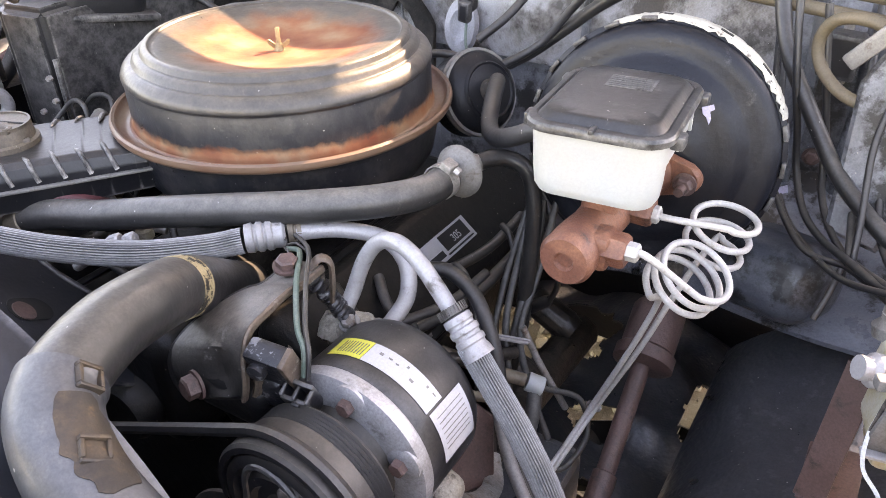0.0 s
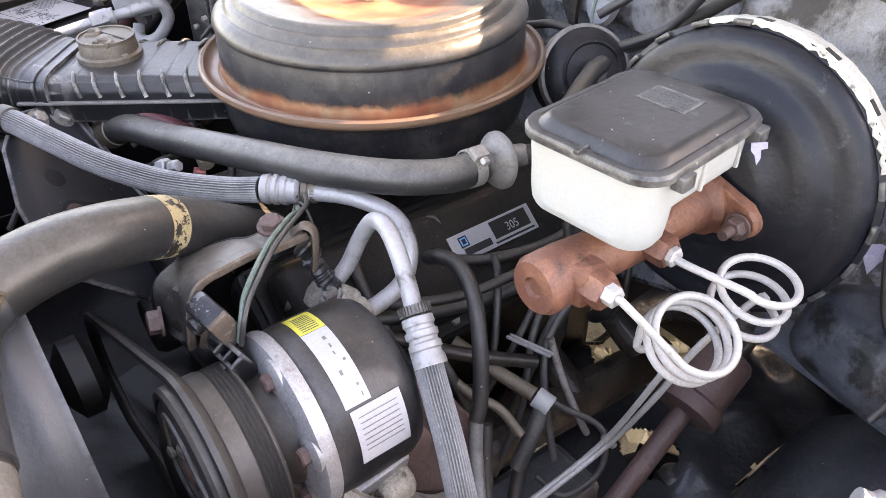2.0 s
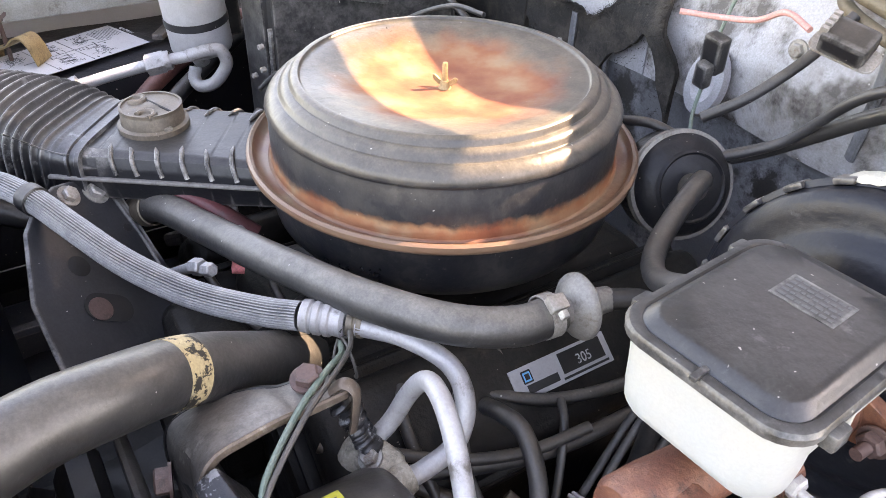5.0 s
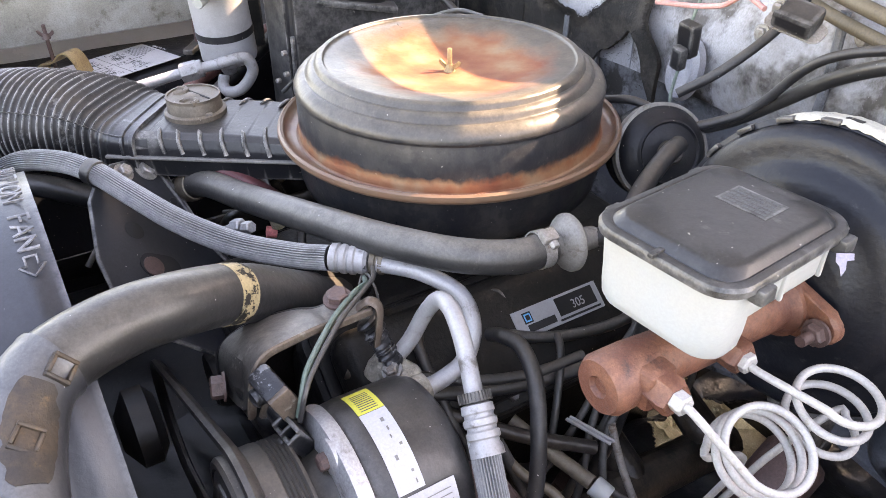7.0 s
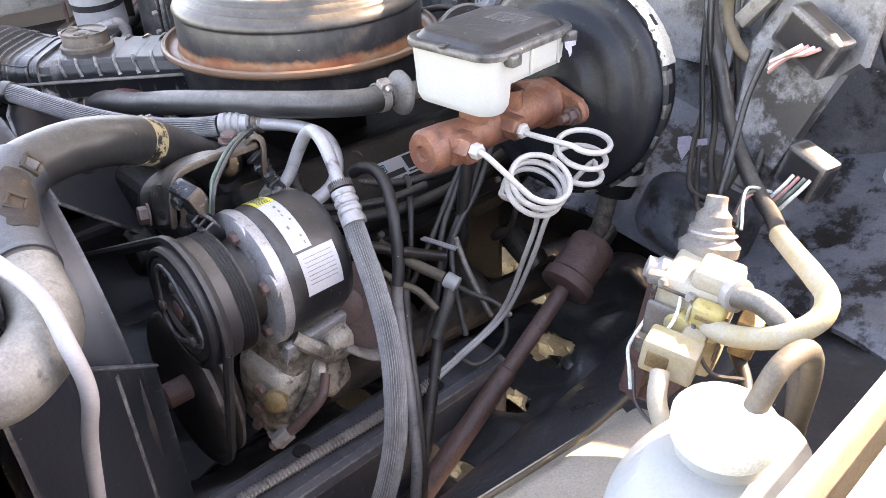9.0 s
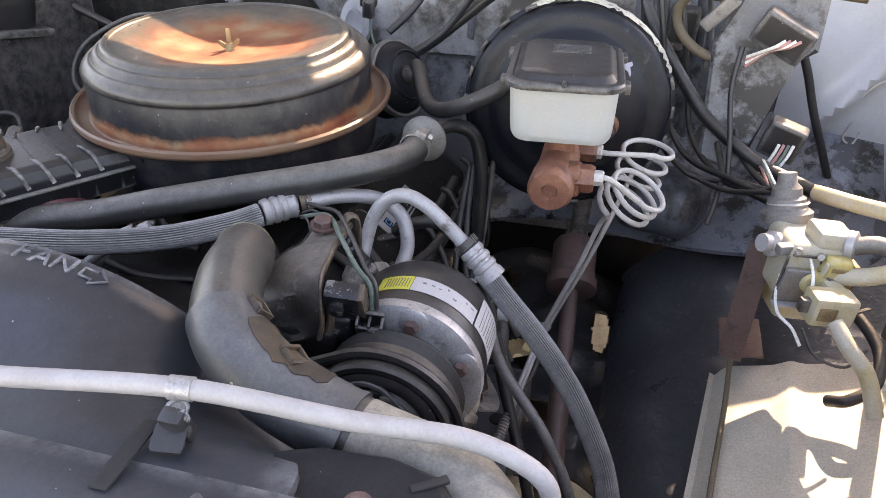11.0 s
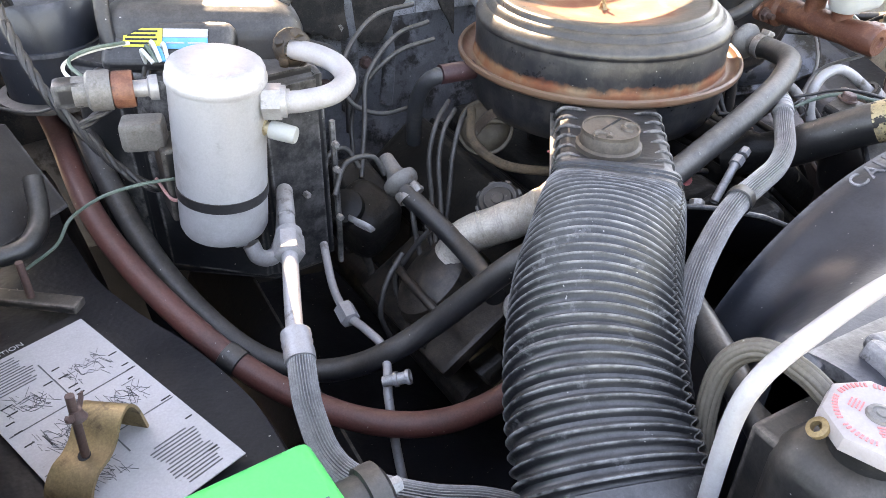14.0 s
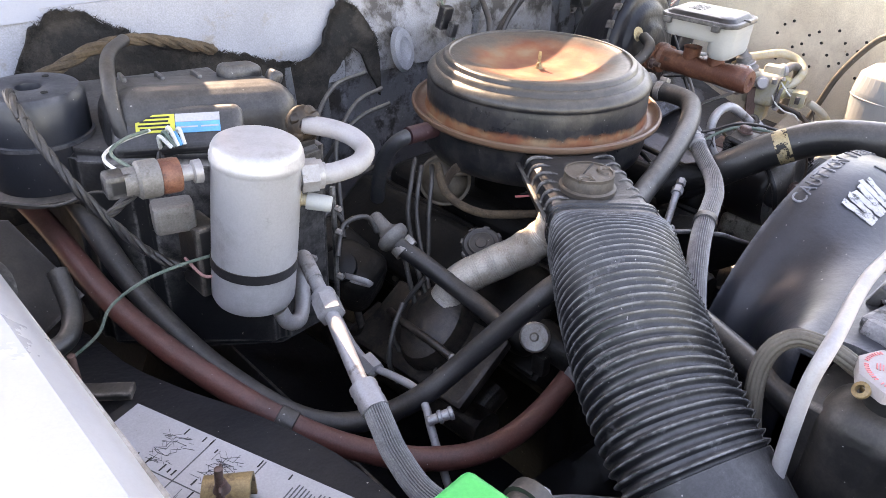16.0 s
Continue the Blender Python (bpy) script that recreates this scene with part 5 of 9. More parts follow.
def hose_patch(line, r, toward, half, ragged=0.25):
    """A thin patch on one side of a hose, centred on the direction toward, with an uneven edge."""
    bm = bmesh.new()
    rows = []
    for i, p in enumerate(line):
        d = (line[min(i + 1, len(line) - 1)] - line[max(i - 1, 0)]).normalized()
        u = (Vector(toward) - d * Vector(toward).dot(d)).normalized()
        w = d.cross(u)
        f = math.sin(math.pi * min(1.0, max(0.0, (i + 1.5) / (len(line) + 2)))) ** 0.35
        lo = -half * f * (1 + ragged * noise.noise(Vector((i * 0.35, 1, 0))))
        hi = half * f * (1 + ragged * noise.noise(Vector((i * 0.35, 7, 0))))
        rows.append([bm.verts.new(p + u * math.cos(a) * r + w * math.sin(a) * r) for a in [lo + (hi - lo) * k / 10 for k in range(11)]])
    for a, b in zip(rows, rows[1:]):
        for k in range(10):
            bm.faces.new((a[k], a[k + 1], b[k + 1], b[k]))
    ext = bmesh.ops.extrude_face_region(bm, geom=bm.faces[:])
    for v in [e for e in ext["geom"] if isinstance(e, bmesh.types.BMVert)]:
        near = min(line, key=lambda q: (q - v.co).length)
        v.co = near + (v.co - near) * 0.975
    return bm


part("weathered_patch", hose_patch(hose_wrap(H4, 0.505, 0.625, 0)[0], 0.0288, (0.42, 0.36, 0.72), 0.62), M_hose_brown, t, "brown weathered patch on the inside of the bend")


for at, c in (((0.290, -0.462, 0.987), (0.264, -0.483, 0.965)), ((0.329, -0.494, 0.978), (0.306, -0.506, 0.946))):
    u = (Vector(at) - Vector(c)).normalized()
    mt = axis(Vector(c) + u * 0.0280, u, (0.7, -0.55, -0.3))
    part("hose_tab", join(rbox((0.018, 0.003, 0.006), mt @ pose(0, 0.0075, 0), 0.001), rbox((0.018, 0.003, 0.006), mt @ pose(0, -0.0075, 0), 0.001), rbox((0.003, 0.012, 0.006), mt @ pose(0.0075, 0, 0), 0.001), rbox((0.003, 0.012, 0.006), mt @ pose(-0.0075, 0, 0), 0.001)), M_hose_brown, t, "small square moulded tab")
seg_line, rr = hose_wrap(H4, 0.668, 0.995, 0.0)
part("lower_hose", sweep(bmesh.new(), seg_line, 0.0272, 32), M_hose_light, t, "pale dusty lower hose length")
hose_clamp("hose_clamp", (0.469, -0.594, 0.9045), (-0.22, -0.7, -0.12), 0.0275, t, M_alu, 0.014, (0.6, 0, 0.5))
P1 = [(-0.395, -0.640, 0.70), (-0.400, -0.634, 0.86), (-0.401, -0.632, 0.945), (-0.398, -0.632, 0.985), (-0.388, -0.633, 1.006), (-0.368, -0.631, 1.0135), (-0.335, -0.625, 1.0125), (-0.288, -0.616, 1.009), (-0.228, -0.608, 1.0065), (-0.150, -0.605, 1.003), (-0.060, -0.603, 0.992), (0.040, -0.600, 0.987), (0.150, -0.585, 0.985), (0.277, -0.562, 0.984), (0.380, -0.545, 0.967), (0.453, -0.529, 0.954), (0.500, -0.530, 0.932), (0.500, -0.528, 0.885), (0.475, -0.535, 0.82), (0.455, -0.545, 0.72)]
pipe1 = thing("coolant_line", (0.05, -0.6, 0.99), "white painted steel line running across the radiator top", "pipe")
part("pipe_body", sweep(bmesh.new(), resample(spline(P1, 16), 0.004), 0.0066, 16), M_pipe_paint, pipe1)
for bx, by, bz, d in ((-0.195, -0.6105, 1.0055, (1, 0.09, 0)), (0.277, -0.562, 0.984, (1, 0.17, -0.05))):
    cl = part("pipe_clip", lathe([(0.0066, -0.0075), (0.0078, -0.0075), (0.0078, 0.0075), (0.0066, 0.0075)], axis((bx, by, bz), d), 20, closed=True), M_alu, pipe1, "bent metal retaining clip")
    part("clip_tab", plate(rounded(0.015, 0.012, 0.003), 0.002, Matrix.Translation((bx + 0.002, by - 0.011, bz - 0.008)) @ pose(0, 0, 0, 20, 0, 0)), M_alu, cl)
    part("clip_bolt", hexbolt((bx + 0.003, by - 0.012, bz - 0.0065), (0, -0.34, 0.94), 0.0042, 0.003, 0.0055), M_disc, cl)

# ---- compressor ----
CX, CZ = 0.338, 0.806
comp = thing("ac_compressor", (CX, -0.28, CZ), "round black air conditioning compressor with a yellow and white label", "compressor")
def cy(y0):
    return axis((CX, y0, CZ), (0, -1, 0))


part("housing", lathe([(0, 0.0), (0.060, 0.0), (0.071, 0.006), (0.0755, 0.016), (0.0765, 0.07), (0.0755, 0.082), (0.073, 0.086), (0, 0.086)], cy(-0.215), 72), M_black, comp)
part("front_ring", lathe([(0.040, 0.0), (0.0775, 0.0), (0.0790, 0.004), (0.0780, 0.012), (0.070, 0.016), (0.040, 0.018)], cy(-0.302), 72), M_alu, comp, "cast aluminium front ring")
for k in range(6):
    a = radians(20 + 60 * k)
    part("ring_bolt", hexbolt((CX + 0.062 * math.cos(a), -0.317, CZ + 0.062 * math.sin(a)), (0, -1, 0), 0.0075, 0.010), M_rust_dark, comp)
part("nose", lathe([(0.052, 0.0), (0.045, 0.02), (0.04, 0.03), (0, 0.03)], cy(-0.318), 40), M_dark, comp)
pul = part("clutch_pulley", lathe([(0.040, 0.0), (0.066, 0.0), (0.0680, 0.002), *[(0.0682 - 0.0022 * (q % 2), 0.003 + 0.0017 * q) for q in range(11)], (0.0685, 0.022), (0.0690, 0.024), (0.0690, 0.052), (0.0665, 0.055), (0.0615, 0.055), (0.0605, 0.047), (0.0, 0.047)], cy(-0.338), 72), M_rubber, comp, "dark belt pulley with a clutch face")
part("clutch_plate", lathe([(0.059, 0.0), (0.059, 0.006), (0.055, 0.008), (0.050, 0.008), (0.047, 0.004), (0.043, 0.004), (0.040, 0.008), (0.032, 0.008), (0.029, 0.003), (0.020, 0.003), (0.017, 0.007), (0.012, 0.007), (0.010, 0.002), (0.0, 0.002)], cy(-0.386), 56), M_rubber, pul)
ridge = []
for k in range(73):
    a = 2 * math.pi * k / 72
    ridge.append(Vector((CX + (0.043 + 0.0075 * math.cos(3 * a + 0.6)) * math.cos(a), -0.3935, CZ + (0.043 + 0.0075 * math.cos(3 * a + 0.6)) * math.sin(a))))
part("clutch_spring", sweep(bmesh.new(), ridge, 0.0032, 8), M_black, pul, "three-lobed raised clutch spring plate")
for k in range(3):
    a = radians(75 + 120 * k)
    part("clutch_rivet", lathe([(0.006, 0), (0.006, 0.004), (0.003, 0.006), (0, 0.006)], axis((CX + 0.036 * math.cos(a), -0.393, CZ + 0.036 * math.sin(a)), (0, -1, 0)), 12), M_dark, pul)
part("hub_nut", lathe([(0.012, 0), (0.012, 0.008), (0.008, 0.010), (0, 0.010)], cy(-0.386), 6), M_rust_dark, pul)


def comp_label(y0, y1, a0, a1, r=0.0770, n=20):
    bm = bmesh.new()
    g = []
    for i in range(n + 1):
        a = radians(a0 + (a1 - a0) * i / n)
        g.append([bm.verts.new((CX + rr * math.cos(a), y, CZ + rr * math.sin(a))) for rr, y in ((r, y0), (r, y1))])
    for i in range(n):
        bm.faces.new((g[i][0], g[i][1], g[i + 1][1], g[i + 1][0]))
    r2 = bmesh.ops.extrude_face_region(bm, geom=bm.faces[:])
    for v in [e for e in r2["geom"] if isinstance(e, bmesh.types.BMVert)]:
        c = Vector((CX, v.co.y, CZ))
        v.co = c + (v.co - c) * 1.004
    return bm


part("label", comp_label(-0.262, -0.285, 118, 92), M_yellow, comp, "yellow caution label")
part("label", comp_label(-0.262, -0.285, 91.5, 38), M_paper, comp, "long white label")
part("label", comp_label(-0.238, -0.283, 36, 0), M_paper, comp, "white part label with print")
for k in range(9):
    part("label_print", comp_label(-0.266, -0.281, 112 - 2.2 * k, 111.5 - 2.2 * k, 0.0774, 1), M_print, comp)
for k in range(7):
    part("label_print", comp_label(-0.243, -0.278, 31 - 3.6 * k, 30.5 - 3.6 * k, 0.0774, 1), M_disc, comp)
rnd = random.Random(11)
for k in range(7):
    y_ = rnd.uniform(-0.265, -0.274)
    a_ = 84 - 6.5 * k + rnd.uniform(-2, 2)
    part("label_print", comp_label(y_, y_ - rnd.uniform(0.001, 0.003), a_, a_ - rnd.uniform(1.5, 4), 0.0774, 2), M_disc, comp)
rb = part("rear_block", join(rbox((0.046, 0.030, 0.036), pose(0.268, -0.214, 0.836, 10, 0, 20), 0.009, 3), rbox((0.040, 0.028, 0.030), pose(0.292, -0.216, 0.830, -8, 12, -10), 0.008, 3), lathe([(0.014, -0.012), (0.015, 0.0), (0.012, 0.012), (0, 0.012)], axis((0.255, -0.222, 0.842), (0, 0.5, 0.8)), 14), lathe([(0.014, -0.012), (0.0155, 0.0), (0.0125, 0.010), (0, 0.010)], axis((0.294, -0.208, 0.838), (0, 1, 0.1)), 14)), M_cast, comp, "dirty cast pipe manifold block")
part("block_bolt", hexbolt((0.274, -0.222, 0.853), (0.1, -0.5, 1), 0.0075, 0.008, 0.010), M_steel, rb)
part("side_boss", lathe([(0.0135, 0), (0.0135, 0.040), (0.0125, 0.042), (0.0095, 0.042), (0.0085, 0.036), (0, 0.036)], axis((0.366, -0.236, 0.799), (0.34, 0.30, 0.86)), 20), M_cast, comp)
for k in range(6):
    a = radians(20 + 60 * k)
    part("ring_lug", lathe([(0.017, 0.0), (0.0165, 0.008), (0.012, 0.011), (0, 0.011)], axis((CX + 0.062 * math.cos(a), -0.309, CZ + 0.062 * math.sin(a)), (0, -1, 0)), 16), M_alu, comp)
mP = pose(0.312, -0.331, 0.868, 28, 4, 8)
cn = part("coil_plug", join(rbox((0.026, 0.004, 0.034), mP @ pose(0, 0.006, 0), 0.0015), rbox((0.026, 0.004, 0.026), mP @ pose(0, -0.006, -0.004), 0.0015), rbox((0.003, 0.014, 0.030), mP @ pose(-0.0115, 0, -0.002), 0.001), rbox((0.003, 0.014, 0.030), mP @ pose(0.0115, 0, -0.002), 0.001), rbox((0.003, 0.014, 0.030), mP @ pose(0, 0, -0.002), 0.001), rbox((0.024, 0.012, 0.012), mP @ pose(0, 0, -0.010), 0.002)), M_black, comp, "black clutch coil connector with two sockets")
part("plug_clip", rbox((0.007, 0.003, 0.026), mP @ pose(0.003, -0.0095, -0.002), 0.001), M_worn_steel, cn)
single("coil_wire", tube([(0.312, -0.325, 0.884), (0.309, -0.318, 0.905), (0.292, -0.305, 0.912), (0.262, -0.270, 0.922), (0.238, -0.238, 0.923), (0.214, -0.215, 0.910), (0.190, -0.205, 0.898)], 0.0026, 8), M_wire_green, "thin grey-green wire pair tied to the pipe ferrule", "wire")
single("coil_wire", tube([(0.317, -0.326, 0.884), (0.314, -0.318, 0.906), (0.298, -0.302, 0.914), (0.270, -0.266, 0.926), (0.244, -0.232, 0.926), (0.216, -0.208, 0.915), (0.196, -0.198, 0.912)], 0.0022, 8), M_rubber, "thin black wire tied to the pipe ferrule", "wire")
single("wire_tie", join(tube([(0.180, -0.200, 0.893), (0.196, -0.186, 0.903), (0.190, -0.177, 0.914), (0.180, -0.190, 0.917), (0.186, -0.203, 0.905)], 0.0013, 6), tube([(0.190, -0.203, 0.902), (0.205, -0.206, 0.909), (0.219, -0.207, 0.902), (0.222, -0.206, 0.888), (0.214, -0.204, 0.880)], 0.0013, 6), tube([(0.188, -0.206, 0.900), (0.200, -0.214, 0.902), (0.206, -0.220, 0.890)], 0.0011, 6)), M_wire_grey, "twisted dusty wire tie at the ferrule", "wire")

brk = thing("compressor_bracket", (0.23, -0.30, 0.88), "bent black steel compressor bracket with bare rusty edges", "bracket")
def bent_strap(pts, w, th, wdir):
    line = spline(pts, 8)
    bm = bmesh.new()
    wd = Vector(wdir).normalized()
    rings = []
    for i, p in enumerate(line):
        tg = (line[min(i + 1, len(line) - 1)] - line[max(0, i - 1)]).normalized()
        a = (wd - tg * wd.dot(tg)).normalized()
        n = tg.cross(a)
        ww = w(i / (len(line) - 1)) if callable(w) else w
        rings.append([bm.verts.new(p + a * sx * ww / 2 + n * sy * th / 2) for sx, sy in ((-1, -1), (1, -1), (1, 1), (-1, 1))])
    for a, b in zip(rings, rings[1:]):
        for k in range(4):
            bm.faces.new((a[k], a[(k + 1) % 4], b[(k + 1) % 4], b[k]))
    bm.faces.new(rings[0])
    bm.faces.new(rings[-1][::-1])
    bmesh.ops.bevel(bm, geom=[e for e in bm.edges if e.is_manifold and e.calc_face_angle(0) > 0.6], offset=min(0.0015, th * 0.3), segments=1, affect="EDGES")
    return bm


ARM = (((0.222, -0.236, 0.911), (0.257, -0.232, 0.916)), ((0.220, -0.268, 0.907), (0.259, -0.266, 0.9165)), ((0.214, -0.284, 0.908), (0.260, -0.278, 0.9205)), ((0.204, -0.305, 0.903), (0.264, -0.308, 0.921)), ((0.190, -0.330, 0.889), (0.267, -0.333, 0.918)), ((0.182, -0.347, 0.871), (0.270, -0.345, 0.902)), ((0.184, -0.352, 0.850), (0.272, -0.350, 0.880)), ((0.196, -0.352, 0.832), (0.268, -0.351, 0.862)))
ARM_L = resample(spline([a for a, b in ARM], 8), 0.002)
ARM_R = resample(spline([b for a, b in ARM], 8), 0.002)


def arm_fn(u, v):
    a = ARM_L[min(len(ARM_L) - 1, round(v * (len(ARM_L) - 1)))]
    b = ARM_R[min(len(ARM_R) - 1, round(v * (len(ARM_R) - 1)))]
    p = a.lerp(b, u)
    if v > 0.70:
        hollow = math.exp(-((u - 0.70) / 0.16) ** 2) * math.sin((v - 0.70) / 0.30 * math.pi)
        return p + Vector((0, 0.006, -0.004)) * hollow + Vector((0, -0.006, 0.003)) * math.sin(u * math.pi) * 0.6
    return p + Vector((0, 0, 0.003)) * math.sin(u * math.pi)


part("arm", sheet(arm_fn, 16, 48, 0.007, (0.1, 0.55, -0.83)), M_bracket, brk)
part("arm_edge", sweep(bmesh.new(), [p + Vector((0, 0.001, -0.003)) for p in ARM_R], 0.0042, 8, squash=(1.0, 0.6)), M_edge, brk, "bare bronze brown edge")
part("arm_edge", sweep(bmesh.new(), [p + Vector((0, 0.002, -0.004)) for p in ARM_L], 0.0045, 8), M_worn_steel, brk)
part("cheek", rbox((0.075, 0.030, 0.055), pose(0.240, -0.334, 0.845, 12, 10, 8), 0.012, 3), M_worn_steel, brk)
mE = pose(0.287, -0.332, 0.892, 24, 6, 10)
part("ear", join(rbox((0.034, 0.020, 0.044), mE, 0.004, 2), rbox((0.030, 0.024, 0.018), mE @ pose(-0.004, -0.002, -0.024, 0, 12, 0), 0.005, 2), lathe([(0.008, 0), (0.008, 0.006), (0.005, 0.008), (0, 0.008)], axis(mE @ Vector((-0.004, -0.010, 0.008)), mE.to_3x3() @ Vector((0, -1, 0.2))), 10)), M_crackle, brk, "cracked black paint on a steel ear")
part("ear_end", rbox((0.006, 0.019, 0.032), mE @ pose(0.0185, 0.0, 0.006, 0, -6, 0), 0.002, 2), M_edge, brk, "bare bronze end of the ear")
part("lower_lug", rbox((0.030, 0.022, 0.034), pose(0.281, -0.328, 0.862, 10, 0, 12), 0.008, 3), M_crackle, brk)
part("weld_bead", tube([(0.272, -0.334, 0.900), (0.276, -0.338, 0.886), (0.276, -0.340, 0.870), (0.270, -0.342, 0.856)], 0.0042, 8), M_edge, brk)
part("bolt", hexbolt((0.236, -0.252, 0.921), (0.1, -0.1, 1), 0.0098, 0.009, 0.013), M_rust_dark, brk, "rusty brown bolt")
part("bolt", hexbolt((0.222, -0.358, 0.860), (-0.25, -1, 0.1), 0.0105, 0.012, 0.013), M_rust_dark, brk, "rusty brown bolt")
part("hook", tube([(0.250, -0.240, 0.916), (0.256, -0.232, 0.924), (0.262, -0.226, 0.918), (0.264, -0.228, 0.898), (0.263, -0.230, 0.880)], 0.0046, 8, squash=(0.6, 1.3)), M_edge, brk)
part("taped_arm", sweep(bmesh.new(), resample(spline([(0.246, -0.232, 0.898), (0.254, -0.226, 0.884), (0.262, -0.221, 0.866), (0.272, -0.215, 0.848)], 8), 0.0012), lambda d, t: 0.0095 + 0.0055 * noise.noise(Vector((d * 170, 1, 0))) + 0.0018 * noise.noise(Vector((d * 520, 4, 0))), 14, squash=(0.8, 1.2)), M_crackle, brk, "crumpled black tape round the rear arm")

# belt and lower pulley
low = thing("crank_pulley", (0.245, -0.36, 0.66), "large dark stamped steel belt pulley", "pulley")
part("pulley_disc", lathe([(0, 0.02), (0.02, 0.02), (0.022, 0.006), (0.075, 0.0), (0.092, 0.012), (0.098, 0.014), (0.098, 0.018), (0.090, 0.024), (0.098, 0.030), (0.098, 0.036), (0.090, 0.040), (0.03, 0.034), (0, 0.034)], axis((0.262, -0.345, 0.645), (0, -1, 0)), 64), M_dark, low)
part("hub", lathe([(0.016, 0), (0.016, 0.03), (0.010, 0.034), (0, 0.034)], axis((0.262, -0.378, 0.645), (0, -1, 0)), 20), M_rust_dark, low)


def belt():
    def ring(cx, cz, r, a0, a1, n):
        return [Vector((cx + r * math.cos(radians(a0 + (a1 - a0) * k / n)), -0.379, cz + r * math.sin(radians(a0 + (a1 - a0) * k / n)))) for k in range(n + 1)]
    loop = ring(CX, CZ, 0.0720, -20, 118, 24) + ring(0.0, 0.62, 0.085, 118, 260, 14) + ring(0.262, 0.645, 0.1000, 215, 335, 20)
    loop.append(loop[0])
    return sweep(bmesh.new(), resample(loop, 0.01), 0.0078, 8, squash=(0.7, 1.0), caps=False)


single("drive_belt", belt(), M_rubber, "worn black rubber drive belt round the pulleys", "belt")
wp = thing("water_pump", (0.02, -0.33, 0.72), "greasy grey water pump and fan clutch behind the shroud", "water pump")
part("pump_body", join(rbox((0.16, 0.08, 0.15), pose(0.03, -0.27, 0.74), 0.025, 3), lathe([(0.035, 0), (0.035, 0.02), (0.03, 0.028), (0, 0.028)], axis((0.05, -0.31, 0.72), (0, -1, 0)), 28)), M_grime, wp)
part("fan_clutch", lathe([(0.03, 0), (0.045, 0.01), (0.045, 0.03), (0.02, 0.045), (0, 0.045)], axis((SH_X, -0.40, SH_Z), (0, -1, 0)), 32), M_fan, wp)
fan = thing("radiator_fan", (SH_X, -0.46, SH_Z), "dark steel cooling fan inside the shroud", "fan")
for k in range(5):
    a = 72 * k + 20
    part("fan_blade", plate([(0.05, -0.035), (0.23, -0.05), (0.25, 0.0), (0.23, 0.05), (0.05, 0.035)], 0.003, Matrix.Translation((SH_X, -0.485, SH_Z)) @ pose(0, 0, 0, 90, 0, 0) @ pose(0, 0, 0, 0, 0, a) @ pose(0, 0, 0, 28, 0, 0)), M_fan, fan)
part("fan_hub", lathe([(0.06, 0), (0.06, 0.008), (0, 0.008)], axis((SH_X, -0.48, SH_Z), (0, -1, 0)), 24), M_fan, fan)
th = thing("thermostat_housing", (0.12, -0.22, 0.85), "dull cast thermostat outlet under the radiator hose", "thermostat housing")
part("outlet", join(lathe([(0.034, -0.05), (0.03, -0.01), (0.024, 0.0), (0.024, 0.03), (0, 0.03)], axis((0.125, -0.222, 0.856), (0.3, -0.4, 0.2)), 24)), M_grime, th)
brp = thing("bracket_plate", (-0.066, -0.365, 0.866), "black steel accessory bracket plate with round holes", "bracket")
mB = Matrix(((0.8885, -0.0692, 0.4536), (-0.2148, 0.8109, 0.5443), (-0.4055, -0.5811, 0.7056))).to_4x4()
mB.translation = (-0.0657, -0.3652, 0.8664)
part("plate_body", plate([(-0.090, -0.022), (-0.108, 0.004), (-0.118, 0.030), (-0.106, 0.052), (-0.070, 0.070), (-0.020, 0.096), (0.022, 0.138), (0.056, 0.185), (0.11, 0.20), (0.15, 0.10), (0.125, -0.016), (0.05, -0.045), (-0.026, -0.050), (-0.066, -0.038)], 0.006, mB @ pose(0, 0, -0.003), 0.002), M_bracket_black, brp)
for hx, hy, hr, st_ in ((0.0, 0.0, 0.0105, 1), (-0.060, 0.0558, 0.0045, 1), (0.045, 0.105, 0.006, 1)):
    part("plate_hole", lathe([(0, 0.0006), (hr, 0.0006), (hr * 1.08, 0.0002), (0, 0.0002)], mB @ pose(hx, hy, 0.0032), 28), M_ink, brp)
part("plate_slot", plate(rounded(0.030, 0.050, 0.0148), 0.0012, mB @ pose(0.042, 0.027, 0.0035, 0, 0, 4), 0), M_ink, brp, "oblong hole")
part("slot_casting", lathe([(0.0, 0.0016), (0.012, 0.001), (0.0125, 0.0)], mB @ pose(0.045, 0.018, 0.0048), 20), M_rust_dark, brp, "brown casting behind the oblong hole")
for hx, hy, r_ in ((-0.097, 0.023, 0.0105), (-0.082, -0.006, 0.0085)):
    part("bolt", hexbolt(mB @ Vector((hx, hy, 0.003)), mB.to_3x3() @ Vector((0, 0, 1)), r_, 0.009, r_ * 1.4), M_steel, brp)
part("plate_crease", sweep(bmesh.new(), spline([mB @ Vector(q) for q in ((-0.100, 0.040, 0.003), (-0.055, 0.070, 0.003), (0.0, 0.105, 0.003), (0.05, 0.172, 0.003))], 8), 0.0030, 8), M_bracket_black, brp)

# ---- master cylinder and booster ----
mc = thing("master_cylinder", (0.446, -0.04, 0.93), "brake master cylinder, rusty iron body under a milky reservoir", "master cylinder")
mR = Matrix.Translation((0.443, -0.039, 0)) @ pose(0, 0, 0, 0, 0, 5) @ Matrix.Diagonal((1.15, 1.10, 1, 1))


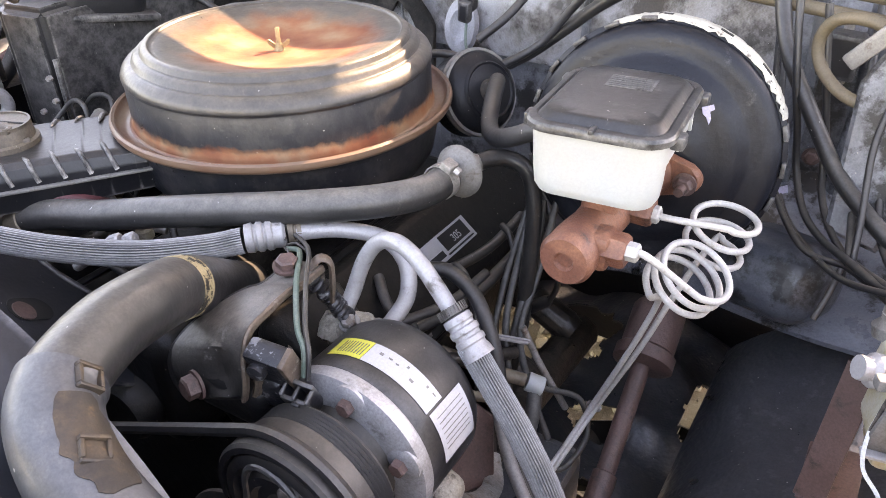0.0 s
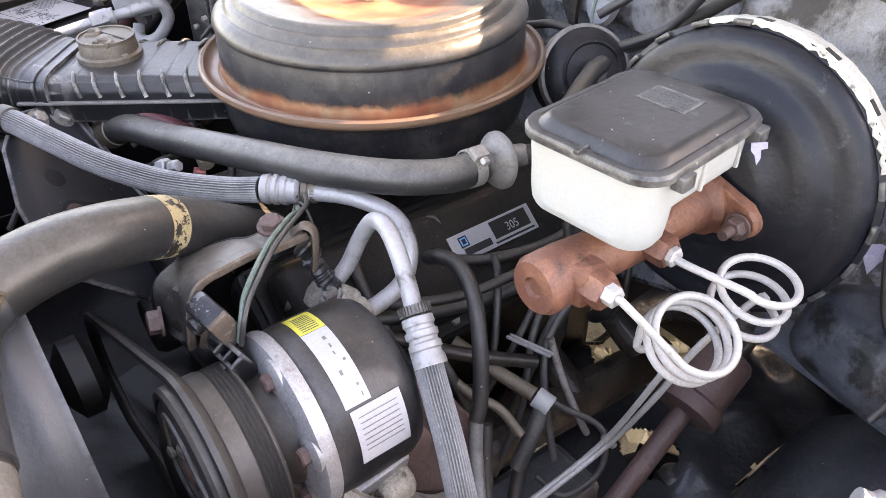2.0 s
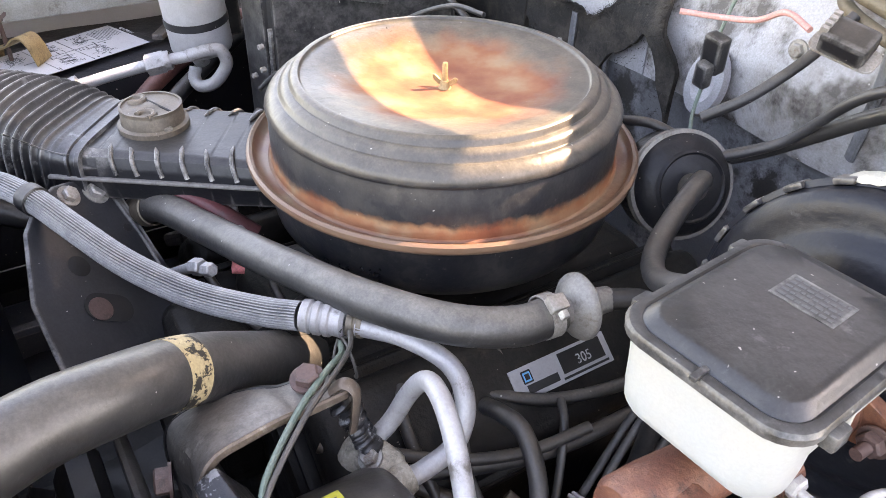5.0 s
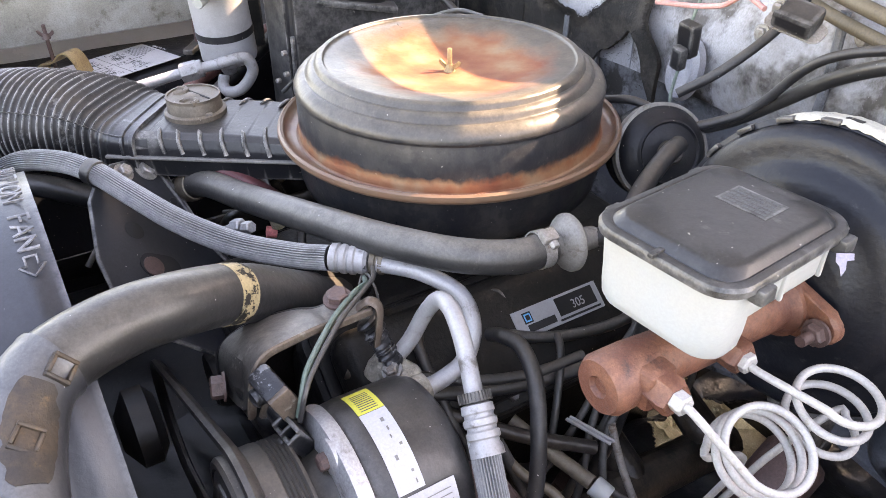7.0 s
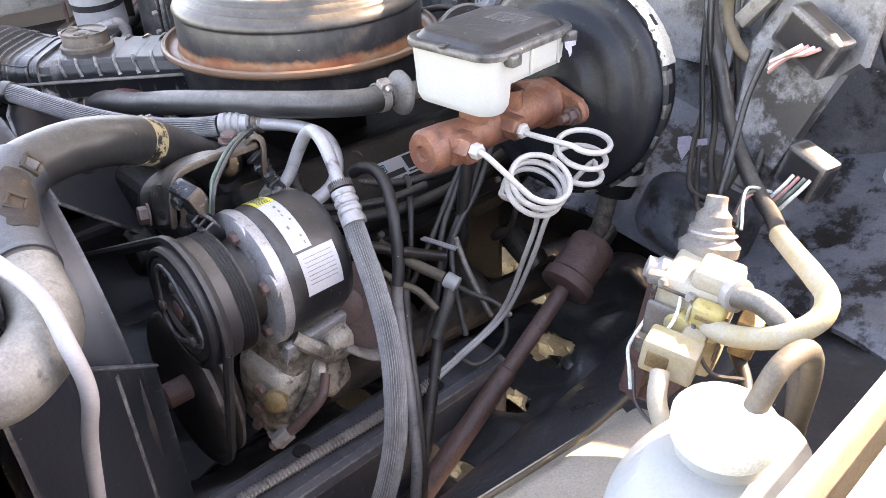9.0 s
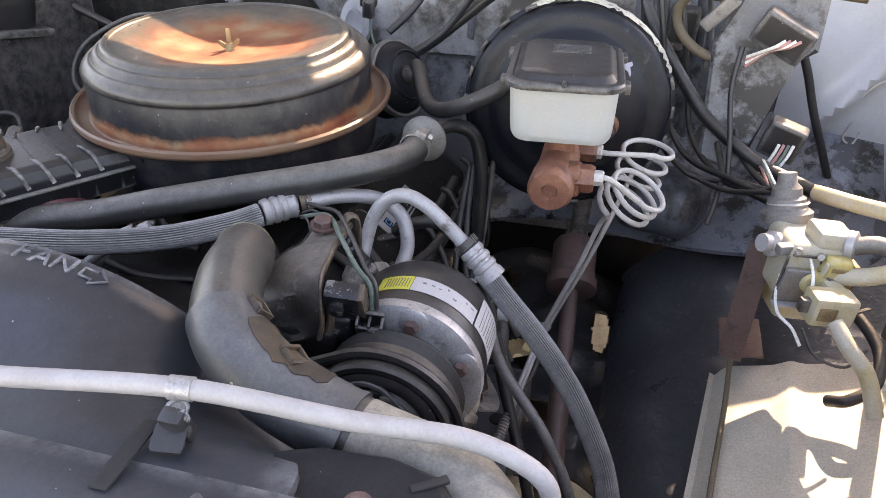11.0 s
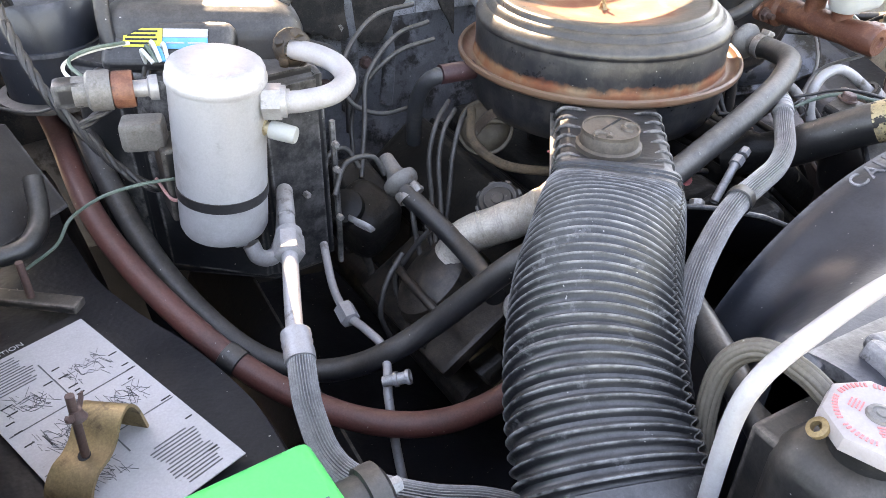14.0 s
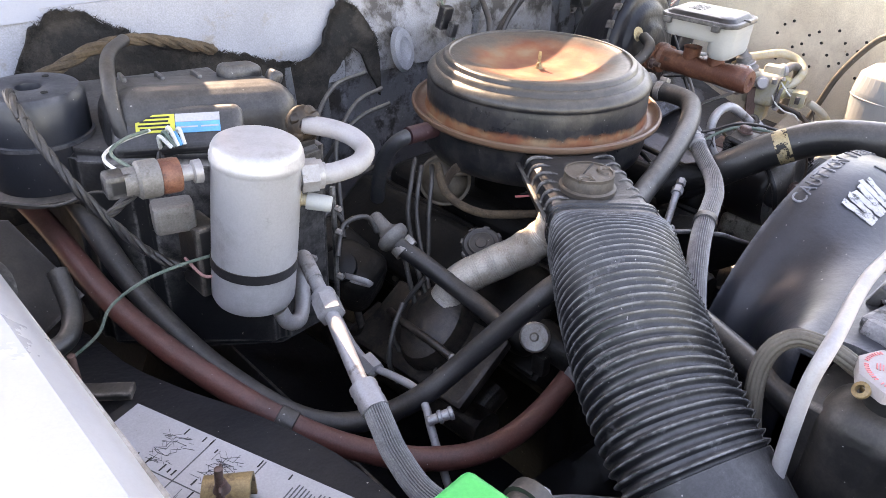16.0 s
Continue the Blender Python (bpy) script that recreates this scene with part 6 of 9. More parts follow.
def ring_stack(levels, bm=None):
    """Rounded rectangles stacked by height: (z, centre y, width, depth, corner)."""
    bm = bm or bmesh.new()
    rings = [[bm.verts.new((x, y + cy_, z)) for x, y in rounded(w, h, r, 6)] for z, cy_, w, h, r in levels]
    n = len(rings[0])
    for a, b in zip(rings, rings[1:]):
        for k in range(n):
            bm.faces.new((a[k], a[(k + 1) % n], b[(k + 1) % n], b[k]))
    bm.faces.new(rings[0])
    bm.faces.new(rings[-1][::-1])
    return bm


def reservoir():
    bm = ring_stack(((1.036, -0.001, 0.098, 0.130, 0.020), (1.020, -0.001, 0.097, 0.128, 0.020), (1.006, -0.001, 0.096, 0.126, 0.020), (1.0015, -0.001, 0.092, 0.121, 0.019), (1.0000, -0.001, 0.082, 0.110, 0.016)))
    ring_stack(((1.035, -0.0425, 0.0984, 0.0474, 0.018), (1.020, -0.0425, 0.0974, 0.0454, 0.018), (1.006, -0.0425, 0.0964, 0.0436, 0.018), (0.990, -0.0425, 0.0954, 0.0430, 0.018), (0.979, -0.0425, 0.0935, 0.0415, 0.018), (0.973, -0.0425, 0.0880, 0.0360, 0.016), (0.971, -0.0425, 0.0780, 0.0260, 0.012)), bm)
    bmesh.ops.transform(bm, matrix=mR, verts=bm.verts)
    return bm


res = part("reservoir", reservoir(), M_white_plastic, mc, "milky white plastic fluid reservoir")


def lid_shell():
    bm = bmesh.new()
    rings = []
    for z, w, h, r in ((1.0335, 0.100, 0.130, 0.020), (1.0325, 0.1075, 0.1390, 0.022), (1.0375, 0.1080, 0.1395, 0.022), (1.0400, 0.1050, 0.1365, 0.021), (1.0410, 0.0960, 0.1270, 0.018), (1.0400, 0.0930, 0.1240, 0.017), (1.0455, 0.0840, 0.1150, 0.016), (1.0470, 0.0800, 0.1110, 0.015), (1.0475, 0.05, 0.08, 0.012)):
        rings.append([bm.verts.new((x, y, z)) for x, y in rounded(w, h, r, 6)])
    n = len(rings[0])
    for a, b in zip(rings, rings[1:]):
        for k in range(n):
            bm.faces.new((a[k], a[(k + 1) % n], b[(k + 1) % n], b[k]))
    bm.faces.new(rings[0])
    bm.faces.new(rings[-1][::-1])
    bmesh.ops.transform(bm, matrix=mR, verts=bm.verts)
    return bm


for y in (-0.004, 0.040):
    part("side_rib", rbox((0.003, 0.0035, 0.028), mR @ pose(0.0490, y, 1.018), 0.001), M_white_plastic, res)
lid = part("reservoir_lid", lid_shell(), M_resin, mc, "black moulded lid with scuffed raised panel")
for x, y in ((0.054, -0.038), (0.054, 0.050), (-0.054, -0.038), (-0.054, 0.050)):
    part("lid_tab", rbox((0.010, 0.014, 0.012), mR @ pose(x, y, 1.030), 0.002), M_resin, lid)
part("lid_notch", rbox((0.004, 0.012, 0.004), mR @ pose(0, -0.0665, 1.0405), 0.001), M_resin, lid)
part("lid_label", rbox((0.036, 0.026, 0.0006), mR @ pose(0.004, 0.022, 1.0478), 0), M_resin, lid, "moulded print panel")
rnd = random.Random(5)
for k in range(5):
    x = -0.0115
    while x < 0.018:
        w = rnd.uniform(0.0018, 0.0042)
        part("print_mark", rbox((w, 0.0024, 0.0005), mR @ pose(x + w / 2, 0.0312 - 0.0045 * k, 1.0482), 0), M_print, lid)
        x += w + 0.0012
body_m = axis((0.447, 0.058, 0.934), (0, -1, 0.0))
part("bore", lathe([(0.030, 0), (0.030, 0.012), (0.023, 0.018), (0.0215, 0.06), (0.0225, 0.09), (0.0215, 0.14), (0.024, 0.17), (0.0245, 0.197), (0.021, 0.203), (0.009, 0.203), (0.007, 0.199), (0, 0.199)], body_m, 40), M_rust, mc, "rusty cast iron cylinder")
part("flange", plate([*[(-0.044 + 0.0145 * math.cos(radians(a)), 0.0145 * math.sin(radians(a))) for a in range(260, 99, -20)], (0, 0.030), *[(0.044 + 0.0145 * math.cos(radians(a)), 0.0145 * math.sin(radians(a))) for a in range(80, -81, -20)], (0, -0.030)], 0.012, body_m @ pose(0, 0, -0.004), 0.003), M_rust, mc)
for sx in (-1, 1):
    part("flange_nut", join(hexbolt((0.447 + 0.044 * sx, 0.046, 0.932), (0, -1, 0), 0.0095, 0.009, 0.012, 0.012)), M_rust_dark, mc)
for y in (-0.068, -0.015):
    part("neck", lathe([(0.017, 0), (0.0165, 0.02), (0.018, 0.027)], pose(0.447, y, 0.945), 24), M_rust, mc)
part("port_boss", join(lathe([(0.0155, 0), (0.0155, 0.036), (0.0135, 0.040), (0, 0.040)], axis((0.450, -0.110, 0.938), (1, 0, 0)), 6), rbox((0.03, 0.03, 0.034), pose(0.462, -0.110, 0.936), 0.006)), M_rust, mc, "front outlet boss")
part("port_boss", lathe([(0.014, 0), (0.014, 0.034), (0.012, 0.037), (0, 0.037)], axis((0.450, -0.036, 0.939), (1, 0, 0)), 6), M_rust, mc, "rear outlet boss")

boost = thing("brake_booster", (0.45, 0.16, 0.95), "large round black brake booster with dented, greasy face", "brake booster")
bm_ = axis((0.429, 0.164, 0.931), (0.1, -1, 0.1))
part("front_shell", lathe([(0.131, 0.058), (0.1305, 0.067), (0.1275, 0.0735), (0.121, 0.0775), (0.113, 0.0785), (0.104, 0.0785), (0.099, 0.081), (0.093, 0.087), (0.085, 0.0905), (0.075, 0.092), (0.060, 0.0935), (0.055, 0.098), (0.047, 0.101), (0, 0.102)], bm_, 96), M_booster, boost, "stepped black front shell")
part("rear_shell", lathe([(0, -0.06), (0.06, -0.06), (0.10, -0.03), (0.124, 0.02), (0.131, 0.050), (0.1350, 0.054), (0.1360, 0.062), (0.131, 0.065)], bm_, 96), M_booster, boost)
for k in range(22):
    a = radians(k * 360 / 22)
    if 200 < k * 360 / 22 < 260 or 26 < k * 360 / 22 < 96:
        continue
    part("crimp_tab", rbox((0.016, 0.005, 0.016), bm_ @ Matrix.Translation((0.1340 * math.cos(a), 0.1340 * math.sin(a), 0.060)) @ pose(0, 0, 0, 0, 0, math.degrees(a) + 90), 0.0015), M_black, boost)


def silver_arc():
    bm = bmesh.new()
    rows = []
    for i in range(41):
        a = radians(22 + 92 * i / 40)
        w = 1.0 + 0.01 * noise.noise(Vector((i * 0.7, 0, 0)))
        rows.append([bm.verts.new(bm_ @ Vector((r * math.cos(a) * w, r * math.sin(a) * w, z))) for r, z in ((0.1362, 0.040), (0.1372, 0.0535), (0.1372, 0.0605), (0.1335 - 0.0035 * noise.noise(Vector((i * 0.55, 3, 0))) + 0.001 * (i % 2), 0.0655))])
    for a, b in zip(rows, rows[1:]):
        for k in range(3):
            bm.faces.new((a[k], a[k + 1], b[k + 1], b[k]))
    r = bmesh.ops.extrude_face_region(bm, geom=bm.faces[:])
    c = bm_ @ Vector((0, 0, 0.05))
    for v in [e for e in r["geom"] if isinstance(e, bmesh.types.BMVert)]:
        v.co = c + (v.co - c) * 0.992
    return bm


sband = part("silver_band", silver_arc(), M_silver_old, boost, "patch of pale silver paint on the crimped rim")
for a in (44, 66, 92):
    part("band_slot", rbox((0.014, 0.0012, 0.006), bm_ @ pose(0, 0, 0, 0, 0, a) @ Matrix.Translation((0.1372, 0, 0.056)) @ pose(0, 0, 0, 0, 0, 90), 0), M_ink, sband)
cvx = thing("vacuum_valve", (0.372, 0.07, 0.985), "yellowed plastic vacuum check valve on the booster", "check valve")
part("valve_body", lathe([(0.013, 0.0), (0.0155, 0.004), (0.0155, 0.012), (0.012, 0.016), (0.0075, 0.018), (0.0075, 0.04), (0, 0.04)], axis((0.382, 0.085, 0.985), (-0.25, -0.95, 0.05)), 24), M_brass, cvx)
hose("vacuum_hose", [(0.376, 0.055, 0.986), (0.355, 0.026, 0.976), (0.312, 0.026, 0.952), (0.272, 0.058, 0.930), (0.2456, 0.0923, 0.9266), (0.228, 0.130, 0.936), (0.213, 0.168, 0.943), (0.200, 0.196, 0.940)], 0.0105, M_rubber, "black rubber vacuum hose curving to the booster valve", thing_only=True)

# brake lines: coils below the ports, then down beside the steering shaft
def coil(c, ax, r, turns, pitch, start, phase, seg_per=18):
    m = axis(c, ax)
    return [m @ Vector((r * math.cos(phase + 2 * math.pi * k / seg_per), r * math.sin(phase + 2 * math.pi * k / seg_per), start + pitch * k / seg_per)) for k in range(int(turns * seg_per) + 1)]


def coiled_line(start, c, ax, r, turns, pitch, tail):
    """A line that runs straight from its nut into a coil, touching its first turn, and on along the tail."""
    best = None
    for k in range(90):
        ring = coil(c, ax, r, turns, pitch, -pitch * turns / 2, 2 * math.pi * k / 90, 20)
        run, way = ring[0] - start, (ring[1] - ring[0]).normalized()
        score = run.normalized().dot(way) + 1.5 * run.length
        if best is None or score > best[0]:
            best = (score, ring)
    return [start, start + Vector((0.014, 0.0, -0.001))] + best[1] + [Vector(p) for p in tail]


l1 = coiled_line(Vector((0.494, -0.112, 0.941)), (0.532, -0.060, 0.896), (0.52, -0.14, 0.82), 0.0315, 2.9, -0.0135, [(0.500, -0.020, 0.835), (0.478, -0.014, 0.76), (0.442, -0.016, 0.657), (0.425, -0.075, 0.612), (0.408, -0.15, 0.576), (0.395, -0.26, 0.566), (0.388, -0.42, 0.565)])
l2 = coiled_line(Vector((0.487, -0.036, 0.938)), (0.540, 0.002, 0.913), (0.22, -0.06, 0.97), 0.0280, 2.5, -0.0210, [(0.512, -0.008, 0.840), (0.486, -0.008, 0.76), (0.447, -0.012, 0.657), (0.430, -0.072, 0.613), (0.414, -0.15, 0.577), (0.401, -0.26, 0.567), (0.394, -0.42, 0.566)])
for ln, lab in ((l1, "front"), (l2, "rear")):
    t = thing("brake_line", ln[0], "coiled pale grey steel brake line below the master cylinder", "brake line", "brake lines")
    part("line_body", sweep(bmesh.new(), resample(spline(ln, 4), 0.0035), 0.0032, 10), M_line, t)
    part("flare_nut", hexbolt(ln[0] + Vector((-0.006, 0, 0)), (1, 0, 0), 0.0085, 0.012), M_line, t)
single("line_tie", join(rbox((0.018, 0.006, 0.008), pose(0.444, -0.008, 0.656, 0, 30, 20), 0.002)), M_steel, "small metal clip joining the brake lines", "clip")
sg = resample(spline([(0.419, -0.112, 0.593), (0.411, -0.15, 0.5765), (0.398, -0.26, 0.5665), (0.391, -0.40, 0.5655)], 12), 0.001)
single("line_spring", sweep(bmesh.new(), sg, lambda d, t: 0.0070 + 0.0012 * math.sin(2 * math.pi * d / 0.005), 12), M_steel, "spring guard wound round the brake lines", "spring guard")

# steering shaft
st = thing("steering_shaft", (0.48, 0.0, 0.68), "rusty brown steering shaft with a coupling cup", "steering shaft")
sd = Vector((0.010, -0.150, -0.085)).normalized()
s0 = Vector((0.465, 0.128, 0.685))
part("coupling", lathe([(0.016, -0.035), (0.030, -0.03), (0.033, -0.024), (0.033, 0.030), (0.037, 0.034), (0.037, 0.050), (0.030, 0.053), (0, 0.053)], axis(s0, sd), 36), M_rust_dark, st, "cylindrical brown coupling cup")
part("shaft", lathe([(0.0115, 0), (0.0115, 0.14), (0.0145, 0.142), (0.0145, 0.36), (0, 0.36)], axis(s0 + sd * 0.05, sd), 20), M_rust_dark, st)
cd = (Vector((0.470, 0.178, 0.808)) - (s0 - sd * 0.035)).normalized()
cb = Vector((0.470, 0.178, 0.808))
part("column_joint", join(rbox((0.034, 0.026, 0.040), axis(s0 - sd * 0.045, sd), 0.006, 2), lathe([(0.013, -0.05), (0.013, 0.05), (0, 0.05)], axis(cb - cd * 0.06, cd), 18)), M_dark, st)
part("firewall_boot", lathe([(0.030, -0.030), (0.034, -0.012), (0.035, 0.0), (0.036, 0.03), (0.044, 0.05), (0.046, 0.09)], axis(cb, cd), 28), M_grime, st, "black rubber column boot")
part("boot_ring", lathe([(0.0345, -0.007), (0.0385, -0.007), (0.0385, 0.007), (0.0345, 0.007)], axis(cb, cd), 32, closed=True), M_alu, st, "pale metal retaining ring")

# valve block on the driver's apron
vb = thing("valve_block", (0.72, -0.05, 0.80), "sun-bleached cream valve block with sockets, on a rusty bracket", "valve block")
vm = pose(0, 0, 0, 0, 6, 14)
VO = Vector((0.726, -0.052, 0.842))


def vpos(x, y, z, rx=0, ry=0, rz=0):
    return Matrix.Translation(VO) @ vm @ pose(x, y, z, rx, ry, rz)


part("block_body", join(rbox((0.066, 0.070, 0.070), vpos(0, 0, 0), 0.010, 3), rbox((0.050, 0.050, 0.045), vpos(0.010, 0.004, -0.050), 0.008, 2), rbox((0.040, 0.040, 0.022), vpos(0.014, -0.012, 0.040), 0.006, 2)), M_valve, vb)
part("top_cone", lathe([(0.028, -0.004), (0.029, 0.006), (0.022, 0.012), (0.021, 0.022), (0.017, 0.025), (0.0165, 0.034), (0.011, 0.040), (0.010, 0.052), (0, 0.052)], axis((0.709, -0.012, 0.872), (-0.16, 0.32, 1)), 28), M_disc, vb, "dusty grey cone with a wire outlet")
part("top_bead", lathe([(0.0215, -0.002), (0.0235, 0.0), (0.0215, 0.002)], axis((0.708, -0.007, 0.888), (-0.16, 0.32, 1)), 28), M_alu_white, vb)
part("side_lug", lathe([(0.012, -0.014), (0.0145, -0.012), (0.0150, 0.004), (0.011, 0.008), (0.0105, 0.016), (0, 0.016)], axis((0.692, -0.062, 0.862), (-0.8, -0.45, 0.25)), 12), M_alu_white, vb, "pale notched cap")
part("lug_arm", rbox((0.038, 0.012, 0.012), vpos(-0.026, -0.024, 0.026, 0, -6, 10), 0.003), M_disc, vb)
part("front_plate", rbox((0.042, 0.006, 0.046), vpos(-0.014, -0.040, -0.012, 8, 0, 0), 0.003), M_disc, vb, "flat grey steel front plate")
part("plate_lip", rbox((0.044, 0.010, 0.004), vpos(-0.014, -0.042, -0.036, 8, 0, 0), 0.0015), M_alu_white, vb)
part("clear_cover", rbox((0.030, 0.018, 0.040), vpos(0.018, -0.040, 0.010, 10, 0, 0), 0.006, 3), M_amber, vb, "yellowed clear plastic cover")
part("cover_slot", rbox((0.018, 0.004, 0.005), vpos(0.018, -0.050, 0.018, 10, 0, 0), 0.001), M_gold, vb)
part("cover_slot", rbox((0.018, 0.004, 0.005), vpos(0.018, -0.048, 0.004, 10, 0, 0), 0.001), M_gold, vb)
part("cover_rib", rbox((0.003, 0.006, 0.034), vpos(0.003, -0.046, 0.008, 10, 0, 0), 0.001), M_valve, vb)
part("terminal_box", rbox((0.048, 0.030, 0.034), pose(0.748, -0.128, 0.832, 0, 6, 16), 0.004), M_valve, vb, "pale plastic terminal box")
part("box_recess", rbox((0.020, 0.004, 0.016), pose(0.744, -0.1442, 0.832, 0, 6, 16), 0.002), M_gold, vb)
part("box_arm", rbox((0.022, 0.060, 0.020), pose(0.752, -0.098, 0.836, 0, 6, 16), 0.005), M_valve, vb)
part("box_terminal", rbox((0.012, 0.010, 0.016), pose(0.722, -0.136, 0.836, 0, 6, 16), 0.002), M_dark, vb)
part("terminal_block", rbox((0.022, 0.026, 0.040), vpos(0.052, -0.004, -0.014, 0, 0, 0), 0.003), M_gold, vb, "brown plastic terminal block")
part("port_neck", lathe([(0.013, 0), (0.013, 0.016), (0.016, 0.018), (0.016, 0.026), (0.012, 0.028), (0, 0.028)], axis((0.748, -0.060, 0.874), (0.85, -0.35, 0.1)), 20), M_alu_white, vb)
part("port_neck", lathe([(0.014, 0), (0.014, 0.014), (0.011, 0.018), (0, 0.018)], axis((0.732, -0.084, 0.838), (0.2, -0.9, 0.1)), 20), M_amber, vb)
for gx, gy, gz, gw, gh in ((0.0, -0.0362, 0.024, 0.060, 0.003), (0.034, -0.0362, -0.008, 0.003, 0.050), (-0.034, -0.0362, -0.002, 0.003, 0.050)):
    part("block_joint", rbox((gw, 0.003, gh), vpos(gx, gy, gz), 0.001), M_dark, vb)
for k in range(3):
    part("block_screw", hexbolt(vpos(-0.026 + 0.026 * k, -0.0370, 0.030 - 0.004 * k).translation, (-0.2, -1, 0.3), 0.0048, 0.005), M_steel, vb)
part("bracket_strip", plate([(-0.014, -0.078), (0.014, -0.080), (0.016, 0.072), (-0.012, 0.074)], 0.003, axis((0.680, -0.056, 0.778), (-0.30, -0.94, 0.15)), 0.0006), M_rust_dark, vb, "flat rusty mounting strip")
part("bracket_foot", rbox((0.050, 0.080, 0.003), pose(0.690, -0.030, 0.705, 0, -8, 0), 0.001), M_rust_dark, vb)
part("spring_wire", tube([(0.706, -0.078, 0.852), (0.700, -0.098, 0.826), (0.702, -0.122, 0.812), (0.716, -0.140, 0.806), (0.726, -0.150, 0.792)], 0.0018, 6), M_wire_white, vb)
part("spring_wire", tube([(0.725, -0.082, 0.872), (0.732, -0.100, 0.850), (0.730, -0.118, 0.838), (0.726, -0.132, 0.842)], 0.0018, 6), M_wire_white, vb)
part("spring_wire", tube([(0.735, -0.075, 0.868), (0.752, -0.100, 0.842), (0.775, -0.105, 0.815), (0.800, -0.090, 0.812)], 0.0022, 6), M_wire_grey, vb)
part("spring_wire", tube([(0.724, -0.146, 0.812), (0.740, -0.160, 0.790), (0.770, -0.165, 0.785), (0.790, -0.150, 0.800)], 0.0016, 6), M_rubber, vb)
hose("valve_hose", [(0.770, -0.072, 0.877), (0.792, -0.076, 0.884), (0.815, -0.080, 0.878), (0.832, -0.078, 0.860), (0.838, -0.070, 0.82), (0.842, -0.06, 0.76)], 0.0098, M_hose_light, "pale dusty hose on the upper valve port", thing_only=True)
hose("valve_hose", [(0.752, -0.150, 0.828), (0.764, -0.170, 0.815), (0.786, -0.184, 0.792), (0.80, -0.20, 0.755)], 0.0085, M_valve, "cream hose dropping from the terminal box", thing_only=True)
hose("valve_hose", [(0.765, -0.04, 0.80), (0.795, -0.07, 0.79), (0.815, -0.11, 0.775), (0.810, -0.15, 0.758), (0.785, -0.165, 0.742), (0.77, -0.15, 0.725)], 0.0065, M_rubber, "thin black hose looping low beside the valve block", thing_only=True)
trunk = hose("wiring_trunk", [(0.50, 0.30, 1.085), (0.526, 0.262, 1.019), (0.566, 0.229, 0.965), (0.612, 0.190, 0.914), (0.653, 0.152, 0.890), (0.690, 0.120, 0.876), (0.723, 0.087, 0.874), (0.750, 0.048, 0.878)], 0.0088, M_hose_dusty, "thick dusty black hose sloping from the firewall to the valve block")
part("hose_end", tube([(0.748, 0.050, 0.878), (0.785, 0.006, 0.889), (0.813, -0.029, 0.899), (0.834, -0.047, 0.895), (0.838, -0.070, 0.886), (0.820, -0.094, 0.873), (0.788, -0.098, 0.858), (0.756, -0.086, 0.846), (0.735, -0.068, 0.838)], 0.0098, 16), M_valve, trunk, "sun-bleached cream hose end looping round")
for pts, r in (([(0.53, 0.25, 1.08), (0.540, 0.236, 1.03), (0.549, 0.231, 0.986), (0.560, 0.236, 0.935), (0.570, 0.236, 0.884), (0.590, 0.200, 0.856), (0.615, 0.163, 0.848), (0.650, 0.10, 0.862), (0.684, 0.047, 0.873), (0.700, 0.01, 0.90)], 0.0042), ([(0.51, 0.28, 1.06), (0.525, 0.262, 0.96), (0.548, 0.245, 0.875), (0.58, 0.19, 0.842), (0.64, 0.09, 0.85), (0.695, 0.02, 0.885)], 0.0034), ([(0.56, 0.25, 1.07), (0.575, 0.24, 1.0), (0.59, 0.24, 0.93), (0.605, 0.21, 0.87), (0.64, 0.14, 0.85), (0.69, 0.04, 0.878)], 0.0040)):
    hose("wire_loom", pts, r, M_rubber, "dusty black taped wire loom on the firewall", category="wire", thing_only=True)
bt = thing("washer_bottle", (0.80, -0.33, 0.8), "milky white plastic washer bottle with a round shoulder", "washer bottle")
part("bottle_body", lathe([(0, -0.085), (0.085, -0.085), (0.095, -0.07), (0.098, 0.05), (0.090, 0.085), (0.065, 0.105), (0.03, 0.112), (0, 0.112)], Matrix.Translation((0.868, -0.285, 0.80)) @ Matrix.Diagonal((0.58, 0.95, 1.1, 1)), 40), M_white_plastic, bt)
part("bottle_neck", lathe([(0.026, -0.01), (0.026, 0.012), (0, 0.012)], Matrix.Translation((0.868, -0.285, 0.925)), 28), M_white_plastic, bt)
part("bottle_cap", lathe([(0.030, 0.0), (0.031, 0.003), (0.031, 0.014), (0.028, 0.018), (0, 0.019)], Matrix.Translation((0.868, -0.285, 0.934)), 24), M_wire_white, bt, "white ribbed screw cap")
part("mould_seam", sweep(bmesh.new(), [Vector((0.868 + 0.0575 * math.sin(a), -0.285 - 0.0945 * math.cos(a), 0.845)) for a in [2 * math.pi * k / 48 for k in range(49)]], 0.0014, 6), M_white_plastic, bt)
part("bottle_tube", tube([(0.876, -0.272, 0.945), (0.878, -0.250, 0.972), (0.880, -0.215, 0.965), (0.876, -0.180, 0.920), (0.868, -0.150, 0.860), (0.862, -0.130, 0.790), (0.85, -0.11, 0.72)], 0.007, 12), M_overflow, bt, "grey-brown outlet tube")

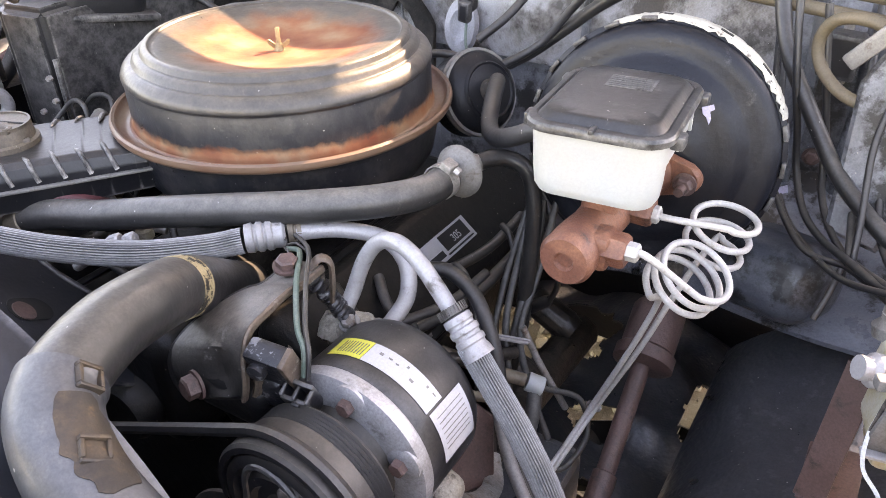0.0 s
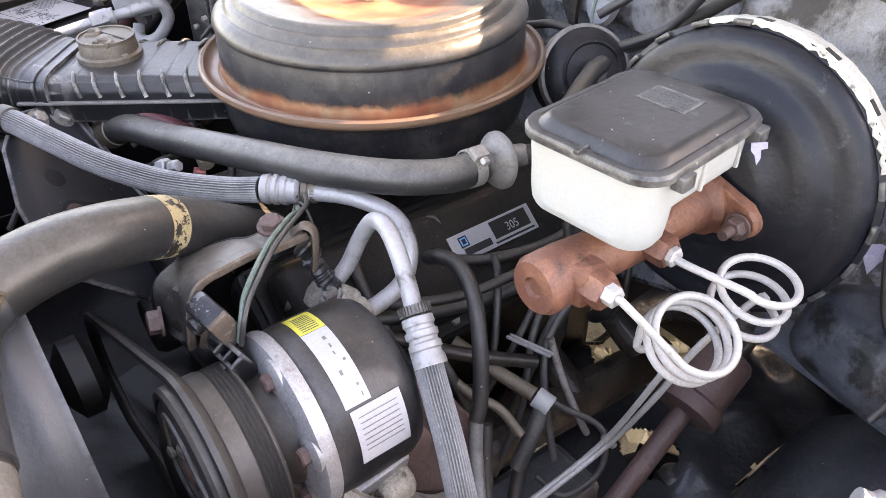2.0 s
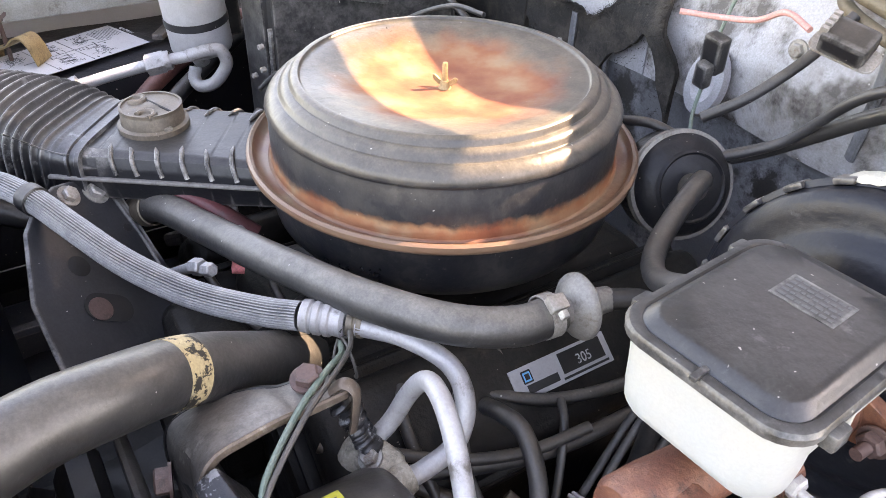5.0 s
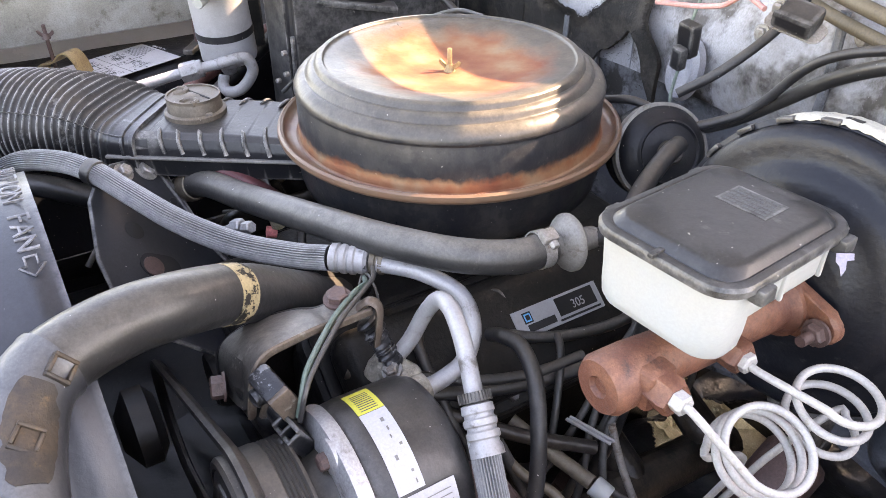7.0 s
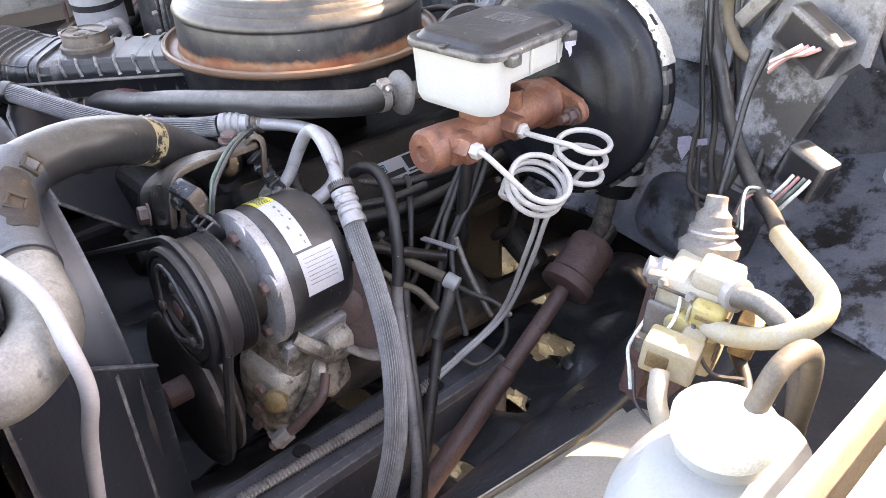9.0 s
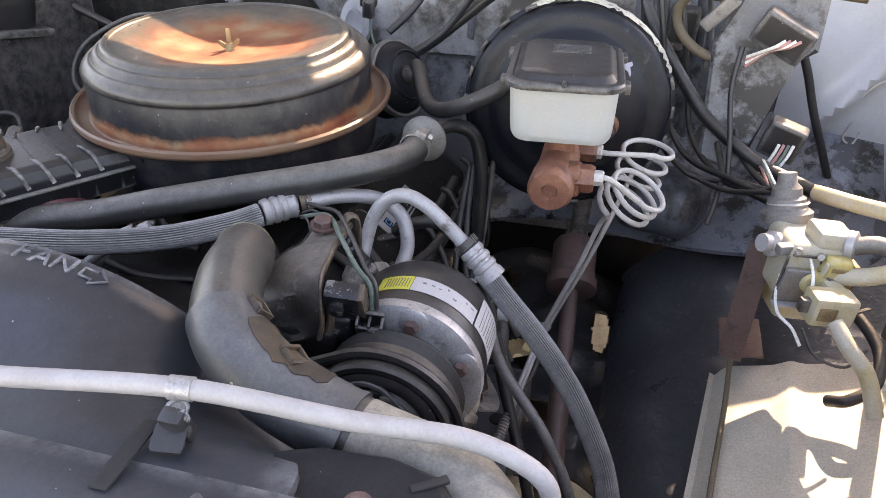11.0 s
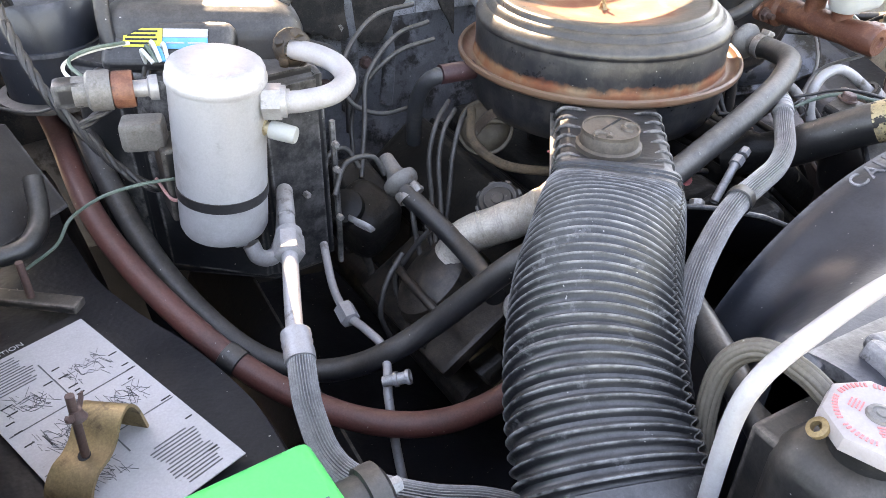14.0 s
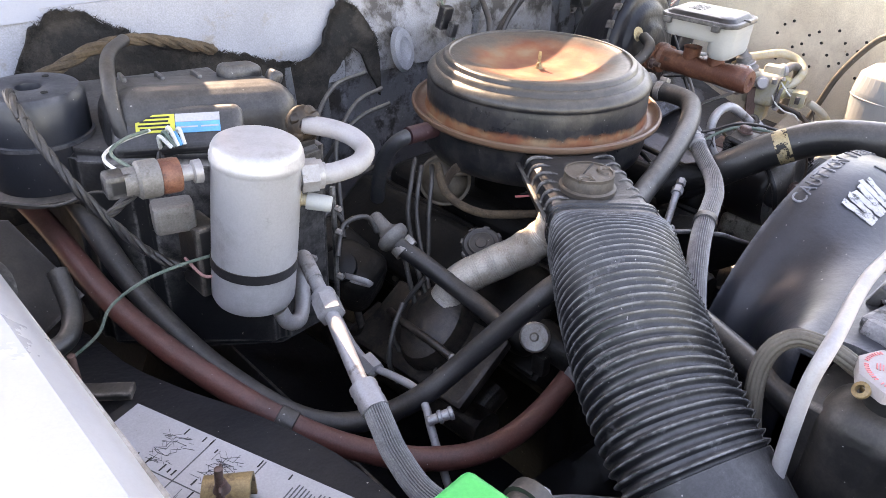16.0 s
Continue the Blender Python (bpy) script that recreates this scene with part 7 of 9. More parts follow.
# ---- passenger side ----
ACC = Vector((-0.583, -0.076, 0.856))
acc = thing("ac_accumulator", ACC, "pale aluminium air conditioning accumulator can with a black band", "accumulator")
mA = Matrix.Translation(ACC) @ pose(0, 0, 0, 5, 4, 0) @ Matrix.Diagonal((1.05, 1.05, 1.0, 1))
part("can", lathe([(0, 0.0), (0.038, 0.001), (0.0435, 0.004), (0.0458, 0.010), (0.046, 0.018), (0.046, 0.178), (0.0466, 0.180), (0.0478, 0.182), (0.0478, 0.187), (0.0468, 0.189), (0.0462, 0.194), (0.0440, 0.199), (0.0400, 0.2015), (0.036, 0.2022), (0, 0.2035)], mA, 64), M_accum, acc)
part("band", lathe([(0.0462, 0.050), (0.0472, 0.050), (0.0472, 0.062), (0.0462, 0.062)], mA, 64, closed=True), M_rubber, acc, "black rubber strap")
part("outlet_nut", join(lathe([(0.012, 0), (0.012, 0.012), (0, 0.012)], axis(ACC + Vector((0.042, -0.034, 0.158)), (0.8, -0.5, 0.0)), 20), hexbolt(ACC + Vector((0.050, -0.040, 0.158)), (0.8, -0.35, 0.0), 0.0185, 0.020), lathe([(0.0165, 0), (0.0165, 0.006), (0.0125, 0.007), (0.0125, 0.010), (0, 0.010)], axis(ACC + Vector((0.066, -0.047, 0.158)), (0.8, -0.3, 0)), 24)), M_alu_white, acc)
part("service_port", join(lathe([(0.010, 0), (0.010, 0.012), (0.0065, 0.014), (0.0065, 0.024), (0, 0.024)], axis(ACC + Vector((0.040, -0.030, 0.130)), (0.7, -0.62, -0.10)), 16)), M_brass, acc, "brass service port")
part("port_cap", lathe([(0.0095, 0), (0.0100, 0.002), (0.0092, 0.026), (0.008, 0.028), (0, 0.028)], axis(ACC + Vector((0.054, -0.043, 0.128)), (0.7, -0.62, -0.14)), 20), M_white_plastic, acc, "pale blue-white plastic cap")
part("bottom_nut", lathe([(0.014, 0.004), (0.014, -0.012), (0.011, -0.018), (0, -0.018)], mA @ pose(0.012, -0.01, 0), 6), M_alu, acc)
part("sensor_stub", lathe([(0.013, 0), (0.0125, 0.008), (0.0085, 0.010), (0.0085, 0.03), (0, 0.03)], axis(ACC + Vector((-0.040, 0.010, 0.172)), (-1, 0.18, 0.03)), 14), M_alu_white, acc)
part("sensor_collar", lathe([(0.0175, 0), (0.0185, 0.003), (0.0185, 0.017), (0.0175, 0.020), (0, 0.020)], axis(ACC + Vector((-0.062, 0.014, 0.173)), (-1, 0.18, 0.03)), 28), M_rust, acc, "rusty pressure switch collar")
part("switch_plug_end", rbox((0.030, 0.026, 0.026), pose(ACC.x - 0.120, ACC.y + 0.026, ACC.z + 0.175, 0, 0, -10), 0.005, 2), M_black, acc, "dark grey plug housing")
part("switch_body", lathe([(0.0190, 0), (0.0200, 0.002), (0.0200, 0.020), (0.0170, 0.023), (0.0150, 0.023), (0.0150, 0.035), (0, 0.035)], axis(ACC + Vector((-0.082, 0.018, 0.174)), (-1, 0.18, 0.03)), 24), M_disc, acc, "grey pressure switch connector")
part("strap_mount", rbox((0.03, 0.05, 0.09), pose(ACC.x - 0.035, ACC.y + 0.05, ACC.z + 0.05), 0.004), M_dark, acc)
single("accumulator_pipe", tube([(-0.520, -0.122, 1.013), (-0.496, -0.130, 1.013), (-0.462, -0.126, 1.013), (-0.440, -0.110, 1.018), (-0.436, -0.082, 1.024), (-0.448, -0.055, 1.029), (-0.470, -0.030, 1.032)], 0.0115, 20, 14), M_pipe_paint, "bent white aluminium pipe from accumulator to evaporator", "pipe")
pip = thing("ac_pipe", (-0.53, -0.14, 0.86), "aluminium pipe with a hex union and ribbed hose to the front", "pipe")
part("lower_bend", tube([(-0.562, -0.098, 0.838), (-0.556, -0.104, 0.822), (-0.538, -0.100, 0.815), (-0.520, -0.082, 0.825), (-0.508, -0.064, 0.855), (-0.508, -0.070, 0.878), (-0.513, -0.0853, 0.8805), (-0.522, -0.116, 0.874)], 0.0098, 16, 12), M_alu_white, pip)
part("upper_pipe", tube([(-0.519, -0.106, 0.875), (-0.5364, -0.1632, 0.8658), (-0.556, -0.222, 0.852), (-0.573, -0.2753, 0.8385)], 0.0088, 16), M_alu_white, pip)
part("hex_union", join(hexbolt((-0.532, -0.150, 0.868), (-0.02, -0.06, -0.0125), 0.0165, 0.028), lathe([(0.013, -0.010), (0.0145, -0.008), (0.0145, 0.0), (0, 0)], axis((-0.532, -0.150, 0.868), (-0.02, -0.06, -0.0125)), 20)), M_alu_white, pip)
part("ferrule", lathe([(0.009, 0.0), (0.0150, 0.001), (0.0155, 0.006), (0.0145, 0.010), (0.0155, 0.014), (0.0145, 0.018), (0.0155, 0.024), (0.0150, 0.034), (0, 0.034)], axis((-0.571, -0.270, 0.840), (-0.0075, -0.034, -0.010)), 28), M_alu_white, pip)
H8 = [(-0.577, -0.300, 0.831), (-0.583, -0.322, 0.822), (-0.5875, -0.347, 0.808), (-0.587, -0.388, 0.790), (-0.570, -0.421, 0.780), (-0.522, -0.457, 0.770), (-0.476, -0.482, 0.765), (-0.42, -0.52, 0.75)]
part("ribbed_hose", sweep(bmesh.new(), resample(spline(H8, 16), 0.008), 0.0135, 150, ribbed(30, 0.12)), M_ac_hose, pip)
lq = thing("liquid_line", (-0.49, -0.24, 0.77), "thin aluminium liquid line with a small hex fitting", "pipe")
part("line_body", tube([(-0.462, -0.060, 0.785), (-0.475, -0.120, 0.760), (-0.475, -0.1618, 0.748), (-0.468, -0.200, 0.750), (-0.463, -0.236, 0.750), (-0.470, -0.262, 0.742), (-0.482, -0.290, 0.722), (-0.492, -0.34, 0.66), (-0.495, -0.40, 0.58)], 0.0052, 12), M_alu_white, lq)
part("fitting", hexbolt((-0.475, -0.150, 0.7505), (0.0, -0.95, -0.22), 0.0125, 0.024), M_alu_white, lq)
part("charge_stub", lathe([(0.006, 0), (0.0062, 0.012), (0.0085, 0.013), (0.0085, 0.017), (0.0068, 0.018), (0.0068, 0.026), (0.0085, 0.027), (0.0085, 0.031), (0.004, 0.032), (0.004, 0.026), (0, 0.026)], axis((-0.484, -0.281, 0.743), (0.85, -0.5, 0.30)), 20), M_alu, lq, "threaded service stub")
H5 = [(-0.735, 0.30, 0.915), (-0.722, 0.188, 0.890), (-0.713, 0.043, 0.853), (-0.692, -0.046, 0.824), (-0.659, -0.130, 0.794), (-0.621, -0.193, 0.763), (-0.576, -0.248, 0.738), (-0.521, -0.307, 0.727), (-0.455, -0.342, 0.722), (-0.380, -0.350, 0.727), (-0.300, -0.345, 0.755), (-0.26, -0.33, 0.78)]
t = hose("heater_hose", H5, 0.0142, M_red_hose, "faded red-brown rubber heater hose", seg=20)
part("hose_strap", lathe([(0.0148, -0.011), (0.0165, -0.010), (0.0165, 0.010), (0.0148, 0.011)], axis((-0.621, -0.193, 0.763), (0.08, -0.12, -0.055)), 24), M_hose_dusty, t, "strap joining two heater hoses")
H6 = [(-0.690, 0.30, 0.965), (-0.692, 0.128, 0.918), (-0.678, 0.036, 0.850), (-0.655, -0.055, 0.800), (-0.622, -0.130, 0.762), (-0.586, -0.172, 0.733), (-0.542, -0.196, 0.714), (-0.498, -0.222, 0.722), (-0.460, -0.248, 0.750), (-0.414, -0.266, 0.786), (-0.347, -0.318, 0.880), (-0.29, -0.33, 0.90)]
t = hose("heater_hose", H6, 0.0138, M_rubber, "black braided rubber heater hose", seg=20)

hb = hose("branch_hose", [(-0.352, -0.066, 0.838), (-0.335, -0.105, 0.818), (-0.318, -0.150, 0.795), (-0.315, -0.205, 0.785), (-0.33, -0.26, 0.79)], 0.0125, M_rubber, "black rubber air hose with a check valve", seg=18)
cv2 = thing("check_valve", (-0.345, -0.043, 0.835), "dull grey disc check valve on a branch hose", "check valve")
part("valve_disc", lathe([(0.011, -0.026), (0.013, -0.012), (0.022, -0.006), (0.0245, 0.0), (0.0235, 0.006), (0.014, 0.012), (0.0115, 0.018), (0.0115, 0.040), (0.009, 0.044), (0, 0.044)], axis((-0.345, -0.048, 0.838), (-0.12, 0.62, 0.35)), 28), M_disc, cv2)
hose_clamp("hose_clamp", (-0.349, -0.072, 0.832), (-0.12, 0.62, 0.35), 0.0130, hb, screw=(0.7, 0.1, 0.8))

# heater and evaporator box
box = thing("heater_box", (-0.58, 0.15, 0.9), "grimy black evaporator case with yellow and blue stickers", "heater case")


def case_fn(pts_lo, pts_hi, z0, z1):
    bm = bmesh.new()
    lo = [bm.verts.new((x, y, z0)) for x, y in pts_lo]
    hi = [bm.verts.new((x, y, z1(x, y) if callable(z1) else z1)) for x, y in pts_hi]
    n = len(lo)
    for k in range(n):
        bm.faces.new((lo[k], lo[(k + 1) % n], hi[(k + 1) % n], hi[k]))
    bm.faces.new(lo[::-1])
    bm.faces.new(hi)
    bmesh.ops.bevel(bm, geom=bm.edges[:], offset=0.012, segments=3, affect="EDGES")
    return bm


foot = [(-0.430, -0.020), (-0.415, 0.30), (-0.68, 0.36), (-0.70, 0.12), (-0.64, 0.07), (-0.52, -0.03)]
part("case_body", case_fn(foot, foot, 0.72, lambda x, y: 1.000 + 0.04 * (y + 0.03)), M_case, box)
mH = pose(-0.530, 0.120, 1.005, -10, 4, -16)
part("case_top", join(rbox((0.235, 0.150, 0.105), mH, 0.040, 6), rbox((0.250, 0.168, 0.012), mH @ pose(0, 0, -0.030), 0.005, 2)), M_case, box, "dusty rounded case top")
part("case_bump", join(rbox((0.055, 0.036, 0.026), mH @ pose(0.058, 0.016, 0.056, 8, 0, 20), 0.010, 3), rbox((0.018, 0.030, 0.020), mH @ pose(0.096, -0.012, 0.052, 0, 25, 0), 0.006, 3)), M_case, box)
part("case_ledge", rbox((0.150, 0.060, 0.040), pose(-0.583, 0.064, 1.018, 50, 0, -28), 0.012, 3), M_case, box)
for k in range(4):
    part("case_rib", rbox((0.006, 0.060, 0.010), mH @ pose(-0.085 + 0.045 * k, 0.030, 0.0525), 0.003), M_case, box)
part("case_seam", tube([(-0.424, -0.018, 0.93), (-0.424, -0.02, 0.80), (-0.424, -0.018, 0.72)], 0.004, 6), M_case, box)
part("pipe_seal", join(lathe([(0.014, -0.012), (0.021, -0.006), (0.022, 0.004), (0.017, 0.012), (0.012, 0.015)], axis((-0.468, -0.026, 1.032), (-0.15, -1, 0.1)), 14), *[rbox((0.014, 0.012, 0.012), pose(-0.468 + 0.017 * math.cos(1.3 * q), -0.030 - 0.003 * (q % 2), 1.032 + 0.017 * math.sin(1.3 * q), 40 * q, 25 * q, 30 * q), 0.004) for q in range(5)]), M_hose_brown, box, "crumbling pipe seal")
for k, (bx, bz) in enumerate(((-0.428, 0.905), (-0.428, 0.87), (-0.428, 0.80), (-0.47, 0.845))):
    part("case_screw", hexbolt((bx, -0.030, bz), (0.25, -1, 0), 0.0045, 0.008), M_steel, box)
LABEL_M = pose(-0.583, 0.064, 1.018, 50, 0, -28) @ pose(0.0, 0.006, 0.0212) @ Matrix.Diagonal((0.66, 0.72, 1, 1))


def on_case(x0, y0, w, h, mat, name, label=""):
    m = LABEL_M
    return part(name, rbox((w, h, 0.001), m @ pose(x0, y0, 0.0), 0), mat, box, label)


on_case(-0.038, 0.0, 0.066, 0.030, M_yellow, "sticker", "yellow caution sticker")
on_case(0.034, 0.008, 0.076, 0.014, M_paper, "sticker", "white strip sticker")
on_case(0.034, -0.0085, 0.076, 0.018, M_blue, "sticker", "blue sticker with pale print")
for k in range(4):
    m = LABEL_M
    part("sticker_print", rbox((0.054 - 0.006 * (k % 2), 0.003, 0.0006), m @ pose(-0.040, 0.010 - 0.0065 * k, 0.0008), 0), M_ink, box)
for k in range(2):
    part("sticker_print", rbox((0.030, 0.0025, 0.0006), m @ pose(0.018 + 0.036 * k, -0.008, 0.0008), 0), M_paper, box)

# blower motor
BL = Vector((-0.704, 0.188, 1.006))
blow = thing("blower_motor", BL, "black round blower motor with a vent hole in its cap", "blower motor")
part("motor_can", lathe([(0.058, -0.06), (0.060, 0.0), (0.063, 0.001), (0.063, 0.006), (0.060, 0.007), (0.060, 0.052), (0.054, 0.060), (0.020, 0.062), (0.015, 0.060), (0.013, 0.050), (0, 0.050)], Matrix.Translation(BL), 56), M_shroud, blow)
for k in range(3):
    a = radians(40 + 120 * k)
    part("cap_hole", lathe([(0, 0.0625), (0.004, 0.0625), (0.004, 0.0615), (0, 0.0615)], Matrix.Translation(BL + Vector((0.036 * math.cos(a), 0.036 * math.sin(a), 0))), 12), M_ink, blow)
part("mount_flange", lathe([(0.072, -0.064), (0.072, -0.058), (0.06, -0.055)], Matrix.Translation(BL), 40), M_dark, blow)

# battery, tray and hold-down
bat = thing("battery", (-0.70, -0.56, 0.83), "bright green topped car battery with a label", "battery")
mBt = pose(-0.7465, -0.585, 0.842, 0, 0, 5)
part("case", rbox((0.24, 0.175, 0.17), mBt @ pose(0, 0, -0.02), 0.006), M_black, bat, "black battery case")
part("top_cover", rbox((0.246, 0.180, 0.040), mBt @ pose(0, 0, 0.074), 0.008, 3), M_green, bat, "bright green top cover")
pn = part("raised_panel", plate([(-0.050, -0.075), (0.038, -0.075), (0.046, -0.066), (0.046, 0.046), (0.032, 0.062), (-0.036, 0.062), (-0.050, 0.046)], 0.006, mBt @ pose(-0.006, 0.0, 0.0935), 0.002), M_green, bat, "raised green label panel with cut corners")
part("panel_groove", sweep(bmesh.new(), [mBt @ Vector((x - 0.006, y, 0.0945)) for x, y in ((-0.052, -0.06), (-0.052, 0.047), (-0.037, 0.064), (0.033, 0.064), (0.048, 0.047), (0.048, -0.06))], 0.0018, 6), M_ink, bat)
rnd = random.Random(8)
for k in range(9):
    y_ = 0.045
    while y_ > -0.06:
        w = rnd.uniform(0.003, 0.009)
        if not (k in (2, 5) or (k > 6 and y_ < -0.02)):
            part("label_bar", rbox((0.0022 + 0.0016 * (k == 8), w, 0.0005), mBt @ pose(-0.046 + 0.0098 * k, y_ - w / 2, 0.0997), 0), M_pale_green, pn)
        y_ -= w + 0.0022
lb = part("battery_label", rbox((0.034, 0.078, 0.001), mBt @ pose(0.072, -0.004, 0.0945), 0), M_paper, bat, "white label")
part("label_mark", plate([(-0.010, -0.008), (0.010, -0.012), (0.002, 0.012)], 0.0006, mBt @ pose(0.072, 0.014, 0.0951), 0), M_red_ink, lb, "small red triangle mark")
part("label_bar", rbox((0.005, 0.03, 0.0006), mBt @ pose(0.072, -0.022, 0.0952), 0), M_red_ink, lb)
lb2 = part("battery_label", rbox((0.024, 0.080, 0.0012), mBt @ pose(0.101, -0.003, 0.0947), 0), M_print, bat, "dark grey label strip")
part("label_bar", rbox((0.0030, 0.050, 0.0006), mBt @ pose(0.0915, 0.004, 0.0956), 0), M_white_ink, lb2)
part("label_code", lettering("MT-78", 0.014, mBt @ pose(0.1005, 0.018, 0.0956, 0, 0, -90), 0.0002), M_white_ink, lb2, "white code MT-78")
part("terminal_boot", join(lathe([(0.019, 0), (0.019, 0.018), (0.0225, 0.019), (0.0225, 0.032), (0.016, 0.036), (0, 0.036)], mBt @ axis((0.122, 0.045, 0.062), (1, 0, 0)), 22)), M_rubber, bat, "round black terminal boot")
part("terminal_bolt", hexbolt(mBt @ Vector((0.155, 0.045, 0.062)), (1, 0.05, 0), 0.006, 0.014), M_alu, bat)
hose("battery_cable", [(-0.600, -0.535, 0.895), (-0.578, -0.535, 0.885), (-0.555, -0.550, 0.855), (-0.54, -0.56, 0.80), (-0.53, -0.56, 0.70)], 0.0065, M_rubber, "black rubber battery cable at the terminal", category="cable", thing_only=True)
hd = thing("battery_hold_down", (-0.765, -0.345, 0.85), "rusty gold strap bracket with a threaded rod and wing nut", "bracket")
part("strap", bent_strap([(-0.738, -0.296, 0.822), (-0.742, -0.303, 0.850), (-0.748, -0.312, 0.864), (-0.756, -0.322, 0.862), (-0.764, -0.332, 0.850), (-0.772, -0.341, 0.8445), (-0.782, -0.351, 0.842), (-0.790, -0.360, 0.832), (-0.793, -0.364, 0.815)], 0.042, 0.003, (0.75, -0.62, 0.1)), M_gold, hd)
part("strap_hole", lathe([(0, 0.0026), (0.0052, 0.0026), (0.0052, 0.0016), (0, 0.0016)], axis((-0.7725, -0.3415, 0.8445), (-0.15, -0.2, 0.95)), 16), M_ink, hd)
part("rod", lathe([(0.0036, -0.09), (0.0036, 0.04), (0, 0.042)], axis((-0.7705, -0.3425, 0.872), (0.05, -0.02, 1)), 12), M_rust_dark, hd)
part("wing_nut", wing_nut(Vector((-0.768, -0.343, 0.888)), pose(0, 0, 0, 0, 0, 60)), M_rust_dark, hd)
hd2 = thing("jack_clamp", (-0.80, -0.20, 0.83), "flat grey bar on an upright rusty threaded stud", "clamp")
part("bar", rbox((0.120, 0.020, 0.010), pose(-0.797, -0.074, 0.826, 0, 0, -37), 0.002), M_dark, hd2)
part("stud", lathe([(0.0042, -0.01), (0.0042, 0.045), (0, 0.046)], Matrix.Translation((-0.792, -0.078, 0.830)), 12), M_rust_dark, hd2)


def sticker():
    c = Vector((-0.762, -0.272, 0.8190))
    st_ = thing("emission_sticker", c, "white sticker with vacuum hose diagrams and fine print", "sticker")
    m = Matrix.Translation(c) @ pose(0, 0, 0, 0, 0, 111)
    part("sheet", rbox((0.27, 0.125, 0.001), m, 0), M_paper, st_)
    part("heading_band", rbox((0.012, 0.125, 0.0012), m @ pose(0.141, 0, 0), 0), M_ink, st_)
    part("heading_text", lettering("CAUTION", 0.009, m @ pose(0.141, 0.015, 0.0009, 0, 0, -90), 0.0002), M_white_ink, st_, "white heading CAUTION")
    rnd = random.Random(4)
    for k in range(12):
        part("print_line", rbox((0.0012, rnd.uniform(0.035, 0.055), 0.0003), m @ pose(0.128 - 0.004 * k, 0.03, 0.0007), 0), M_print, st_)
    for k in range(14):
        part("print_line", rbox((0.0014, rnd.uniform(0.03, 0.045), 0.0003), m @ pose(-0.125 + 0.004 * k, -0.03, 0.0007), 0), M_print, st_)
    for cxx, cyy in ((0.06, 0.03), (0.06, -0.03), (0.0, 0.03), (0.0, -0.03), (-0.06, 0.03)):
        dia = bmesh.new()
        for k in range(34):
            dia = join(dia, rbox((rnd.uniform(0.003, 0.016), 0.00040, 0.0003), m @ pose(cxx + rnd.uniform(-0.016, 0.016), cyy + rnd.uniform(-0.02, 0.02), 0.0007, 0, 0, rnd.choice((0, 90, 35, -40, 15))), 0))
        for k in range(3):
            a = rnd.uniform(0, 6)
            dia = join(dia, sweep(bmesh.new(), [m @ Vector((cxx + rnd.uniform(-0.01, 0.01) + 0.008 * math.cos(a + q * 0.5), cyy + 0.010 * math.sin(a + q * 0.5), 0.0008)) for q in range(9)], 0.00028, 4))
        part("line_diagram", dia, M_print, st_, "small line diagram of hoses")
    for k in range(30):
        bx, by = rnd.uniform(-0.11, 0.10), rnd.choice((-0.055, -0.048, 0.052, 0.045, 0.006, -0.008))
        part("print_word", rbox((0.0016, rnd.uniform(0.004, 0.010), 0.0003), m @ pose(bx, by, 0.0007), 0), M_ink, st_)
    for xx in (0.030, -0.032):
        part("ruled_line", rbox((0.0012, 0.12, 0.0003), m @ pose(xx, 0, 0.0007), 0), M_print, st_)
    part("ruled_line", rbox((0.16, 0.0012, 0.0003), m @ pose(0.02, 0, 0.0007), 0), M_print, st_)

sticker()


# ---- the rest of the car ----
cab = thing("car_cabin", (0, 1.9, 0.7), "white car cabin behind the firewall", "car body")
part("lower_body", rbox((1.90, 3.0, 0.85), pose(0.05, 2.06, 0.68), 0.06, 3), M_paint, cab)
part("roof", rbox((1.45, 1.7, 0.40), pose(0.05, 2.2, 1.25), 0.10, 4), M_paint, cab)
fd = thing("fender_driver", (0.95, -0.3, 0.9), "white front fender on the driver side", "fender")
part("fender_skin", sheet(lambda u, v: (0.955 + 0.14 * u, -1.3 + 1.85 * v, 1.035 + 0.012 * math.sin(min(1, u * 2) * 1.57) - 0.45 * max(0.0, u - 0.5) ** 2), 16, 20, 0.004), M_paint, fd)
part("fender_side", rbox((0.01, 1.85, 0.60), pose(1.085, -0.375, 0.63), 0.003), M_paint, fd)
part("fender_side", rbox((0.01, 1.85, 0.62), pose(-1.142, -0.35, 0.66), 0.003), M_paint, fender)
single("front_crossmember", rbox((1.0, 0.16, 0.10), pose(0, -0.30, 0.34), 0.02), M_fan, "black steel front crossmember under the engine", "crossmember")
single("oil_pan", rbox((0.30, 0.60, 0.16), pose(0, 0.0, 0.30), 0.03, 3), M_dark, "greasy black engine oil pan", "oil pan")
single("front_valance", rbox((1.8, 0.05, 0.62), pose(0.03, -0.92, 0.55), 0.02), M_paint, "white front panel below the radiator", "panel", kind="structure")
for sx in (1, -1):
    single("wheel_arch_liner", sheet(lambda u, v: (sx * (0.50 + 0.10 * math.sin(u * 3.1)), -0.75 + 1.1 * v, 0.25 + 0.35 * u), 8, 12, 0.004, (sx, 0, 0)), M_black, "black inner wheel arch shield beside the engine", "wheel arch liner", kind="structure") if sx < 0 else None
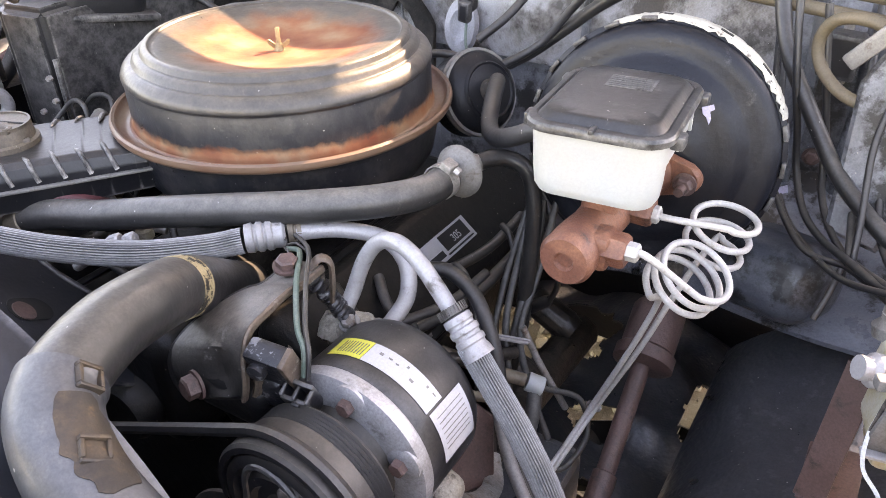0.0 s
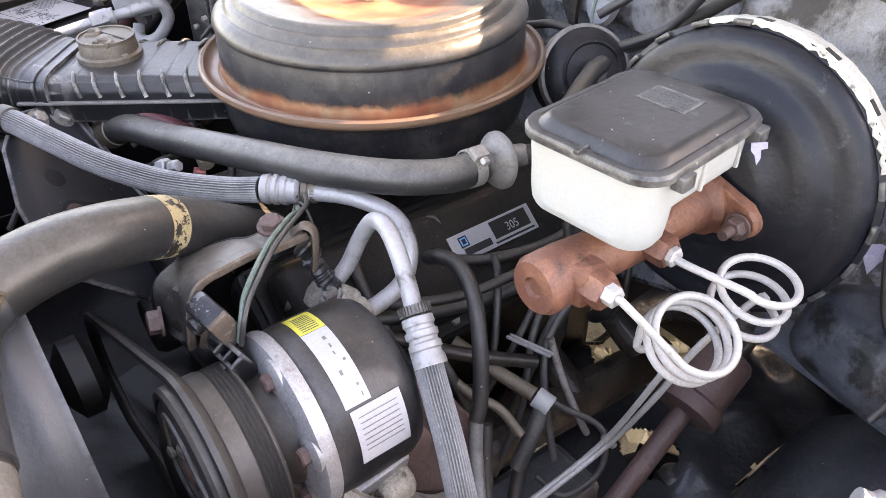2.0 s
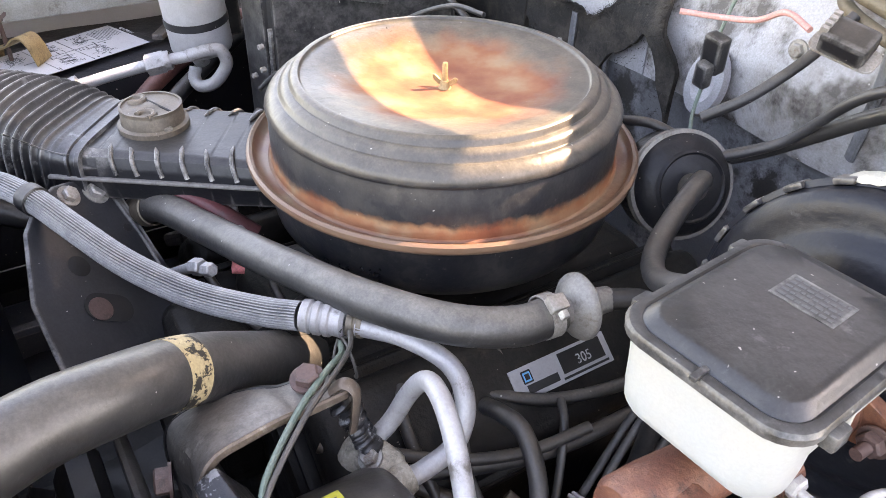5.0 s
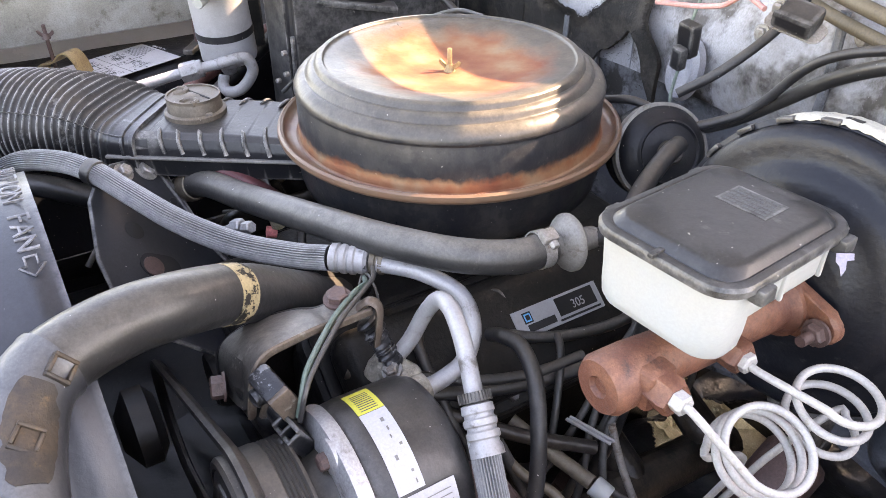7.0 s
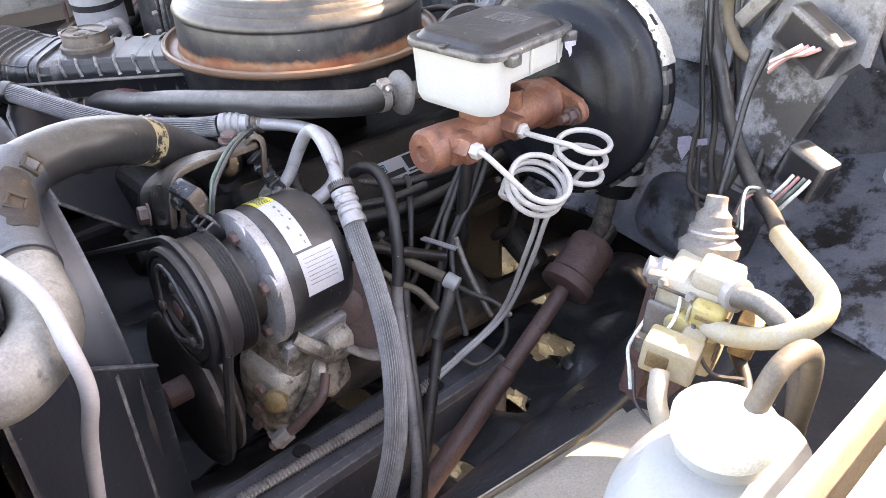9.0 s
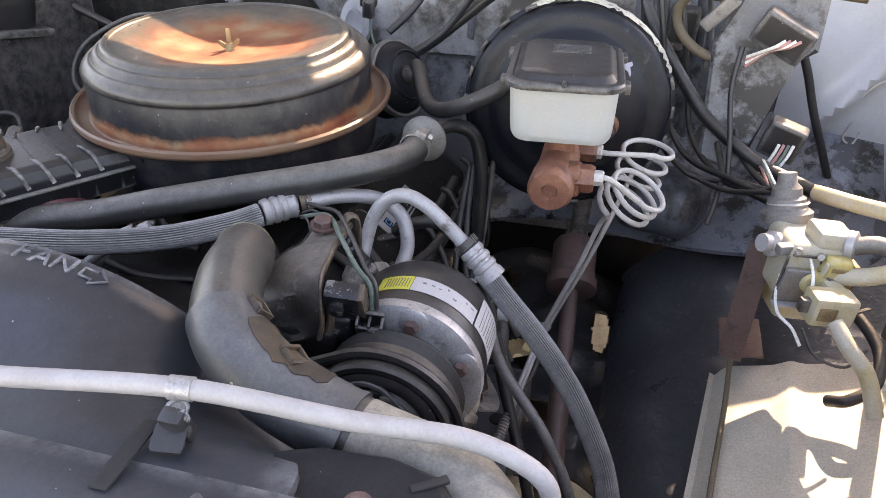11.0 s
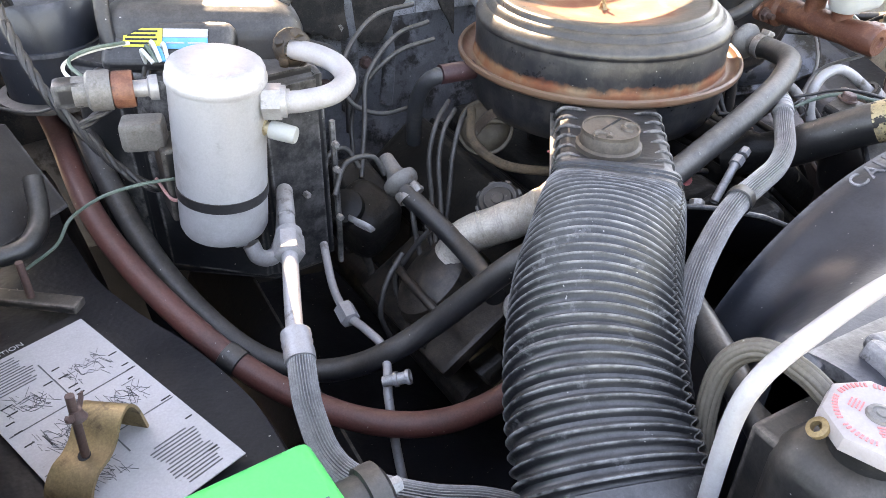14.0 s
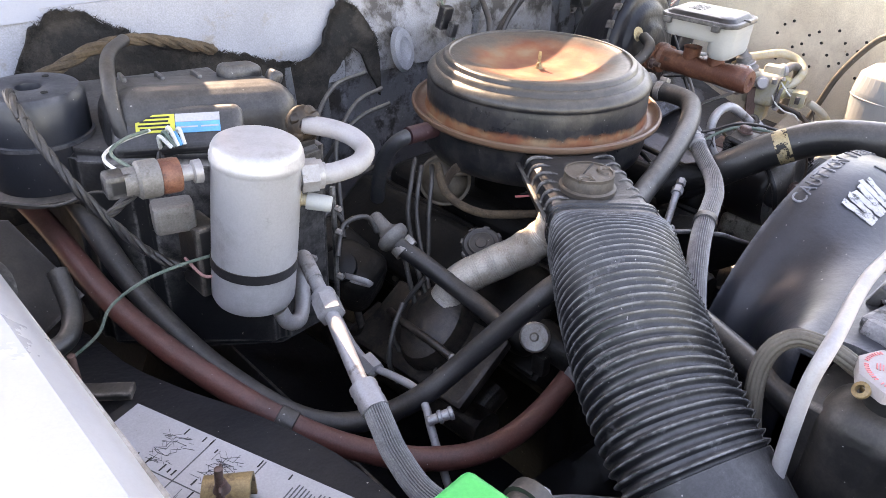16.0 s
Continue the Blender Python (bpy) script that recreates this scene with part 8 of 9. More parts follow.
single("shock_absorber", lathe([(0.030, -0.42), (0.030, -0.06), (0.026, -0.055), (0.026, 0.0), (0.020, 0.006), (0.020, 0.018), (0.012, 0.026), (0, 0.026)], pose(0.445, 0.150, 0.455), 28), M_black, "dark blue-black shock absorber with a round rubber cap", "shock absorber")

# ---- driver side hoses and brackets ----
bh = hose("breather_hose", [(0.262, -0.105, 0.835), (0.288, -0.108, 0.852), (0.313, -0.106, 0.855), (0.347, -0.116, 0.843), (0.375, -0.131, 0.808), (0.390, -0.142, 0.765), (0.395, -0.150, 0.745)], 0.0076, M_rubber, "black rubber hose bending down from the valve cover")
part("lower_pipe", tube([(0.391, -0.144, 0.762), (0.394, -0.149, 0.735), (0.416, -0.165, 0.695), (0.469, -0.200, 0.648), (0.510, -0.230, 0.584), (0.53, -0.26, 0.50)], 0.0068, 12), M_wire_pale, bh, "pale grey metal pipe below the hose")
hose("dip_tube", [(0.22, -0.075, 0.795), (0.25, -0.02, 0.785), (0.27, 0.05, 0.785), (0.28, 0.12, 0.80)], 0.0065, M_hose_dusty, "dusty thin pipe along the valve cover edge", category="pipe", thing_only=True)
hose("cover_loom", [(0.255, -0.19, 0.790), (0.275, -0.12, 0.778), (0.292, -0.04, 0.772), (0.300, 0.06, 0.778), (0.31, 0.13, 0.80)], 0.0078, M_rubber, "black taped loom along the valve cover foot", category="wire", thing_only=True)
for pts, r, m_, lab in (([(0.20, -0.235, 0.80), (0.262, -0.175, 0.772), (0.315, -0.105, 0.742), (0.35, -0.03, 0.712)], 0.0075, M_stove, "oily brown steel pipe slanting past the cylinder head"),
                        ([(0.23, -0.215, 0.815), (0.275, -0.150, 0.806), (0.298, -0.085, 0.800), (0.306, -0.02, 0.802)], 0.0055, M_rubber, "thin black hose along the valve cover"),
                        ([(0.215, -0.10, 0.812), (0.245, -0.125, 0.800), (0.285, -0.130, 0.765), (0.320, -0.120, 0.720), (0.335, -0.10, 0.66)], 0.0060, M_wire_grey, "grey spark plug lead crossing the valve cover"),
                        ([(0.195, -0.15, 0.822), (0.225, -0.165, 0.815), (0.265, -0.165, 0.780), (0.300, -0.155, 0.730), (0.318, -0.14, 0.66)], 0.0060, M_rubber, "black spark plug lead crossing the valve cover")):
    hose("head_line", pts, r, m_, lab, thing_only=True)
tb = thing("lifting_tab", (0.196, -0.065, 0.807), "black steel tab with two holes on the valve cover", "bracket")
part("tab_plate", plate(rounded(0.030, 0.060, 0.010), 0.003, axis((0.196, -0.070, 0.806), (0.75, -0.35, 0.55), (0, 1, 0.3)), 0.0008), M_dark, tb)
for dz in (-0.016, 0.016):
    part("tab_hole", lathe([(0, 0.0036), (0.0055, 0.0036), (0.0055, 0.0031), (0, 0.0031)], axis((0.196, -0.070, 0.806), (0.75, -0.35, 0.55), (0, 1, 0.3)) @ pose(0, dz, 0), 16), M_ink, tb)
for k, pts in enumerate(([(0.330, 0.070, 0.86), (0.335, 0.045, 0.80), (0.338, 0.000, 0.735), (0.334, -0.03, 0.66), (0.325, -0.06, 0.56)],
                         [(0.345, 0.075, 0.86), (0.345, 0.040, 0.79), (0.346, -0.008, 0.73), (0.368, -0.03, 0.68), (0.405, -0.045, 0.615)],
                         [(0.322, 0.060, 0.86), (0.322, 0.030, 0.80), (0.330, -0.015, 0.735), (0.355, -0.05, 0.66), (0.36, -0.09, 0.58)],
                         [(0.315, 0.065, 0.85), (0.312, 0.02, 0.78), (0.318, -0.04, 0.70), (0.305, -0.09, 0.61)])):
    hose("engine_wire", pts, 0.0042 if k else 0.0052, M_wire_grey, "dusty grey insulated wire dropping past the engine", category="wire", thing_only=True)
for pts, r, m_, lab in (([(0.365, -0.055, 0.700), (0.385, -0.020, 0.665), (0.420, 0.010, 0.640), (0.438, -0.005, 0.600), (0.425, -0.045, 0.575), (0.395, -0.06, 0.59)], 0.0036, M_wire_grey, "thin dusty wire looping below the engine wires"),
                        ([(0.350, -0.010, 0.735), (0.372, -0.008, 0.690), (0.398, 0.000, 0.640), (0.404, 0.006, 0.622)], 0.0042, M_steel, "bare grey metal strip hanging from the wire comb"),
                        ([(0.300, -0.13, 0.735), (0.335, -0.11, 0.705), (0.362, -0.09, 0.690), (0.392, -0.085, 0.672)], 0.0055, M_tan_steel, "dusty brown steel pipe beside the engine"),
                        ([(0.398, -0.140, 0.735), (0.425, -0.160, 0.680), (0.470, -0.190, 0.635), (0.505, -0.215, 0.575), (0.525, -0.24, 0.50)], 0.0055, M_rubber, "thin black hose beside the grey pipe")):
    hose("engine_line", pts, r, m_, lab, category="hose", thing_only=True)
single("wire_comb", join(*[rbox((0.052, 0.0035, 0.0035), pose(0.339, -0.026 - 0.005 * k, 0.727, 0, 8, 25), 0.001) for k in range(2)]), M_alu_white, "pale plastic wire comb holding the wires", "clip")
tpb = thing("vacuum_tee", (0.36, -0.055, 0.695), "dusty metal pipe with a white sleeve and black hose", "pipe")
part("pipe_body", tube([(0.290, -0.095, 0.735), (0.330, -0.075, 0.715), (0.378, -0.057, 0.703)], 0.0078, 14), M_tan_steel, tpb)
part("white_sleeve", lathe([(0.0105, -0.009), (0.0112, -0.008), (0.0112, 0.009), (0.0105, 0.010), (0, 0.010)], axis((0.388, -0.054, 0.700), (0.8, 0.3, -0.3)), 18), M_white_plastic, tpb)
part("hose_drop", tube([(0.390, -0.056, 0.693), (0.395, -0.072, 0.668), (0.398, -0.095, 0.635)], 0.0088, 14), M_wire_grey, tpb, "dusty grey rubber sleeve")
part("hose_tail", tube([(0.397, -0.088, 0.640), (0.404, -0.098, 0.620), (0.430, -0.135, 0.567), (0.460, -0.180, 0.498), (0.47, -0.21, 0.44)], 0.0080, 14), M_rubber, tpb)
pm = thing("engine_mount_bracket", (0.36, -0.2, 0.70), "rusty stamped engine bracket below the compressor", "bracket")
part("bracket_plate", plate([(-0.05, -0.06), (0.045, -0.07), (0.06, 0.0), (0.02, 0.05), (-0.04, 0.045)], 0.008, axis((0.345, -0.185, 0.715), (0.75, -0.45, 0.4)), 0.002), M_rust_dark, pm)
part("bracket_lip", tube([(0.395, -0.235, 0.700), (0.405, -0.205, 0.675), (0.400, -0.170, 0.660), (0.380, -0.14, 0.665)], 0.007, 10, squash=(0.5, 1.6)), M_steel, pm)
part("bracket_boss", lathe([(0.022, 0), (0.022, 0.02), (0.012, 0.024), (0, 0.024)], axis((0.352, -0.200, 0.722), (0.75, -0.45, 0.4)), 20), M_rust_dark, pm)
al = thing("alternator_bracket", (0.33, -0.27, 0.70), "dirty cast aluminium bracket under the compressor", "bracket")
part("casting", join(rbox((0.09, 0.10, 0.06), pose(0.335, -0.265, 0.705, 0, 12, 10), 0.014, 3), rbox((0.05, 0.05, 0.09), pose(0.355, -0.245, 0.665, 0, -10, 20), 0.012, 3), tube([(0.38, -0.29, 0.735), (0.395, -0.27, 0.715), (0.385, -0.25, 0.69)], 0.010, 8)), M_cast, al)
part("casting_rib", rbox((0.012, 0.09, 0.07), pose(0.372, -0.262, 0.700, 0, 15, 5), 0.004), M_alu, al)
tc = thing("timing_cover", (0.30, -0.30, 0.62), "dirty pale cast cover behind the lower pulley", "engine casting")
part("cover_casting", join(rbox((0.085, 0.06, 0.12), pose(0.335, -0.300, 0.640, 0, 10, 8), 0.02, 3), tube([(0.36, -0.25, 0.70), (0.385, -0.27, 0.665), (0.375, -0.30, 0.615), (0.345, -0.32, 0.585)], 0.011, 8), rbox((0.05, 0.04, 0.05), pose(0.372, -0.235, 0.700, 12, 20, 0), 0.014, 3)), M_cast, tc)
part("cover_lug", lathe([(0.013, 0), (0.014, 0.014), (0.008, 0.018), (0, 0.018)], axis((0.372, -0.318, 0.66), (0.6, -0.7, 0.2)), 14), M_gold, tc)
for k in range(3):
    part("cover_bolt", hexbolt((0.362 - 0.012 * k, -0.332, 0.675 - 0.035 * k), (0.4, -0.9, 0.1), 0.0075, 0.008), M_rust_dark, tc)
psl = thing("steering_line", (0.40, -0.33, 0.62), "short steel hydraulic line with a hex fitting", "pipe")
part("line_body", tube([(0.395, -0.265, 0.675), (0.410, -0.285, 0.660), (0.402, -0.315, 0.635), (0.388, -0.345, 0.610)], 0.006, 10), M_rust_dark, psl)
part("fitting", hexbolt((0.398, -0.325, 0.628), (-0.4, -0.8, -0.7), 0.0105, 0.022), M_steel, psl)
eb = thing("exhaust_pipe", (0.36, 0.05, 0.52), "rusty brown exhaust downpipe beside the engine", "exhaust pipe")
part("pipe_body", tube([(0.315, 0.02, 0.60), (0.315, 0.00, 0.55), (0.30, -0.02, 0.48), (0.28, -0.02, 0.40), (0.26, 0.0, 0.32)], 0.025, 18), M_rust_dark, eb)
part("pipe_flange", lathe([(0.045, -0.006), (0.047, 0.0), (0.045, 0.006), (0, 0.006)], axis((0.315, 0.008, 0.575), (0.0, 0.4, 0.9)), 6), M_rust_dark, eb)
for sx in (-1, 1):
    part("flange_stud", hexbolt((0.315 + 0.036 * sx, 0.008, 0.577), (0.0, 0.4, 0.9), 0.008, 0.012), M_rust_dark, eb)
tr = thing("tie_rod", (0.45, 0.05, 0.36), "black steel tie rod under the frame", "tie rod")
part("rod", tube([(0.20, 0.10, 0.33), (0.36, 0.09, 0.35), (0.56, 0.06, 0.37)], 0.013, 14), M_dark, tr)
part("rod_sleeve", lathe([(0.018, -0.05), (0.018, 0.05), (0, 0.05)], axis((0.40, 0.087, 0.354), (1, -0.15, 0.1)), 16), M_dark, tr)
ca = thing("control_arm", (0.46, 0.22, 0.38), "black stamped upper control arm with pale worn edges", "control arm")
part("arm_plate", plate([(-0.10, -0.06), (0.06, -0.07), (0.13, -0.01), (0.13, 0.02), (0.05, 0.07), (-0.10, 0.06)], 0.03, pose(0.46, 0.20, 0.37, 8, -6, 20), 0.008), M_worn_steel, ca)
part("arm_bushing", lathe([(0.024, -0.03), (0.026, 0.0), (0.024, 0.03), (0, 0.03)], axis((0.37, 0.16, 0.39), (0.3, 1, 0)), 20), M_rubber, ca)
rs = thing("radiator_seal_panel", (0.40, -0.46, 0.70), "black shroud side panel behind the radiator", "panel")
part("panel_sheet", sheet(lambda u, v: (0.320 + 0.135 * u, -0.425 - 0.155 * u, 0.40 + (0.34 + 0.165 * u) * v), 8, 10, 0.004, (0, -1, 0)), M_shroud, rs)
part("panel_lip", sweep(bmesh.new(), [Vector((0.320 + 0.135 * u, -0.427 - 0.155 * u, 0.742 + 0.165 * u)) for u in (0, 0.25, 0.5, 0.75, 1)], 0.0045, 8, squash=(0.6, 1.3)), M_shroud, rs)
part("panel_fold", sweep(bmesh.new(), [Vector((0.362, -0.4765, 0.42)), Vector((0.362, -0.4765, 0.60)), Vector((0.362, -0.4765, 0.785))], 0.004, 8), M_shroud, rs)

single("radiator_baffle", sheet(lambda u, v: (0.36 + 0.56 * u, -0.615 - 0.02 * math.sin(u * 5), 0.42 + 0.53 * v), 16, 14, 0.005, (0, -1, 0)), M_black, "black baffle beside the radiator", "baffle", kind="structure")

# red hose and fittings behind the bracket plate
hose("heater_hose", [(-0.25, -0.315, 0.868), (-0.190, -0.305, 0.886), (-0.148, -0.285, 0.894), (-0.112, -0.250, 0.894), (-0.078, -0.222, 0.878), (-0.055, -0.190, 0.850)], 0.0125, M_red_rubber, "dark red rubber hose under the snorkel", thing_only=True)
for pts, m_ in (([(-0.09, -0.20, 0.885), (-0.06, -0.205, 0.868), (-0.035, -0.20, 0.855), (-0.01, -0.19, 0.85)], M_steel), ([(0.00, -0.19, 0.86), (0.02, -0.20, 0.84), (0.05, -0.20, 0.83)], M_rubber), ([(-0.04, -0.25, 0.83), (0.0, -0.24, 0.81), (0.05, -0.22, 0.80)], M_rubber)):
    hose("small_line", pts, 0.0045, m_, "small line threaded under the air cleaner", category="pipe", thing_only=True)
ff = thing("hose_fitting", (-0.06, -0.29, 0.845), "shiny steel hose fitting beside the bracket plate", "fitting")
part("fitting_body", join(hexbolt((0.012, -0.272, 0.884), (0.7, 0.3, 0.3), 0.0085, 0.014), hexbolt((0.030, -0.266, 0.890), (0.7, 0.3, 0.3), 0.0070, 0.012), lathe([(0.0055, -0.06), (0.0055, 0.0), (0, 0.0)], axis((0.014, -0.271, 0.885), (0.75, 0.3, 0.55)), 14)), M_alu, ff)
cs = thing("coolant_sender", (-0.01, -0.205, 0.872), "small sender with a red tip near the air cleaner", "sender")
part("sender_body", lathe([(0.009, 0), (0.009, 0.012), (0.006, 0.014), (0.006, 0.022), (0, 0.022)], axis((-0.012, -0.215, 0.855), (0.1, -0.2, 1)), 16), M_brass, cs)
part("sender_tip", lathe([(0.007, 0), (0.007, 0.012), (0, 0.013)], axis((-0.014, -0.218, 0.845), (-0.3, -1, 0.2)), 14), M_red_ink, cs, "red plastic tip")

# ---- behind the engine ----
sd_ = thing("vacuum_canister", (0.17, 0.20, 0.91), "round black canister with a dull steel rim", "canister")
part("canister_body", lathe([(0, 0.02), (0.030, 0.022), (0.044, 0.014), (0.050, 0.004), (0.050, -0.03), (0, -0.03)], axis((0.168, 0.204, 0.915), (0.86, -0.32, 0.40)) @ Matrix.Scale(1.12, 4), 48), M_liner, sd_)
part("canister_ring", lathe([(0.0300, 0.0215), (0.0325, 0.0235), (0.0350, 0.0205), (0.0325, 0.018)], axis((0.168, 0.204, 0.915), (0.86, -0.32, 0.40)) @ Matrix.Scale(1.12, 4), 48, closed=True), M_liner, sd_)
part("canister_stub", lathe([(0.014, 0.018), (0.012, 0.030), (0.009, 0.034), (0, 0.034)], axis((0.168, 0.204, 0.915), (0.86, -0.32, 0.40)) @ Matrix.Scale(1.12, 4), 24), M_dark, sd_)
part("steel_rim", lathe([(0.0490, -0.006), (0.0525, -0.0055), (0.0530, -0.002), (0.0515, 0.0), (0.0530, 0.002), (0.0525, 0.0055), (0.0490, 0.006)], axis((0.168, 0.204, 0.915), (0.86, -0.32, 0.40)) @ Matrix.Scale(1.12, 4), 48, closed=True), M_disc, sd_, "dull rolled steel rim")
dc = thing("vacuum_diaphragm", (-0.158, 0.045, 0.84), "dusty tan steel vacuum diaphragm with a crimped rim", "vacuum valve")
mD = axis((-0.158, 0.046, 0.838), (-0.55, -0.55, 0.55))
part("dome", lathe([(0.036, -0.030), (0.039, -0.010), (0.0385, 0.002), (0.034, 0.010), (0.024, 0.016), (0.012, 0.018), (0, 0.018)], mD, 36), M_tan_steel, dc)
part("crimped_rim", lathe([(0.0385, -0.006), (0.0430, -0.005), (0.0430, 0.001), (0.0385, 0.002)], mD, 36, closed=True), M_tan_steel, dc)
part("port", tube([mD @ Vector((0, 0, 0.016)), mD @ Vector((0.002, 0, 0.030)), mD @ Vector((0.018, 0.004, 0.036)), mD @ Vector((0.036, 0.006, 0.034))], 0.0045, 10), M_tan_steel, dc)
part("strap_bracket", bent_strap([(-0.215, -0.010, 0.862), (-0.178, 0.002, 0.880), (-0.130, -0.010, 0.888), (-0.092, -0.06, 0.890)], 0.014, 0.003, (0, 0.3, 1)), M_edge, dc)
hose("vacuum_wire", [(-0.20, 0.02, 0.885), (-0.225, -0.03, 0.862), (-0.205, -0.08, 0.845), (-0.16, -0.13, 0.848), (-0.12, -0.17, 0.855)], 0.0065, M_rope, "brown taped wire bundle under the air cleaner", category="wire", thing_only=True)
for k in range(3):
    single("loose_wire", tube([(-0.15 + 0.012 * k, -0.10, 0.862), (-0.135 + 0.010 * k, -0.135, 0.872 + 0.004 * k), (-0.115, -0.165, 0.862)], 0.0018, 7), (M_red_ink, M_rubber, M_wire_grey)[k], "thin wire under the air cleaner rim", "wire")
PW = [
    [(-0.215, 0.040, 0.880), (-0.252, 0.005, 0.872), (-0.268, -0.010, 0.835), (-0.276, -0.030, 0.790), (-0.296, -0.075, 0.735), (-0.34, -0.14, 0.690), (-0.385, -0.185, 0.675)],
    [(-0.220, 0.050, 0.890), (-0.262, 0.010, 0.880), (-0.280, -0.004, 0.838), (-0.287, -0.026, 0.785), (-0.310, -0.08, 0.725), (-0.36, -0.14, 0.680)],
    [(-0.190, 0.045, 0.872), (-0.230, 0.000, 0.876), (-0.252, -0.020, 0.840), (-0.264, -0.034, 0.790), (-0.29, -0.06, 0.70)],
    [(-0.338, -0.062, 0.822), (-0.342, -0.080, 0.785), (-0.338, -0.095, 0.735), (-0.330, -0.11, 0.690)],
    [(-0.322, -0.060, 0.815), (-0.325, -0.088, 0.775), (-0.318, -0.105, 0.730), (-0.310, -0.12, 0.690)],
    [(-0.330, -0.100, 0.790), (-0.352, -0.085, 0.750), (-0.372, -0.080, 0.705), (-0.365, -0.11, 0.665), (-0.33, -0.15, 0.660)],
    [(-0.36, -0.03, 0.845), (-0.375, -0.025, 0.872), (-0.41, -0.02, 0.868), (-0.435, -0.04, 0.838)],
    [(-0.375, 0.02, 0.835), (-0.39, 0.03, 0.862), (-0.42, 0.02, 0.860), (-0.44, 0.0, 0.82)],
    [(-0.37, -0.10, 0.765), (-0.40, -0.115, 0.74), (-0.415, -0.125, 0.70), (-0.405, -0.13, 0.66)],
    [(-0.20, 0.20, 0.985), (-0.27, 0.19, 0.978), (-0.335, 0.15, 0.940), (-0.345, 0.12, 0.89), (-0.30, 0.11, 0.862), (-0.23, 0.12, 0.86)],
    [(-0.19, 0.17, 0.965), (-0.25, 0.16, 0.955), (-0.31, 0.13, 0.915), (-0.33, 0.10, 0.86), (-0.36, 0.05, 0.80)],
    [(-0.19, 0.15, 0.945), (-0.25, 0.15, 0.935), (-0.30, 0.15, 0.90), (-0.32, 0.17, 0.84), (-0.33, 0.15, 0.78)],
]
for pts in PW:
    hose("plug_wire", pts, 0.0036, M_wire_grey, "grey-black spark plug wire looped beside the engine", category="spark plug wire", thing_only=True)
hose("firewall_cable", [(-0.60, 0.16, 1.045), (-0.497, 0.22, 1.015), (-0.407, 0.25, 0.963), (-0.345, 0.27, 0.925), (-0.298, 0.285, 0.895), (-0.280, 0.285, 0.825), (-0.285, 0.27, 0.76)], 0.0062, M_rubber, "black taped cable slanting across the firewall", category="cable", thing_only=True)
single("tape_scrap", plate([(-0.018, 0.010), (-0.004, 0.013), (0.004, 0.008), (0.018, 0.012), (0.019, 0.003), (0.006, 0.0), (-0.002, -0.004), (-0.010, -0.019), (-0.014, -0.010), (-0.017, -0.004)], 0.0012, axis((0.5516, 0.2196, 0.8554), (0.5, -0.8, 0.4)), 0.0003), M_tag, "torn scrap of faded lilac tape on a wire", "tape")
hose("elbow_hose", [(-0.185, 0.052, 0.930), (-0.222, 0.055, 0.930), (-0.243, 0.068, 0.918), (-0.249, 0.088, 0.888), (-0.247, 0.105, 0.845), (-0.24, 0.12, 0.80)], 0.0118, M_elbow, "grey-black rubber elbow hose on the air cleaner", thing_only=True)
single("hose_spigot", lathe([(0.0138, 0), (0.0138, 0.052), (0, 0.052)], axis((-0.180, 0.052, 0.930), (-1, 0.05, 0)), 20), M_maroon, "short maroon sleeve on the air cleaner outlet", "sleeve")
oc = thing("oil_filler_cap", (-0.226, -0.120, 0.825), "black ribbed oil filler cap with moulded lettering", "filler cap")
ocm = axis((-0.235, -0.118, 0.812), (-0.45, -0.25, 0.85))
part("cap_body", lathe([(0.028, -0.008), (0.029, 0.0), (0.029, 0.010), (0.025, 0.015), (0.020, 0.014), (0.018, 0.016), (0, 0.016)], ocm, 32), M_black, oc)
for k in range(8):
    a = radians(45 * k)
    part("cap_lug", rbox((0.006, 0.010, 0.012), ocm @ pose(0.029 * math.cos(a), 0.029 * math.sin(a), 0.005, 0, 0, math.degrees(a)), 0.002), M_black, oc)
part("cap_ring", lathe([(0.0175, 0.0162), (0.0185, 0.0166), (0.0175, 0.017), (0.0165, 0.0166)], ocm, 32, closed=True), M_hose_dusty, oc)
part("cap_emblem", lathe([(0, 0.0174), (0.008, 0.0172), (0.009, 0.0160), (0, 0.016)], ocm, 20), M_hose_dusty, oc)
part("filler_neck", lathe([(0.024, -0.06), (0.024, -0.008), (0, -0.008)], ocm, 24), M_grime, oc)
fo = thing("preheat_tube", (-0.31, -0.2, 0.85), "crinkled silver-tan foil preheat tube below the snorkel", "foil tube")
FO = [(-0.205, -0.228, 0.905), (-0.212, -0.212, 0.868), (-0.228, -0.186, 0.836), (-0.258, -0.160, 0.813), (-0.295, -0.137, 0.790), (-0.312, -0.126, 0.757)]
part("foil_body", sweep(bmesh.new(), resample(spline(FO, 16), 0.0016), lambda d, t: 0.0246 + 0.00035 * math.sin(2 * math.pi * d / 0.0034) + 0.0024 * noise.noise(Vector((d * 45, 0, 0))), 28), M_foil, fo)
part("tube_end", lathe([(0.0222, -0.012), (0.0230, -0.010), (0.0230, 0.006), (0.0215, 0.008)], axis((-0.302, -0.126, 0.757), (-0.6, 0.0, -0.42)) @ Matrix.Scale(1.12, 4), 28), M_alu, fo)
hsh = thing("manifold_shroud", (-0.33, -0.14, 0.74), "greasy stamped heat stove shroud on the manifold", "heat shroud")
